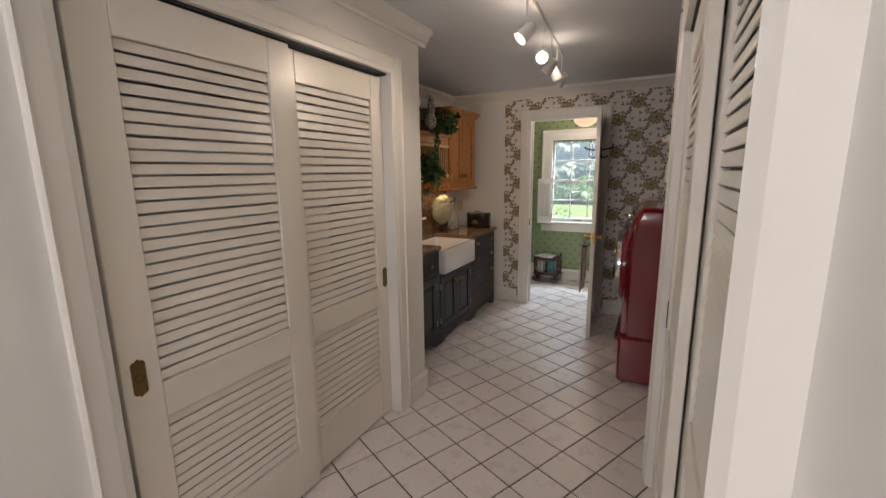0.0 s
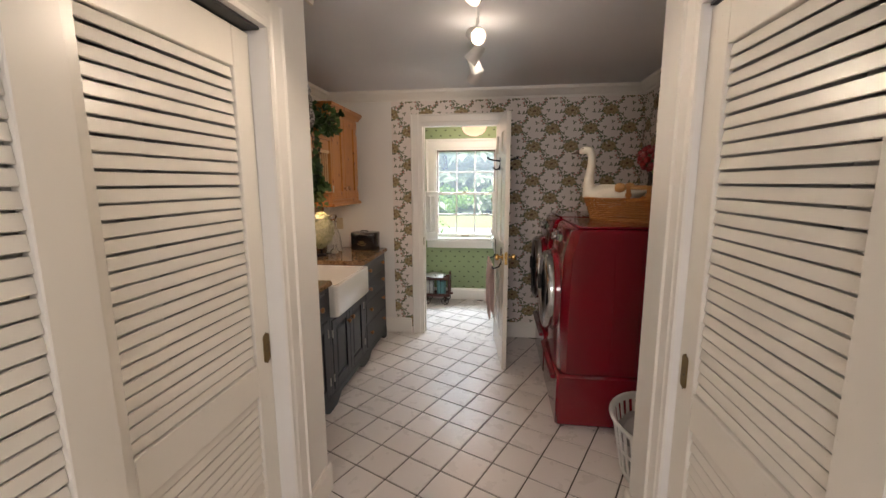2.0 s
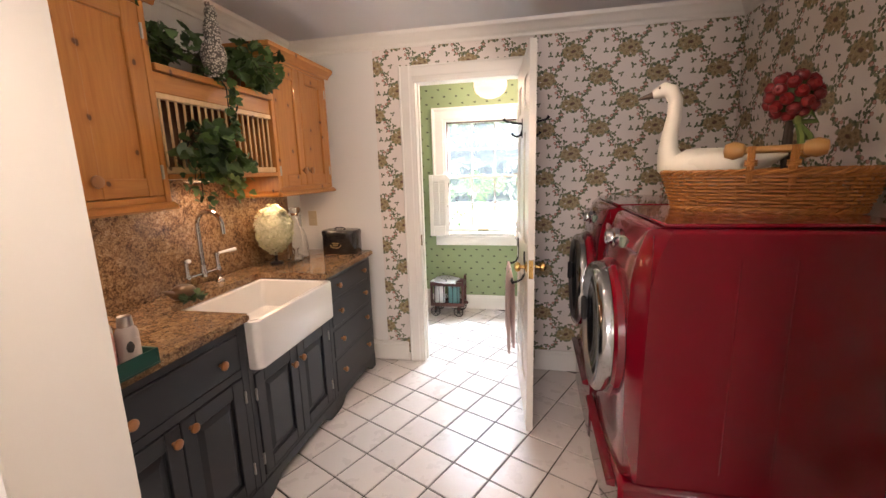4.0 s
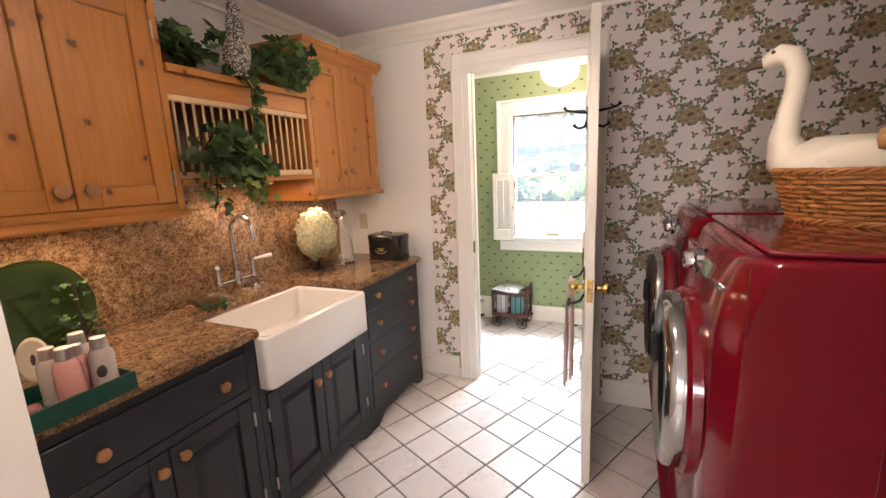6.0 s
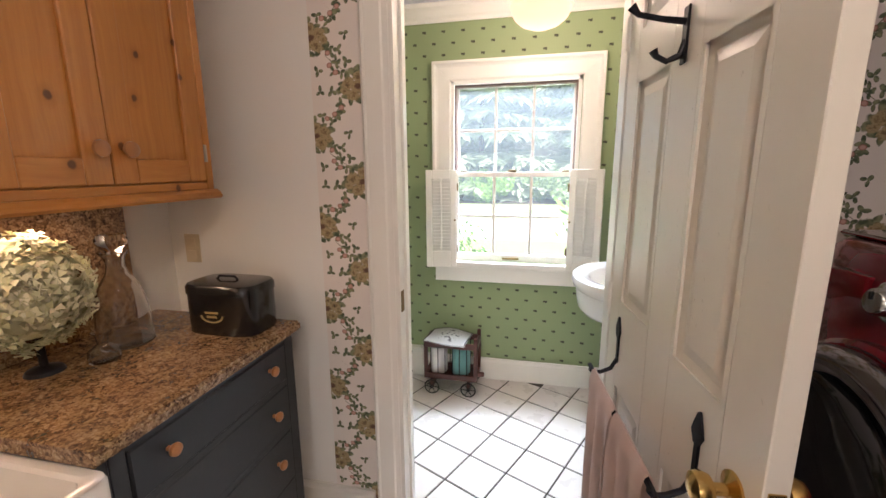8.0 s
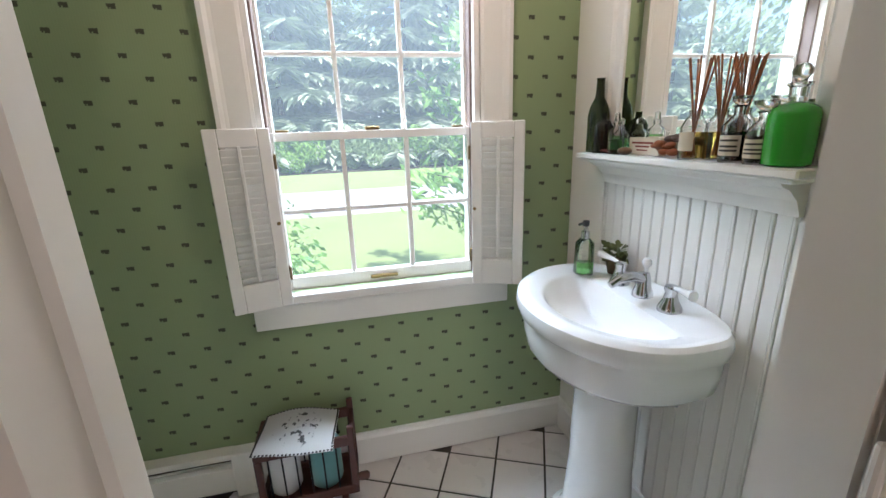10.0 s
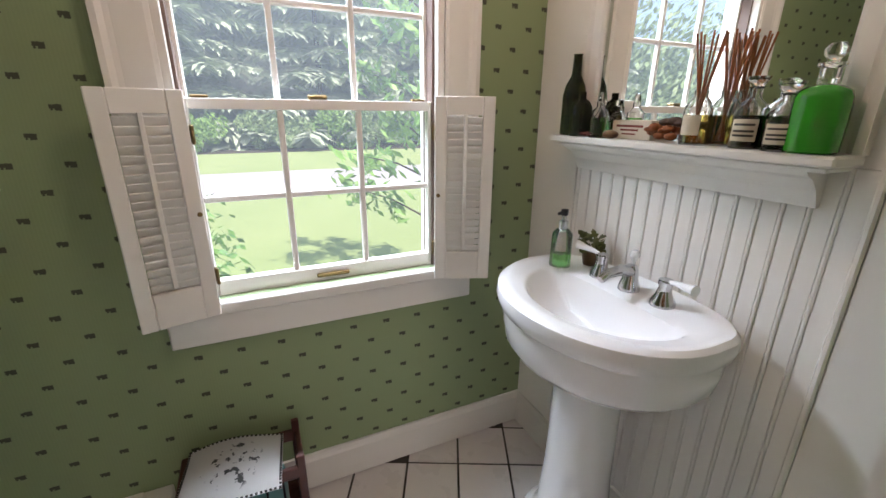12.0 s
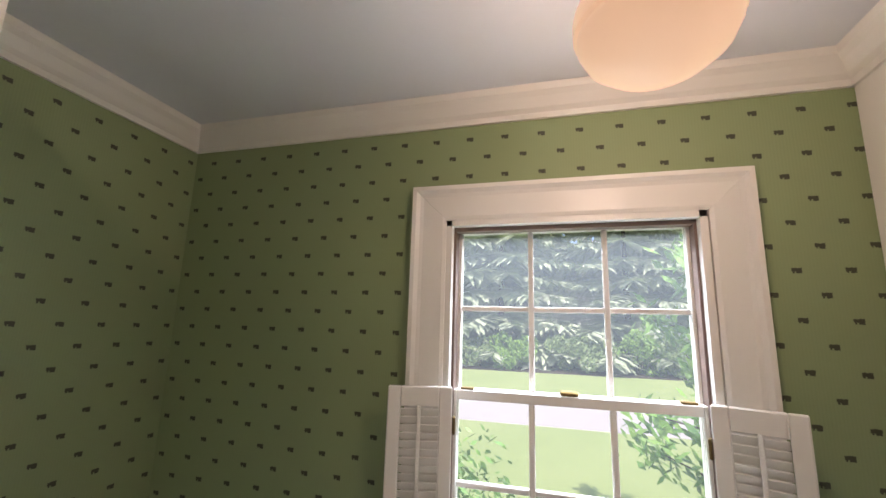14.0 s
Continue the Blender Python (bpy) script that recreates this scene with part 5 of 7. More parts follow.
for k in range(700):
    a, b = rnd.uniform(0, math.tau), rnd.uniform(-1, 1)
    d = Vector((math.sqrt(1 - b * b) * math.cos(a), math.sqrt(1 - b * b) * math.sin(a), b))
    g = 1.0 + 0.10 * math.sin(d.y * 9 + 1) * math.sin(d.z * 8) + 0.07 * math.sin(d.x * 11 + d.z * 5) + rnd.uniform(-0.06, 0.05)
    c = Vector((-1.740 + d.x * 0.088 * g, 3.80 + d.y * 0.128 * g, 1.140 + d.z * 0.136 * g))
    d = (d + Vector((rnd.uniform(-0.5, 0.5), rnd.uniform(-0.5, 0.5), rnd.uniform(-0.5, 0.5)))).normalized()
    side = d.orthogonal().normalized()
    side = Matrix.Rotation(rnd.uniform(0, math.tau), 3, d) @ side
    up = d.cross(side)
    r = rnd.uniform(0.014, 0.021)
    for q in range(4):
        s, t_ = (side * math.cos(q * 1.571) + up * math.sin(q * 1.571)), (up * math.cos(q * 1.571) - side * math.sin(q * 1.571))
        bm.faces.new([bm.verts.new(p) for p in (c, c + s * r + t_ * r * 0.5 + d * 0.004, c + s * r * 1.1 - t_ * r * 0.5 + d * rnd.uniform(0, 0.008))])
tagged(part("petals", bm, bloom_cream, hyd), kind="stuff")

# glass decanters, tin box, outlet
def decanter(name, at, prof, material, label, stopper=None, fill=None, fill_mat=None, fill_label=""):
    d = thing(name, at, label, "bottle")
    wall = [(r, h) for r, h in prof] + [(max(r - 0.003, 0.001), h) for r, h in reversed(prof[1:])] + [(0.0, prof[1][1] + 0.004)]
    part("body", lathe([(0, prof[0][1])] + wall, 20, None, "Z", at), material, d, "", True)
    if stopper:
        part("stopper", lathe(stopper, 14, None, "Z", at), material, d, "glass stopper", True)
    if fill:
        part("liquid", lathe(fill, 20, None, "Z", at), fill_mat, d, fill_label, True)
    return d


decanter("carafe", (-1.715, 4.010, 0.9155), [(0.074, 0), (0.076, 0.006), (0.073, 0.08), (0.066, 0.14), (0.050, 0.19), (0.030, 0.225), (0.024, 0.25), (0.027, 0.275), (0.040, 0.292)], glass, "tall bell-shaped clear glass carafe on the worktop",
         [(0, 0.285), (0.020, 0.288), (0.024, 0.300), (0.040, 0.318), (0.043, 0.332), (0.034, 0.346), (0, 0.352)])
decanter("glass_bottle", (-1.660, 3.895, 0.9155), [(0.038, 0), (0.040, 0.006), (0.038, 0.03), (0.014, 0.05), (0.016, 0.075), (0.026, 0.085)], glass, "small clear glass bottle on the worktop")
tin = thing("tin_box", (-1.465, 4.19, 0.9155), "black japanned tin box with faded gold lettering", "box")
oval = lambda z, g: [Vector((-1.465 + (0.132 - g) * math.copysign(abs(math.cos(a)) ** 0.5, math.cos(a)), 4.190 + (0.086 - g) * math.copysign(abs(math.sin(a)) ** 0.5, math.sin(a)), z)) for a in (math.tau * k / 36 for k in range(36))]
part("box_body", loft(bmesh.new(), [oval(0.9156, 0.004), oval(0.920, 0.001), oval(1.050, 0.001)]), black_paint, tin, "", True)
part("lid", loft(bmesh.new(), [oval(1.0505, -0.002), oval(1.074, -0.002), oval(1.083, 0.004), oval(1.086, 0.02)]), black_paint, tin, "", True)
part("lid_handle", tube(bmesh.new(), [(-1.515, 4.190, 1.086), (-1.505, 4.190, 1.097), (-1.445, 4.190, 1.097), (-1.435, 4.190, 1.086)], 0.004, 8), iron, tin, "", True)
bm = tube(bmesh.new(), [(-1.475 + 0.040 * math.cos(a), 4.1035, 0.985 + 0.022 * math.sin(a)) for a in (radians(180 + 18 * k) for k in range(11))], 0.0028, 6)
box(bm, -1.500, -1.450, 4.1025, 4.1034, 0.992, 0.999)
box(bm, -1.494, -1.456, 4.1025, 4.1034, 0.978, 0.986)
part("gold_mark", bm, gold_paint, tin, "faded gold painted marking")
out_ob = thing("wall_outlet", (-1.80, Y_END - 0.004, 1.142), "almond plastic wall outlet", "outlet")
part("plate", boxes((-1.835, -1.765, Y_END - 0.006, Y_END - 0.0005, 1.085, 1.200), bevel=0.002), almond, out_ob)
for z in (1.118, 1.167):
    part("socket", boxes((-1.818, -1.782, Y_END - 0.009, Y_END - 0.0055, z - 0.016, z + 0.016), bevel=0.003), almond, out_ob)

# bird dish with ivy by the tap
dish = thing("bird_dish", (-1.72, 3.02, 0.9155), "dark glazed bird-shaped dish beside the tap", "ornament")
bm = ball(bmesh.new(), (-1.72, 3.02, 0.955), (0.045, 0.065, 0.036))
tube(bm, [(-1.72, 2.965, 0.96), (-1.72, 2.935, 0.975), (-1.72, 2.915, 0.985)], [0.016, 0.010, 0.003], 8)
part("bowl", bm, terracotta, dish, "", True)
sprig = thing("ivy_sprig", (-1.655, 3.01, 0.9155), "small green ivy sprig on the granite", "plant")
leaves = bmesh.new()
for k in range(22):
    a = rnd.uniform(0, math.tau)
    leaf(leaves, (-1.655 + 0.02 * math.cos(a), 3.01 + 0.03 * math.sin(a), 0.918 + rnd.uniform(0.002, 0.03)), (math.cos(a), math.sin(a), rnd.uniform(0.05, 0.5)), rnd.uniform(0.025, 0.042))
part("leaves", leaves, ivy_green, sprig)

# green tray with lotion bottles and wrapped soap
TX, TY = -1.335, 2.310
tray = thing("tray", (TX, TY, 0.9155), "dark green lacquered tray at the counter's edge", "tray")
bm = boxes((TX - 0.10, TX + 0.085, TY - 0.155, TY + 0.130, 0.916, 0.922))
for b in ((TX - 0.10, TX + 0.085, TY - 0.155, TY - 0.148), (TX - 0.10, TX + 0.085, TY + 0.123, TY + 0.130), (TX + 0.078, TX + 0.085, TY - 0.148, TY + 0.123), (TX - 0.10, TX - 0.093, TY - 0.148, TY + 0.123)):
    box(bm, *b, 0.922, 0.968, bevel=0.0015)
part("tray_body", bm, tray_green, tray)


def lotion(x, y, h, r, body, label, badge=False):
    b = thing("lotion_bottle", (x, y, 0.9225), label, "bottle", "lotion bottles in the tray")
    part("body", lathe([(0, 0.9225), (r, 0.923), (r, 0.92 + h * 0.66), (r * 0.86, 0.92 + h * 0.76), (r * 0.62, 0.92 + h * 0.80), (0, 0.92 + h * 0.80)], 20, None, "Z", (x, y, 0)), body, b, "", True)
    part("cap", lathe([(r * 0.66, 0.92 + h * 0.80), (r * 0.70, 0.92 + h * 0.82), (r * 0.60, 0.92 + h * 0.99), (0, 0.92 + h)], 18, None, "Z", (x, y, 0)), cap_silver, b, "brushed silver cap", True)
    if badge:
        bm = ball(bmesh.new(), (x + r * 0.86, y - r * 0.45, 0.92 + h * 0.45), (0.004, 0.016, 0.018), 8, 12)
        part("badge", bm, ink, b, "dark round badge", True)
    return b


lotion(TX + 0.03, TY + 0.005, 0.165, 0.030, bottle_pink, "pink lotion bottle with a silver cap")
lotion(TX + 0.035, TY + 0.080, 0.165, 0.030, bottle_grey, "grey lotion bottle with a silver cap and dark badge", True)
lotion(TX - 0.045, TY + 0.000, 0.155, 0.028, bottle_grey, "grey lotion bottle with a silver cap")
lotion(TX - 0.050, TY + 0.070, 0.170, 0.029, bottle_grey, "grey lotion bottle with a silver cap")
lotion(TX - 0.010, TY + 0.048, 0.150, 0.022, bottle_pink, "small pink lotion bottle with a silver cap")
soap = thing("wrapped_soap", (TX + 0.02, TY - 0.10, 0.9225), "pink patterned wrapped soaps heaped in the tray", "soap")
for k, (dx, dy, dz, a) in enumerate(((0.02, -0.01, 0.0, 20), (-0.02, -0.02, 0.012, -25), (0.01, 0.01, 0.026, 60), (0.035, 0.02, 0.012, -40))):
    bm = boxes((-0.026, 0.026, -0.016, 0.016, 0, 0.020), bevel=0.005)
    bm.transform(pose(TX + 0.02 + dx, TY - 0.10 + dy, 0.923 + dz, 8 * k, 5, a))
    part("bar", bm, wrapper, soap)

# green glass charger on its stand, candlestick, small clock-like oval
plate = thing("glass_plate", (-1.80, 2.48, 0.9155), "large green pressed glass plate standing against the splashback", "plate")
bm = lathe([(0, -0.004), (0.06, -0.004), (0.10, 0.0), (0.150, 0.010), (0.166, 0.012), (0.168, 0.015), (0.150, 0.016), (0.10, 0.006), (0, 0.003)], 40)
bm.transform(pose(-1.815, 2.475, 1.085, 0, 74, 8))
part("disc", bm, plate_glass, plate, "", True)
bm = tube(bmesh.new(), [(-1.76, 2.40, 0.918), (-1.80, 2.40, 0.925), (-1.86, 2.40, 1.02)], 0.004, 6)
tube(bm, [(-1.76, 2.55, 0.918), (-1.80, 2.55, 0.925), (-1.86, 2.55, 1.02)], 0.004, 6)
part("stand", bm, iron, plate)
stick = thing("topiary", (-1.69, 2.53, 0.9155), "small dark leafy twig topiary on the worktop", "plant")
part("stem", tube(bmesh.new(), [(-1.69, 2.53, 0.916), (-1.69, 2.532, 1.00), (-1.688, 2.528, 1.17)], 0.005, 6), stem_brown, stick)
bm = bmesh.new()
for k in range(90):
    h = rnd.choice((0.05, 0.06, 0.10, 0.12, 0.14, 0.20, 0.24))
    a, r = rnd.uniform(0, math.tau), rnd.uniform(0.01, 0.055)
    leaf(bm, (-1.69 + r * math.cos(a), 2.53 + r * math.sin(a), 0.92 + h), (math.cos(a), math.sin(a), rnd.uniform(-0.3, 0.5)), rnd.uniform(0.012, 0.022))
tagged(part("leaves", bm, ivy_green, stick), kind="stuff")
part("foot", lathe([(0, 0.9157), (0.032, 0.9157), (0.030, 0.925), (0.006, 0.93)], 14, None, "Z", (-1.69, 2.53, 0)), terracotta, stick, "", True)
plaque = thing("oval_plaque", (-1.60, 2.36, 0.9155), "oval cream plaque with a dark motif, standing on edge", "ornament")
bm = lathe([(0, 0), (0.040, 0.0), (0.046, 0.006), (0.040, 0.014), (0, 0.014)], 28)
bm.transform(pose(-1.60, 2.36, 0.985, 0, 78, -30) @ Matrix.Diagonal((1.45, 0.85, 1, 1)))
part("rim", bm, label_cream, plaque, "", True)
bm = lathe([(0, 0.0145), (0.008, 0.0145), (0.004, 0.016), (0, 0.016)], 10)
bm.transform(pose(-1.60, 2.36, 0.985, 0, 78, -30) @ Matrix.Diagonal((2.2, 0.8, 1, 1)))
part("motif", bm, ink, plaque)

# ---- on the dryer: willow basket, goose, apple topiary ----
BX, BY, BZ = 0.640, 3.215, 1.2965
basket = thing("willow_basket", (BX, BY, BZ), "golden woven willow basket with wooden bar handles", "basket")
AX, AY, BH = 0.330, 0.190, 0.140


def round_at(a, grow, z):
    return Vector((BX + (AX - 0.055 + grow) * math.copysign(abs(math.cos(a)) ** 0.75, math.cos(a)), BY + (AY - 0.045 + grow) * math.copysign(abs(math.sin(a)) ** 0.75, math.sin(a)), BZ + z))


STAKES = 44
part("base", loft(bmesh.new(), [[round_at(math.tau * k / 44, -0.01, z) for k in range(44)] for z in (0.002, 0.010)]), basket_willow, basket)
rows_b = 10
for r in range(rows_b):
    z = 0.012 + r * 0.0122
    bm = bmesh.new()
    pts = []
    for k in range(STAKES * 2 + 1):
        a = math.tau * k / (STAKES * 2)
        wave = 0.0062 * (1 if (k // 2 + r) % 2 else -1) * (1 if k % 2 == 0 else 0)
        pts.append(round_at(a, 0.045 * z / BH + wave, z + random.uniform(-0.0012, 0.0012)))
    tube(bm, pts, 0.0056, 6)
    part("weaver", bm, basket_willow, basket, "", True)
for k in range(STAKES):
    a = math.tau * (k + 0.0) / STAKES
    part("stake", tube(bmesh.new(), [round_at(a, 0.045 * z / BH, z) for z in (0.0, 0.07, 0.135)], 0.0032, 5), basket_willow, basket)
for z0, amp in ((0.006, 0.006), (0.136, 0.007)):
    bm = bmesh.new()
    for ph in range(3):
        pts = [round_at(math.tau * k / 132, 0.045 * z0 / BH + amp * math.cos(k * 1.05 + ph * 2.09), z0 + amp * math.sin(k * 1.05 + ph * 2.09)) for k in range(133)]
        tube(bm, pts, 0.0050, 5)
    part("braided_rim", bm, basket_willow, basket, "", True)
for s in (-1, 1):
    y = BY + s * (AY - 0.008)
    prof = [(0, -0.135), (0.022, -0.130), (0.031, -0.105), (0.022, -0.078), (0.012, -0.072), (0.0125, 0.072), (0.022, 0.078), (0.031, 0.105), (0.022, 0.130), (0, 0.135)]
    grip = part("handle", lathe(prof, 18, None, "X", (BX + 0.02, y, BZ + 0.208)), paint("honey_turned_wood", (0.50, 0.26, 0.075), 0.35, 0.15), basket, "turned wooden bar handle", True)
    for dx in (-0.055, 0.055):
        bm = bmesh.new()
        for q in (-0.007, 0.0, 0.007):
            tube(bm, [(BX + 0.02 + dx + q, y, BZ + 0.10), (BX + 0.02 + dx + q, y + 0.013 * s, BZ + 0.18), (BX + 0.02 + dx + q, y + 0.010 * s, BZ + 0.218), (BX + 0.02 + dx + q, y - 0.014 * s, BZ + 0.215), (BX + 0.02 + dx + q, y - 0.016 * s, BZ + 0.12)], 0.004, 5)
        for w in range(3):
            tube(bm, [(BX + 0.02 + dx + 0.016 * math.cos(a), y + 0.017 * math.sin(a), BZ + 0.158 + 0.007 * w) for a in (math.tau * k / 12 for k in range(13))], 0.0035, 5)
        part("binding", bm, basket_willow, grip)

# goose: one plain mesh
bm = bmesh.new()


def along(points, steps=18):
    rings = []
    for i, (x, y, z, ry, rz, pitch) in enumerate(points):
        a, b = Vector((math.sin(radians(pitch)), 0, math.cos(radians(pitch)))), Vector((0, 1, 0))
        rings.append([Vector((x, y, z)) + a * rz * math.cos(t) + b * ry * math.sin(t) for t in (math.tau * k / steps for k in range(steps))])
    return rings


GX, GY = 0.0, 3.20
body = [(0.700, GY, 1.475, 0.004, 0.004, 0), (0.660, GY, 1.462, 0.035, 0.022, 0), (0.600, GY, 1.448, 0.075, 0.048, 0), (0.520, GY, 1.440, 0.095, 0.066, 0), (0.450, GY, 1.436, 0.095, 0.072, 0),
        (0.395, GY, 1.440, 0.080, 0.068, 15), (0.360, GY, 1.462, 0.058, 0.050, 50), (0.352, GY, 1.510, 0.036, 0.034, 82), (0.358, GY - 0.004, 1.570, 0.027, 0.027, 92), (0.368, GY - 0.01, 1.625, 0.0245, 0.0245, 96),
        (0.370, GY - 0.018, 1.675, 0.024, 0.024, 80), (0.356, GY - 0.024, 1.708, 0.026, 0.027, 45), (0.332, GY - 0.028, 1.716, 0.026, 0.027, 5), (0.308, GY - 0.030, 1.707, 0.020, 0.020, -12), (0.298, GY - 0.030, 1.703, 0.012, 0.014, -12)]
loft(bm, along(body))
ball(bm, (0.53, GY - 0.082, 1.452), (0.105, 0.018, 0.040))
ball(bm, (0.53, GY + 0.082, 1.452), (0.105, 0.018, 0.040))
n0 = len(bm.faces)
loft(bm, along([(0.302, GY - 0.030, 1.704, 0.013, 0.014, -10), (0.285, GY - 0.031, 1.700, 0.011, 0.010, -10), (0.255, GY - 0.032, 1.694, 0.009, 0.005, -10), (0.248, GY - 0.032, 1.692, 0.004, 0.002, -10)], 12))
for s in (-1, 1):
    ball(bm, (0.322, GY - 0.028 + s * 0.024, 1.722), 0.0045, 6, 8)
bm.faces.ensure_lookup_table()
for f in bm.faces[n0:]:
    f.material_index = 1
bm.transform(Matrix.Translation((BX, BY, BZ)) @ Matrix.Scale(1.15, 4) @ Matrix.Translation((-BX, -BY, -BZ)))
goose = tagged(part("goose_figure", bm, [goose_white, beak_brown], None, "", True), "white wooden goose decoy with a brown beak, sitting in the basket", "ornament")
TURN = pose(0.75, 3.29, BZ, 0, 0, -25) @ Matrix.Translation((-BX, -BY, -BZ))
goose.matrix_basis = TURN @ goose.matrix_basis
basket.matrix_basis = TURN @ basket.matrix_basis @ Matrix.Scale(1.07, 4)

apples = thing("apple_topiary", (0.715, 3.26, 1.31), "topiary ball of red apples on a dark stem", "ornament")
AC = Vector((0.715, 3.26, 1.665))
bm = bmesh.new()
for q in range(3):
    tube(bm, [(0.715 + 0.012 * math.cos(q * 2.1), 3.26 + 0.012 * math.sin(q * 2.1), 1.32), (0.715 - 0.008 * math.cos(q * 2.1), 3.26 - 0.008 * math.sin(q * 2.1), 1.46), (0.715, 3.26, 1.62)], 0.011, 7)
part("stem", bm, stem_brown, apples)
part("moss", ball(bmesh.new(), tuple(AC), 0.068), ivy_green, apples, "", True)
rnd = random.Random(12)
for k in range(34):
    b = 1 - 2 * (k + 0.5) / 34
    a = k * 2.39996
    d = Vector((math.sqrt(1 - b * b) * math.cos(a), math.sqrt(1 - b * b) * math.sin(a), b))
    bm = lathe([(0, -0.020), (0.014, -0.019), (0.022, -0.006), (0.0225, 0.006), (0.015, 0.018), (0.006, 0.019), (0, 0.014)], 12)
    bm.transform(Matrix.Translation(AC + d * 0.072) @ (d + Vector((rnd.uniform(-0.3, 0.3), rnd.uniform(-0.3, 0.3), rnd.uniform(-0.3, 0.3)))).to_track_quat("Z", "Y").to_matrix().to_4x4())
    part("apple", bm, apple_red, apples, "", True)
bm = bmesh.new()
for s in (-1, 1):
    tube(bm, [(0.720, 3.235, 1.575), (0.735 + 0.02 * s, 3.215, 1.592 + 0.01 * s), (0.75 + 0.03 * s, 3.22, 1.57), (0.722, 3.235, 1.57)], 0.010, 6)
    tube(bm, [(0.722, 3.23, 1.572), (0.745 + 0.012 * s, 3.215, 1.52), (0.755 + 0.02 * s, 3.21, 1.47)], [0.008, 0.012, 0.012], 6)
part("bow", bm, ivy_light, apples, "olive green ribbon bow", True)
apples.location = apples.location + Vector((0.090, 0.000, 0.045))

# ---- laundry hamper beside the dryer ----
LX, LY = 0.672, 2.470
hamper = thing("laundry_basket", (LX, LY, 0.0), "white plastic laundry basket with slotted sides, holding clothes", "basket")
lo = lambda a, g, z: Vector((LX + (0.175 + g) * math.cos(a), LY + (0.235 + g) * math.sin(a), z))
part("base", loft(bmesh.new(), [[lo(math.tau * k / 36, 0, z) for k in range(36)] for z in (0.003, 0.012)]), plastic_white, hamper)
for z0, z1 in ((0.012, 0.045), (0.15, 0.175), (0.285, 0.31)):
    g0, g1 = 0.055 * z0 / 0.31, 0.055 * z1 / 0.31
    bm = loft(bmesh.new(), [[lo(math.tau * k / 36, g, z) for k in range(36)] for g, z in ((g0, z0), (g1, z1), (g1 - 0.006, z1), (g0 - 0.006, z0), (g0, z0))], caps=False)
    part("band", bm, plastic_white, hamper, "", True)
part("rim", tube(bmesh.new(), [lo(math.tau * k / 36, 0.060, 0.312) for k in range(37)], 0.010, 8), plastic_white, hamper, "", True)
for k in range(32):
    a0 = math.tau * k / 32
    bm = loft(bmesh.new(), [[lo(a0 + da, 0.055 * z / 0.31 + g, z) for da, g in ((-0.045, 0), (0.045, 0), (0.045, -0.005), (-0.045, -0.005))] for z in (0.04, 0.29)])
    part("slat", bm, plastic_white, hamper)
bm = bmesh.new()
rnd = random.Random(3)
for k in range(7):
    ball(bm, (LX + rnd.uniform(-0.09, 0.09), LY + rnd.uniform(-0.13, 0.13), 0.17 + rnd.uniform(0, 0.05)), (0.10, 0.11, 0.075))
clothes = tagged(part("folded_clothes", bm, cloth_grey, None, "", True), "grey crumpled clothes in the laundry basket", "clothes")

# ---- bathroom window: casing, two sashes, shutters ----
win = thing("window_1", (-0.61, Y_WIN, 0.72), "white double-hung window with six panes in each sash", "window", "", "structure")
C0, C1, CT, AP = -1.118, -0.088, 2.098, 0.702
G0, G1 = -0.962, -0.253


def board(a, b, grow, outer_dir, name, prof):
    """A casing board from a to b, mitred where grow lengthens its ends; the profile runs outwards and stands out towards the room."""
    run = (Vector(b) - Vector(a)).normalized()
    bm = loft(bmesh.new(), [[Vector(p) + Vector(outer_dir) * w + Vector((0, -h, 0)) + run * g * w for w, h in prof] for p, g in zip((a, b), grow)])
    return part(name, bm, trim_white, win)


WIDE = ((0, 0.0), (0, 0.014), (0.012, 0.018), (0.080, 0.020), (0.092, 0.024), (0.104, 0.034), (0.118, 0.034), (0.118, 0.0))
board((-1.0, Y_WIN, 0.838), (-1.0, Y_WIN, CT - 0.1185), (0, 1), (-1, 0, 0), "side_casing", WIDE)
board((-0.21, Y_WIN, 0.838), (-0.21, Y_WIN, CT - 0.1185), (0, 1), (1, 0, 0), "side_casing", WIDE)
board((-1.0, Y_WIN, CT - 0.118), (-0.21, Y_WIN, CT - 0.118), (-1, 1), (0, 0, 1), "head_casing", WIDE)
part("apron", boxes((C0 + 0.010, C1 - 0.010, Y_WIN - 0.020, Y_WIN - 0.001, AP, 0.798), bevel=0.003), trim_white, win)
part("window_sill", boxes((C0 + 0.115, C1 - 0.115, Y_WIN - 0.030, Y_WIN + 0.05, 0.798, 0.836), bevel=0.004), trim_white, win)
for x0, x1 in ((W0 - 0.001, W0 + 0.020), (W1 - 0.020, W1 + 0.001)):
    part("jamb_lining", boxes((x0, x1, Y_WIN - 0.012, Y_WIN + 0.148, WZ0, WZ1)), trim_white, win)
    part("sash_channel", boxes((x0 + (0.0201 if x0 < -0.6 else -0.008), x1 + (0.008 if x0 < -0.6 else -0.0201), Y_WIN + 0.020, Y_WIN + 0.10, WZ0, WZ1)), sash_brown, win, "weathered brown sash channel")
part("head_lining", boxes((W0, W1, Y_WIN - 0.012, Y_WIN + 0.148, WZ1 - 0.020, WZ1 + 0.001)), trim_white, win)
part("head_strip", boxes((W0 + 0.02, W1 - 0.02, Y_WIN + 0.02, Y_WIN + 0.06, WZ1 - 0.034, WZ1 - 0.0201)), sash_brown, win)


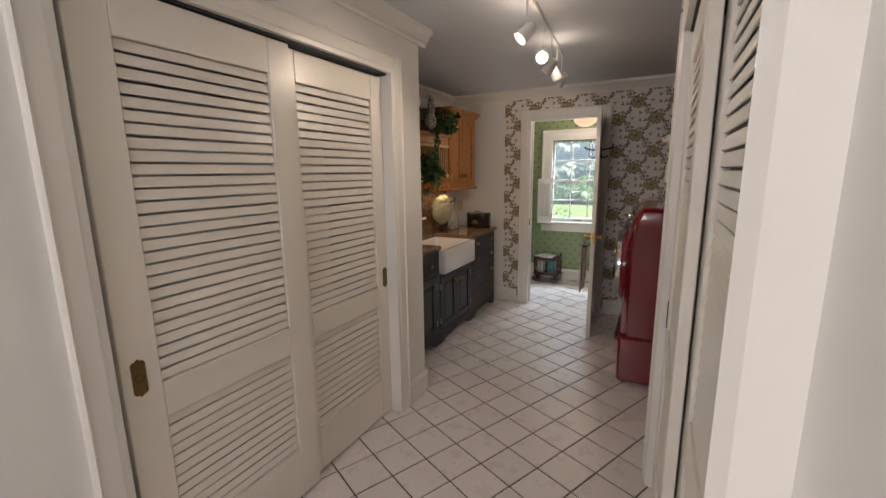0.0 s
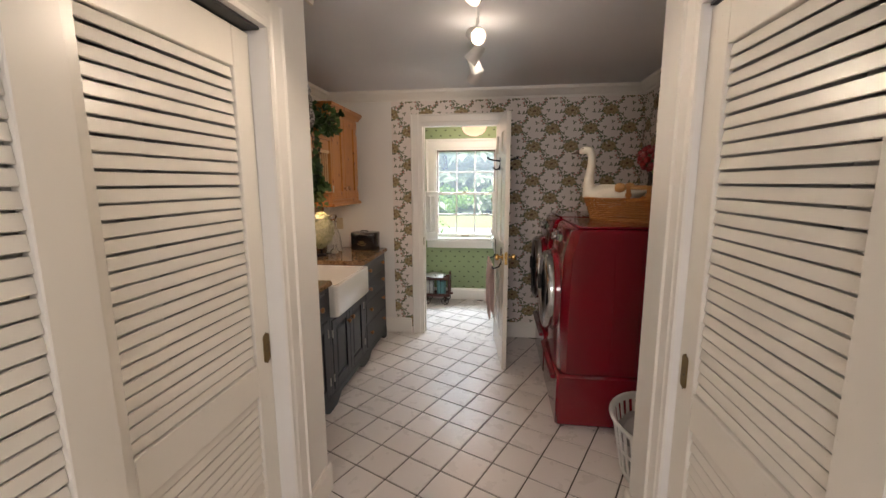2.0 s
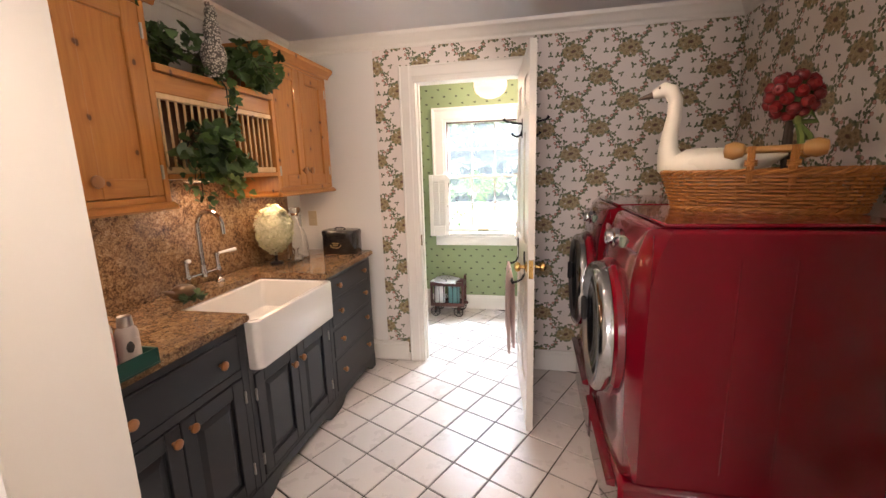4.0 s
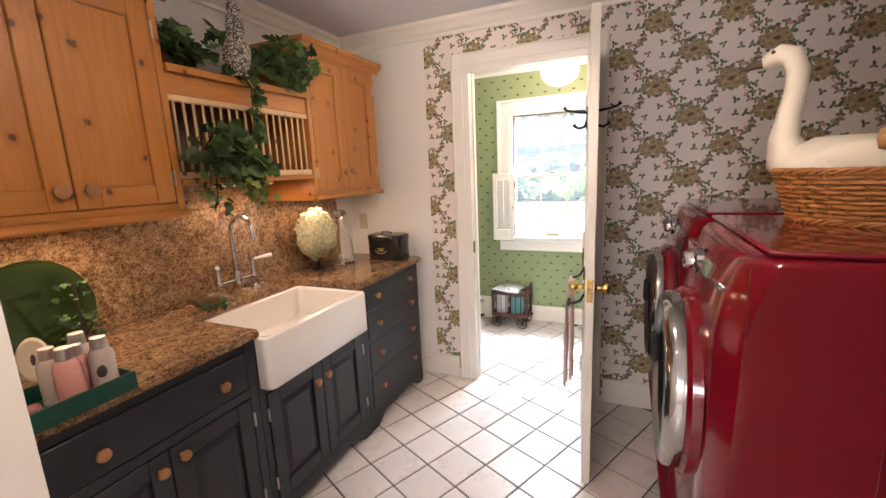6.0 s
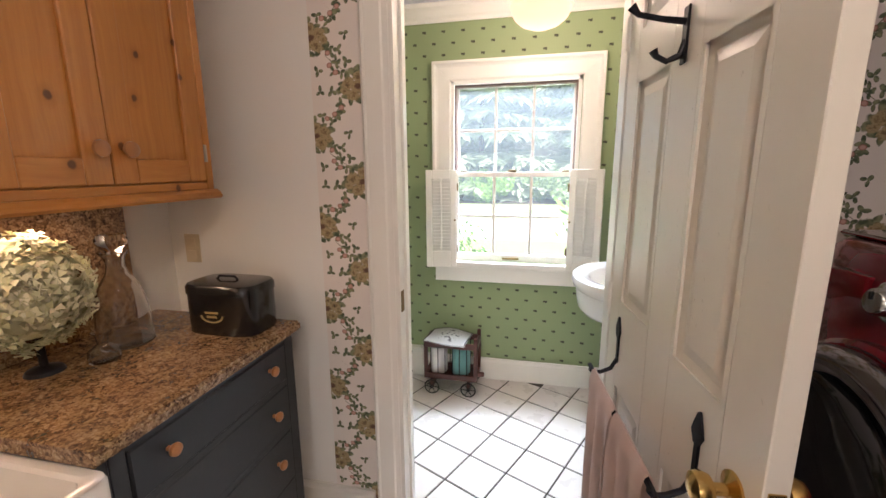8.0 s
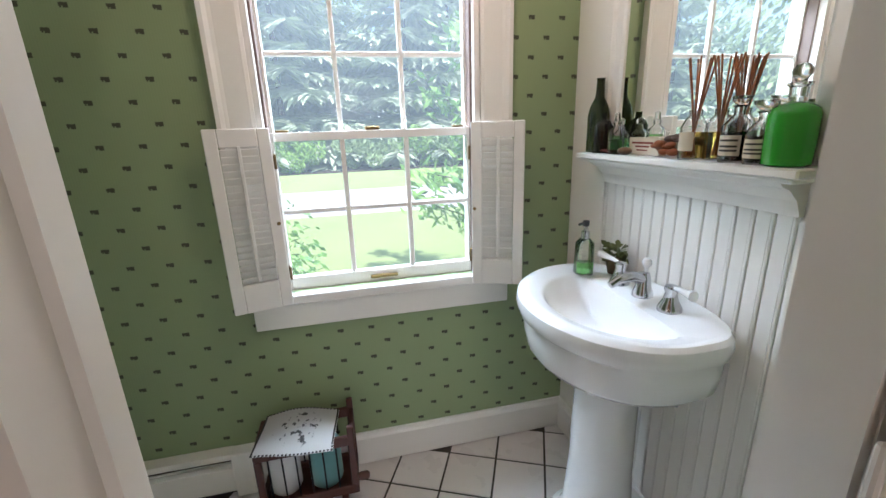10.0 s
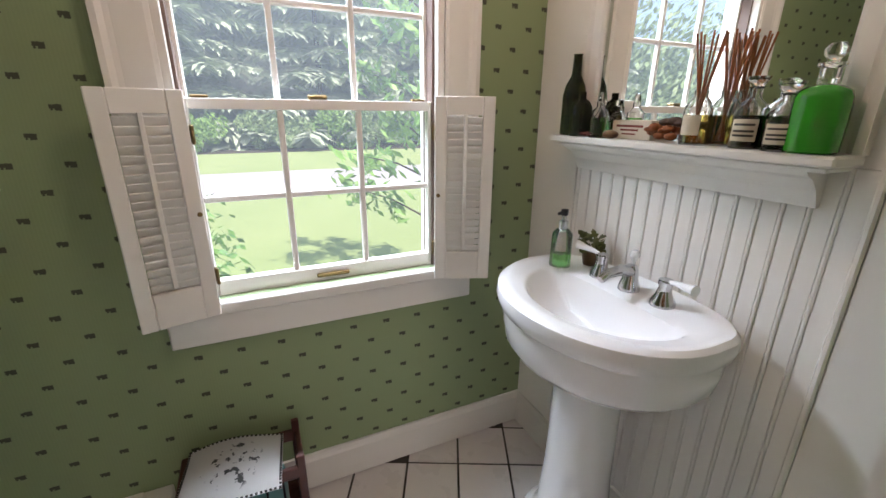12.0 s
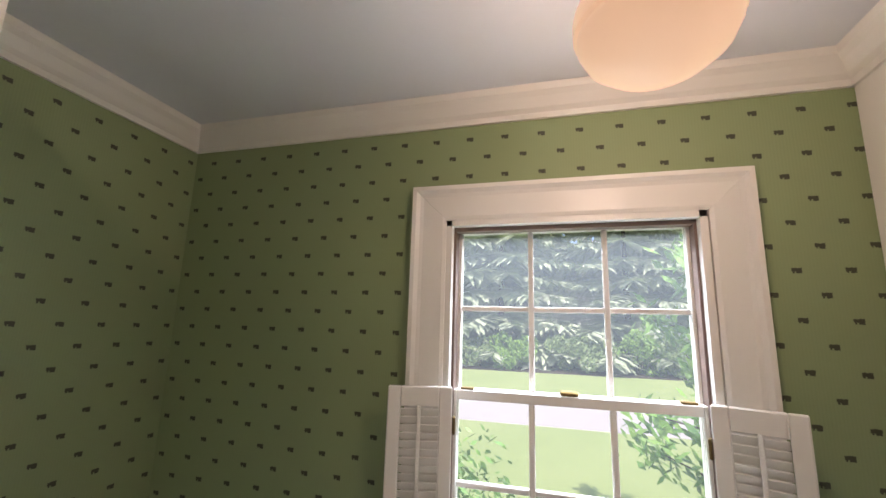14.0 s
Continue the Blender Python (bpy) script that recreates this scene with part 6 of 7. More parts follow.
def sash(name, y, z0, z1, bottom, top_rail):
    s = part(name, boxes((G0 - 0.028, G0, y, y + 0.034, z0, z1), bevel=0.002), trim_white, win)
    part("stile", boxes((G1, G1 + 0.028, y, y + 0.034, z0, z1), bevel=0.002), trim_white, s)
    part("rail", boxes((G0, G1, y, y + 0.034, z0, z0 + bottom), bevel=0.002), trim_white, s)
    part("rail", boxes((G0, G1, y, y + 0.034, z1 - top_rail, z1), bevel=0.002), trim_white, s)
    a, b = z0 + bottom, z1 - top_rail
    wide = (G1 - G0) / 3
    for k in (1, 2):
        part("muntin", boxes((G0 + wide * k - 0.009, G0 + wide * k + 0.009, y + 0.006, y + 0.028, a, b), bevel=0.003), trim_white, s)
    for k in range(3):
        part("muntin", boxes((G0 + wide * k + 0.009 * (k > 0), G0 + wide * (k + 1) - 0.009 * (k < 2), y + 0.007, y + 0.027, (a + b) / 2 - 0.009, (a + b) / 2 + 0.009), bevel=0.003), trim_white, s)
        for lo_z, hi_z in ((a, (a + b) / 2), ((a + b) / 2, b)):
            g = part("pane", boxes((G0 + wide * k, G0 + wide * (k + 1), y + 0.0155, y + 0.0185, lo_z, hi_z)), pane_glass, s, "clear glass pane")
            g.visible_shadow = False
    return s


# added sheet that lays pale haze over the outdoor view
veil = part("haze_sheet", boxes((W0 + 0.022, W1 - 0.022, Y_WIN + 0.120, Y_WIN + 0.1208, WZ0 + 0.01, WZ1 - 0.022)), haze_sheet, win, "thin added sheet of haze outside the sashes")
veil.visible_shadow = False
low = sash("lower_sash", Y_WIN + 0.030, 0.836, 1.424, 0.050, 0.030)
high = sash("upper_sash", Y_WIN + 0.068, 1.396, 1.975, 0.028, 0.026)
part("sash_lift", boxes((-0.665, -0.555, Y_WIN + 0.020, Y_WIN + 0.031, 0.852, 0.866), bevel=0.003), old_brass, low, "brass sash lift")
part("sash_lock", boxes((-0.640, -0.585, Y_WIN + 0.035, Y_WIN + 0.066, 1.4242, 1.438), bevel=0.004), old_brass, low, "bronze sash lock")
for x in (-0.93, -0.285):
    part("tilt_latch", boxes((x - 0.022, x + 0.022, Y_WIN + 0.036, Y_WIN + 0.056, 1.4242, 1.432), bevel=0.002), old_brass, low)


def shutter(hinge, turn, sign, label):
    """A cafe shutter, hinged at the window's edge and swung against the casing; leaf runs along sign * x."""
    s = thing("window_shutter", (hinge, Y_WIN - 0.038, 0.809), label, "shutter", "cafe shutters on the window", turn=turn)
    x = lambda w: hinge + sign * w
    y0, y1, w, z0, z1 = Y_WIN - 0.050, Y_WIN - 0.030, 0.198, 0.809, 1.441
    lim = lambda a, b: (min(x(a), x(b)), max(x(a), x(b)))
    for a, b in ((0, 0.040), (w - 0.040, w)):
        part("stile", boxes((*lim(a, b), y0, y1, z0, z1), bevel=0.003), trim_white, s)
    for a, b in ((z0, z0 + 0.105), (z1 - 0.060, z1)):
        part("rail", boxes((*lim(0.040, w - 0.040), y0, y1, a, b), bevel=0.003), trim_white, s)
    bm = boxes((*lim(0.041, w - 0.041), -0.0135, 0.0135, -0.0022, 0.0022), bevel=0.0015)
    bm.transform(Matrix.Translation((0, (y0 + y1) / 2, 0)) @ Matrix.Rotation(radians(-62), 4, "X"))
    bm.transform(Matrix.Translation((0, 0, z0 + 0.105 + 0.012)))
    first = part("slat", bm, trim_white, s)
    for k in range(1, 20):
        o_ = new("slat", first.data)
        o_.parent, o_.location = s, (0, 0, k * 0.0231)
    part("tilt_rod", boxes((*lim(w * 0.48, w * 0.54), y0 - 0.012, y0 - 0.002, z0 + 0.115, z1 - 0.055), bevel=0.002), trim_white, s)
    ky = x(0.012)
    part("knob", lathe([(0.004, 0), (0.007, -0.006), (0.006, -0.010), (0, -0.012)], 10, None, "Y", (ky, y0, 1.12)), old_brass, s, "", True)
    for z in (0.93, 1.33):
        part("hinge", boxes((x(-0.006) - 0.004, x(-0.006) + 0.004, y0 - 0.003, y1, z - 0.025, z + 0.025), bevel=0.002), old_brass, s)
    return s


shutter(-0.960, 15, -1, "white louvred cafe shutter swung open")
shutter(-0.258, -22, 1, "white louvred cafe shutter swung open")

# ---- heater, cart ----
heat = thing("baseboard_heater", (-1.65, Y_WIN - 0.03, 0), "cream enamelled baseboard heater along the wall", "heater")
part("cover", sweep(bmesh.new(), ((0, 0.03), (0.052, 0.03), (0.056, 0.04), (0.056, 0.142), (0.040, 0.150), (0, 0.150)), (B_LEFT, Y_WIN, 0), (-1.275, Y_WIN, 0), (0, -1, 0)), trim_white, heat)
part("hood", sweep(bmesh.new(), ((0, 0.178), (0.050, 0.178), (0.056, 0.186), (0.050, 0.205), (0, 0.207)), (B_LEFT, Y_WIN, 0), (-1.275, Y_WIN, 0), (0, -1, 0)), trim_white, heat)
# solid black block behind the slot, its shade put into the colour
part("slot_dark", boxes((B_LEFT, -1.275, Y_WIN - 0.034, Y_WIN - 0.002, 0.008, 0.176)), rubber, heat)
part("damper", boxes((B_LEFT, -1.275, Y_WIN - 0.046, Y_WIN - 0.040, 0.158, 0.166)), trim_white, heat)
part("end_cap", boxes((-1.275, -1.190, Y_WIN - 0.060, Y_WIN - 0.001, 0.004, 0.208), bevel=0.004), trim_white, heat)

KX0, KX1, KY0, KY1 = -1.135, -0.785, 5.440, 5.625
cart = thing("wooden_cart", ((KX0 + KX1) / 2, (KY0 + KY1) / 2, 0), "small dark red wooden wagon with spoked iron wheels", "cart")
for z0, z1 in ((0.098, 0.135), (0.315, 0.355)):
    for y0, y1 in ((KY0, KY0 + 0.018), (KY1 - 0.018, KY1)):
        part("rail", boxes((KX0, KX1, y0, y1, z0, z1), bevel=0.003), cart_wood, cart)
    for x0, x1 in ((KX0, KX0 + 0.018), (KX1 - 0.018, KX1)):
        part("rail", boxes((x0, x1, KY0 + 0.018, KY1 - 0.018, z0, z1), bevel=0.003), cart_wood, cart)
part("floor_board", boxes((KX0 + 0.018, KX1 - 0.018, KY0 + 0.018, KY1 - 0.018, 0.100, 0.112)), cart_wood, cart)
for x in (KX0, KX1 - 0.024):
    for y in (KY0, KY1 - 0.020):
        part("post", boxes((x, x + 0.024, y, y + 0.020, 0.135, 0.315 if x == KX0 else 0.395), bevel=0.003), cart_wood, cart)
for k in range(7):
    for y in (KY0 + 0.009, KY1 - 0.009):
        part("bar", tube(bmesh.new(), [(KX0 + 0.045 + k * 0.047, y, 0.134), (KX0 + 0.045 + k * 0.047, y, 0.316)], 0.0035, 6), iron, cart)
part("hitch", lathe([(0.014, 0), (0.016, 0.01), (0.016, 0.035), (0.010, 0.042), (0, 0.043)], 12, None, "X", (KX1, KY0 + 0.03, 0.145)), cart_wood, cart, "", True)
for x in (KX0 + 0.055, KX1 - 0.055):
    part("axle", boxes((x - 0.012, x + 0.012, KY0 - 0.01, KY1 + 0.01, 0.050, 0.098), bevel=0.002), cart_wood, cart)
    for y in (KY0 - 0.016, KY1 + 0.016):
        bm = tube(bmesh.new(), [(x + 0.046 * math.cos(a), y, 0.050 + 0.046 * math.sin(a)) for a in (math.tau * k / 24 for k in range(25))], 0.0042, 6)
        for k in range(3):
            a = math.pi * k / 3
            tube(bm, [(x + 0.045 * math.cos(a), y, 0.050 + 0.045 * math.sin(a)), (x - 0.045 * math.cos(a), y, 0.050 - 0.045 * math.sin(a))], 0.0028, 5)
        lathe([(0, -0.009), (0.010, -0.008), (0.010, 0.008), (0, 0.009)], 10, bm, "Y", (x, y, 0.050))
        part("wheel", bm, iron, cart, "spoked iron wheel", True)
for cx, rad, mat, lab in ((-1.055, 0.058, cloth_white, "rolled white washcloth in the wagon"), (-0.905, 0.062, cloth_teal, "rolled teal washcloth in the wagon")):
    bm = lathe([(0, 0.113), (rad * 0.9, 0.114), (rad, 0.125), (rad, 0.280), (rad * 0.85, 0.292), (0, 0.288)], 18, None, "Z", (cx, (KY0 + KY1) / 2, 0))
    tagged(part("rolled_cloth", bm, mat, None, "", True), lab, "cloth", "cloths in the wagon")
napkin = thing("napkin", (-0.99, 5.55, 0.36), "white scalloped napkin with a grey printed motif, laid over the wagon", "cloth")
def drape(u, v):
    """The napkin's surface: flat over the wagon's rails, sagging at the corners that hang over."""
    z = 0.366 + 0.016 * (1 - u * u) * (0.6 + 0.4 * v) + 0.005 * math.sin(3 * u + 2 * v) - 0.020 * max(0, -v - 0.75) * (1 + u)
    return Vector((-0.985 + 0.138 * u + 0.010 * v, 5.505 + 0.112 * v - 0.014 * u, max(z, 0.358)))


bm, rings, N = bmesh.new(), [], 26
for j in range(N + 1):
    rings.append([drape(i / N * 2 - 1, j / N * 2 - 1) for i in range(N + 1)])
loft(bm, rings, closed=False, caps=False)
bmesh.ops.solidify(bm, geom=bm.faces[:], thickness=0.002)
nm = Nodes("printed_napkin")
np_ = nm.place()
spot_d = nm.vec("DISTANCE", nm.wobble(np_, 30.0, 0.05), (-0.985, 5.51, 0.375))
motif = nm.math("MULTIPLY", nm.step(spot_d, 0.085, 0.075), nm.step(nm.noise(np_, 42.0, 2), 0.56, 0.60))
napkin_mat = nm.set(Base_Color=nm.mix(motif, (0.76, 0.75, 0.73), (0.12, 0.12, 0.12)), Roughness=0.9)
part("cloth", bm, napkin_mat, napkin, "", True)
bm = bmesh.new()
for k in range(22):
    a = -0.96 + 1.92 * k / 21
    for u, v in ((a, -0.97), (a, 0.97), (-0.97, a), (0.97, a)):
        c = drape(u, v)
        box(bm, c.x - 0.0032, c.x + 0.0032, c.y - 0.0030, c.y + 0.0030, c.z + 0.0005, c.z + 0.0030)
part("stitched_edge", bm, ink, napkin, "dark stitched scallops along the hem")

# ---- pedestal basin ----
SXC, SYC, RIM = 0.005, 5.115, 0.935
basin = thing("pedestal_sink", (0.02, SYC, 0), "white porcelain pedestal washbasin with an oval bowl", "sink")


def oval_ring(ax_front, ax_back, ay, z, n=44, cx=SXC):
    """An oval that is blunter towards the wall."""
    pts = []
    for k in range(n):
        a = math.tau * k / n
        c, s = math.cos(a), math.sin(a)
        if c < 0:
            pts.append(Vector((cx + ax_front * c, SYC + ay * s, z)))
        else:
            pts.append(Vector((min(cx + ax_back * abs(c) ** 0.55, B_RIGHT - 0.014), SYC + ay * math.copysign(abs(s) ** 0.8, s), z)))
    return pts


rings = [oval_ring(0.085, 0.10, 0.10, 0.738), oval_ring(0.200, 0.165, 0.235, 0.746), oval_ring(0.228, 0.176, 0.270, 0.754), oval_ring(0.242, 0.181, 0.290, 0.775), oval_ring(0.250, 0.181, 0.300, 0.825), oval_ring(0.253, 0.181, 0.303, 0.866),
         oval_ring(0.268, 0.181, 0.316, 0.880), oval_ring(0.274, 0.181, 0.322, 0.905), oval_ring(0.270, 0.181, 0.318, 0.926), oval_ring(0.256, 0.180, 0.306, RIM), oval_ring(0.228, 0.172, 0.284, RIM - 0.002),
         oval_ring(0.214, 0.162, 0.272, RIM - 0.010), oval_ring(0.200, 0.060, 0.245, RIM - 0.012), oval_ring(0.188, 0.045, 0.232, RIM - 0.022), oval_ring(0.165, 0.035, 0.200, RIM - 0.075), oval_ring(0.120, 0.02, 0.140, RIM - 0.120), oval_ring(0.04, 0.01, 0.04, RIM - 0.132)]
part("bowl", loft(bmesh.new(), rings), porcelain, basin, "", True)
part("drain", lathe([(0, 0.0), (0.018, 0.0), (0.022, -0.002), (0.022, -0.006)], 16, None, "Z", (SXC - 0.015, SYC, RIM - 0.127)), chrome, basin, "chrome drain", True)
col = [(0.0, 0.004), (0.150, 0.004), (0.152, 0.030), (0.142, 0.052), (0.125, 0.066), (0.112, 0.090), (0.100, 0.140), (0.090, 0.32), (0.086, 0.60), (0.090, 0.662), (0.105, 0.672), (0.110, 0.690), (0.102, 0.706), (0.091, 0.720), (0.096, 0.744), (0, 0.744)]
bm = lathe(col, 32)
bm.transform(Matrix.Translation((0.020, SYC + 0.020, 0)) @ Matrix.Diagonal((1.10, 1.18, 1, 1)))
part("pedestal", bm, porcelain, basin, "", True)
bm = tube(bmesh.new(), [(0.10, SYC, 0.70), (0.10, SYC, 0.60), (0.115, SYC - 0.01, 0.56), (0.14, SYC - 0.02, 0.57), (0.186, SYC - 0.02, 0.60)], 0.018, 10)
tube(bm, [(0.13, SYC - 0.09, 0.72), (0.13, SYC - 0.09, 0.62), (0.186, SYC - 0.09, 0.59)], 0.009, 8)
ball(bm, (0.13, SYC - 0.09, 0.615), 0.018, 8, 10)
part("waste_trap", bm, drum_grey, basin, "grey metal trap and supply pipe", True)
tapset = thing("basin_tap", (0.125, SYC, RIM - 0.010), "chrome three-piece basin tap with white lever handles", "tap")
fx = 0.100
z0 = RIM - 0.0115
for s in (-1, 1):
    b = part("valve", lathe([(0.032, z0), (0.031, z0 + 0.010), (0.020, z0 + 0.030), (0.015, z0 + 0.050), (0.019, z0 + 0.060), (0.017, z0 + 0.070), (0, z0 + 0.076)], 18, None, "Z", (fx, SYC + s * 0.108, 0)), chrome, tapset, "", True)
    part("lever", tube(bmesh.new(), [(fx, SYC + s * 0.108, z0 + 0.064), (fx - 0.006, SYC + s * 0.140, z0 + 0.072), (fx - 0.012, SYC + s * 0.170, z0 + 0.074), (fx - 0.016, SYC + s * 0.196, z0 + 0.076)], [0.005, 0.007, 0.010, 0.014], 12), porcelain, b, "white porcelain lever", True)
bm = lathe([(0.030, z0), (0.029, z0 + 0.010), (0.022, z0 + 0.030), (0.018, z0 + 0.060), (0.014, z0 + 0.072), (0, z0 + 0.076)], 18, None, "Z", (fx, SYC, 0))
tube(bm, [(fx, SYC, z0 + 0.052), (fx - 0.04, SYC, z0 + 0.064), (fx - 0.085, SYC, z0 + 0.060), (fx - 0.112, SYC, z0 + 0.046)], [0.018, 0.016, 0.013, 0.011], 12)
part("spout", bm, chrome, tapset, "", True)
part("lift_knob", lathe([(0.005, z0 + 0.07), (0.006, z0 + 0.088), (0.013, z0 + 0.096), (0.014, z0 + 0.106), (0.009, z0 + 0.114), (0, z0 + 0.115)], 14, None, "Z", (fx + 0.004, SYC, 0)), porcelain, tapset, "white porcelain knob", True)

disp = thing("soap_dispenser", (0.040, 5.338, RIM - 0.012), "clear glass soap dispenser with pale green soap", "dispenser")
z0 = RIM - 0.011
sq = lambda g, z: [Vector((0.040 + (0.026 - g) * a, 5.338 + (0.026 - g) * b, z)) for a, b in ((-1, -0.8), (-0.8, -1), (0.8, -1), (1, -0.8), (1, 0.8), (0.8, 1), (-0.8, 1), (-1, 0.8))]
part("bottle", loft(bmesh.new(), [sq(0.002, z0), sq(0, z0 + 0.004), sq(0.002, z0 + 0.110), sq(0.010, z0 + 0.122), sq(0.013, z0 + 0.126)]), glass, disp, "", True)
part("soap", loft(bmesh.new(), [sq(0.005, z0 + 0.005), sq(0.004, z0 + 0.045)]), soap_green, disp, "pale green soap")
part("collar", lathe([(0.014, z0 + 0.124), (0.014, z0 + 0.150), (0.008, z0 + 0.153), (0.006, z0 + 0.170), (0, z0 + 0.170)], 14, None, "Z", (0.040, 5.338, 0)), chrome, disp, "", True)
bm = lathe([(0.010, z0 + 0.168), (0.011, z0 + 0.186), (0, z0 + 0.188)], 12, None, "Z", (0.040, 5.338, 0))
tube(bm, [(0.040, 5.338, z0 + 0.180), (0.008, 5.326, z0 + 0.178)], 0.005, 6)
part("pump", bm, rubber, disp, "black pump head", True)
pot = thing("leaf_pot", (0.135, 5.312, RIM - 0.012), "small brown pot with dry green leaves beside the tap", "plant")
part("pot", lathe([(0, z0), (0.020, z0), (0.030, z0 + 0.05), (0.026, z0 + 0.05), (0.02, z0 + 0.04), (0, z0 + 0.04)], 14, None, "Z", (0.140, 5.312, 0)), terracotta, pot, "", True)
bm, rnd = bmesh.new(), random.Random(21)
for k in range(26):
    a = rnd.uniform(0, math.tau)
    leaf(bm, (0.140 + 0.02 * math.cos(a), 5.312 + 0.02 * math.sin(a), z0 + 0.045 + rnd.uniform(0, 0.05)), (min(math.cos(a), 0.1), math.sin(a), rnd.uniform(-0.2, 0.8)), rnd.uniform(0.022, 0.034))
part("leaves", bm, foliage("dry_olive_leaf", (0.05, 0.05, 0.012), (0.20, 0.22, 0.06)), pot)

# ---- shelf and mirror ----
shelf = thing("wall_shelf", (B_RIGHT - 0.05, 5.18, 1.24), "white painted ledge shelf with a coved bracket moulding", "shelf")
part("board", boxes((0.085, B_RIGHT - 0.010, 4.735, 5.500, 1.304, 1.324), bevel=0.004), trim_white, shelf)
COVE = ((0, 0), (0.012, 0), (0.016, 0.012), (0.026, 0.034), (0.050, 0.058), (0.070, 0.066), (0.078, 0.074), (0.078, 0.086), (0, 0.086))
part("cove", sweep(bmesh.new(), COVE, (B_RIGHT - 0.012, 4.782, 1.218), (B_RIGHT - 0.012, 5.455, 1.218), (-1, 0, 0)), trim_white, shelf)
part("top_bead", boxes((0.095, B_RIGHT - 0.012, 4.747, 5.488, 1.294, 1.304), bevel=0.003), trim_white, shelf)
MY0, MY1, MZ0, MZ1 = 4.800, 5.405, 1.3245, 2.060
mir = thing("mirror", (B_RIGHT - 0.02, 5.116, 1.35), "large wall mirror in a white moulded frame above the shelf", "mirror")
part("mirror_glass", boxes((B_RIGHT - 0.016, B_RIGHT - 0.0105, MY0, MY1, MZ0, MZ1)), mirror_glass, mir, "silvered mirror glass")
FR = ((0, 0), (0, 0.010), (0.010, 0.016), (0.040, 0.018), (0.052, 0.026), (0.068, 0.026), (0.068, 0))
for a, b, o_ in (((MY1, MZ0), (MY1, MZ1 + 0.068), (0, 1, 0)), ((MY0, MZ0), (MY0, MZ1 + 0.068), (0, -1, 0)), ((MY0, MZ1), (MY1, MZ1), (0, 0, 1))):
    bm = loft(bmesh.new(), [[Vector((B_RIGHT - 0.0105 - h, p[0], p[1])) + Vector(o_) * w for w, h in FR] for p in (a, b)])
    part("frame", bm, trim_white, mir)

# ---- bottles and trinkets on the shelf ----
SZ = 1.3246
decanter("wine_bottle", (0.140, 5.462, SZ), [(0.034, 0), (0.036, 0.004), (0.036, 0.120), (0.030, 0.150), (0.015, 0.180), (0.013, 0.235), (0.015, 0.240)], dark_glass, "tall dark green wine bottle on the shelf")
decanter("green_bottle", (0.118, 5.400, SZ), [(0.030, 0), (0.032, 0.004), (0.032, 0.085), (0.024, 0.100), (0.011, 0.110), (0.011, 0.128)], dark_glass, "short dark green bottle on the shelf")
decanter("perfume_bottle", (0.150, 5.347, SZ), [(0.024, 0), (0.025, 0.003), (0.025, 0.060), (0.010, 0.075), (0.010, 0.088)], glass, "clear glass bottle of green liquid", [(0, 0.086), (0.012, 0.09), (0.012, 0.104), (0, 0.110)],
         [(0, 0.006), (0.020, 0.006), (0.020, 0.046), (0, 0.046)], soap_green, "green liquid")
decanter("perfume_bottle", (0.112, 5.317, SZ), [(0.024, 0), (0.025, 0.003), (0.025, 0.070), (0.010, 0.085), (0.012, 0.098)], glass, "clear glass bottle of green liquid", [(0, 0.096), (0.010, 0.10), (0.008, 0.122), (0, 0.126)],
         [(0, 0.006), (0.020, 0.006), (0.020, 0.056), (0, 0.056)], soap_green, "green liquid")
trinkets = thing("petal_heap", (0.112, 5.267, SZ), "small heap of dried red petals and a pebble", "trinket")
bm, rnd = bmesh.new(), random.Random(31)
for k in range(16):
    ball(bm, (0.112 + rnd.uniform(-0.018, 0.018), 5.350 + rnd.uniform(-0.03, 0.02), SZ + rnd.uniform(0.004, 0.012)), (rnd.uniform(0.006, 0.012), rnd.uniform(0.006, 0.012), 0.004), 6, 8)
part("petals", bm, petal_red, trinkets, "", True)
part("pebble", ball(bmesh.new(), (0.105, 5.260, SZ + 0.012), (0.020, 0.024, 0.012)), terracotta, trinkets, "", True)
sbox = thing("soap_box", (0.150, 5.227, SZ), "small cream cardboard soap box with red print", "box")
part("carton", boxes((0.138, 0.165, 5.157, 5.287, SZ + 0.0002, SZ + 0.050), bevel=0.001), label_cream, sbox)
bm = boxes((0.1370, 0.1379, 5.182, 5.272, SZ + 0.032, SZ + 0.038), (0.1370, 0.1379, 5.197, 5.257, SZ + 0.022, SZ + 0.027), (0.1370, 0.1379, 5.204, 5.250, SZ + 0.012, SZ + 0.016))
part("print", bm, petal_red, sbox, "faded red lines of print")
peel = thing("dried_fruit", (0.130, 5.127, SZ), "dried orange peel and seed pods heaped on the shelf", "trinket")
for k in range(12):
    part("peel", ball(bmesh.new(), (0.128 + rnd.uniform(-0.022, 0.022), 5.114 + rnd.uniform(-0.04, 0.04), SZ + 0.012 + rnd.uniform(0, 0.026)), (rnd.uniform(0.010, 0.020), rnd.uniform(0.012, 0.022), rnd.uniform(0.006, 0.012)), 7, 9), dried_orange, peel, "", True)
bm = bmesh.new()
for k in range(4):
    ball(bm, (0.140 + rnd.uniform(-0.02, 0.02), 5.102 + rnd.uniform(-0.045, 0.03), SZ + 0.045 + rnd.uniform(0, 0.008)), (0.016, 0.022, 0.010), 7, 9)
part("pods", bm, beak_brown, peel, "", True)
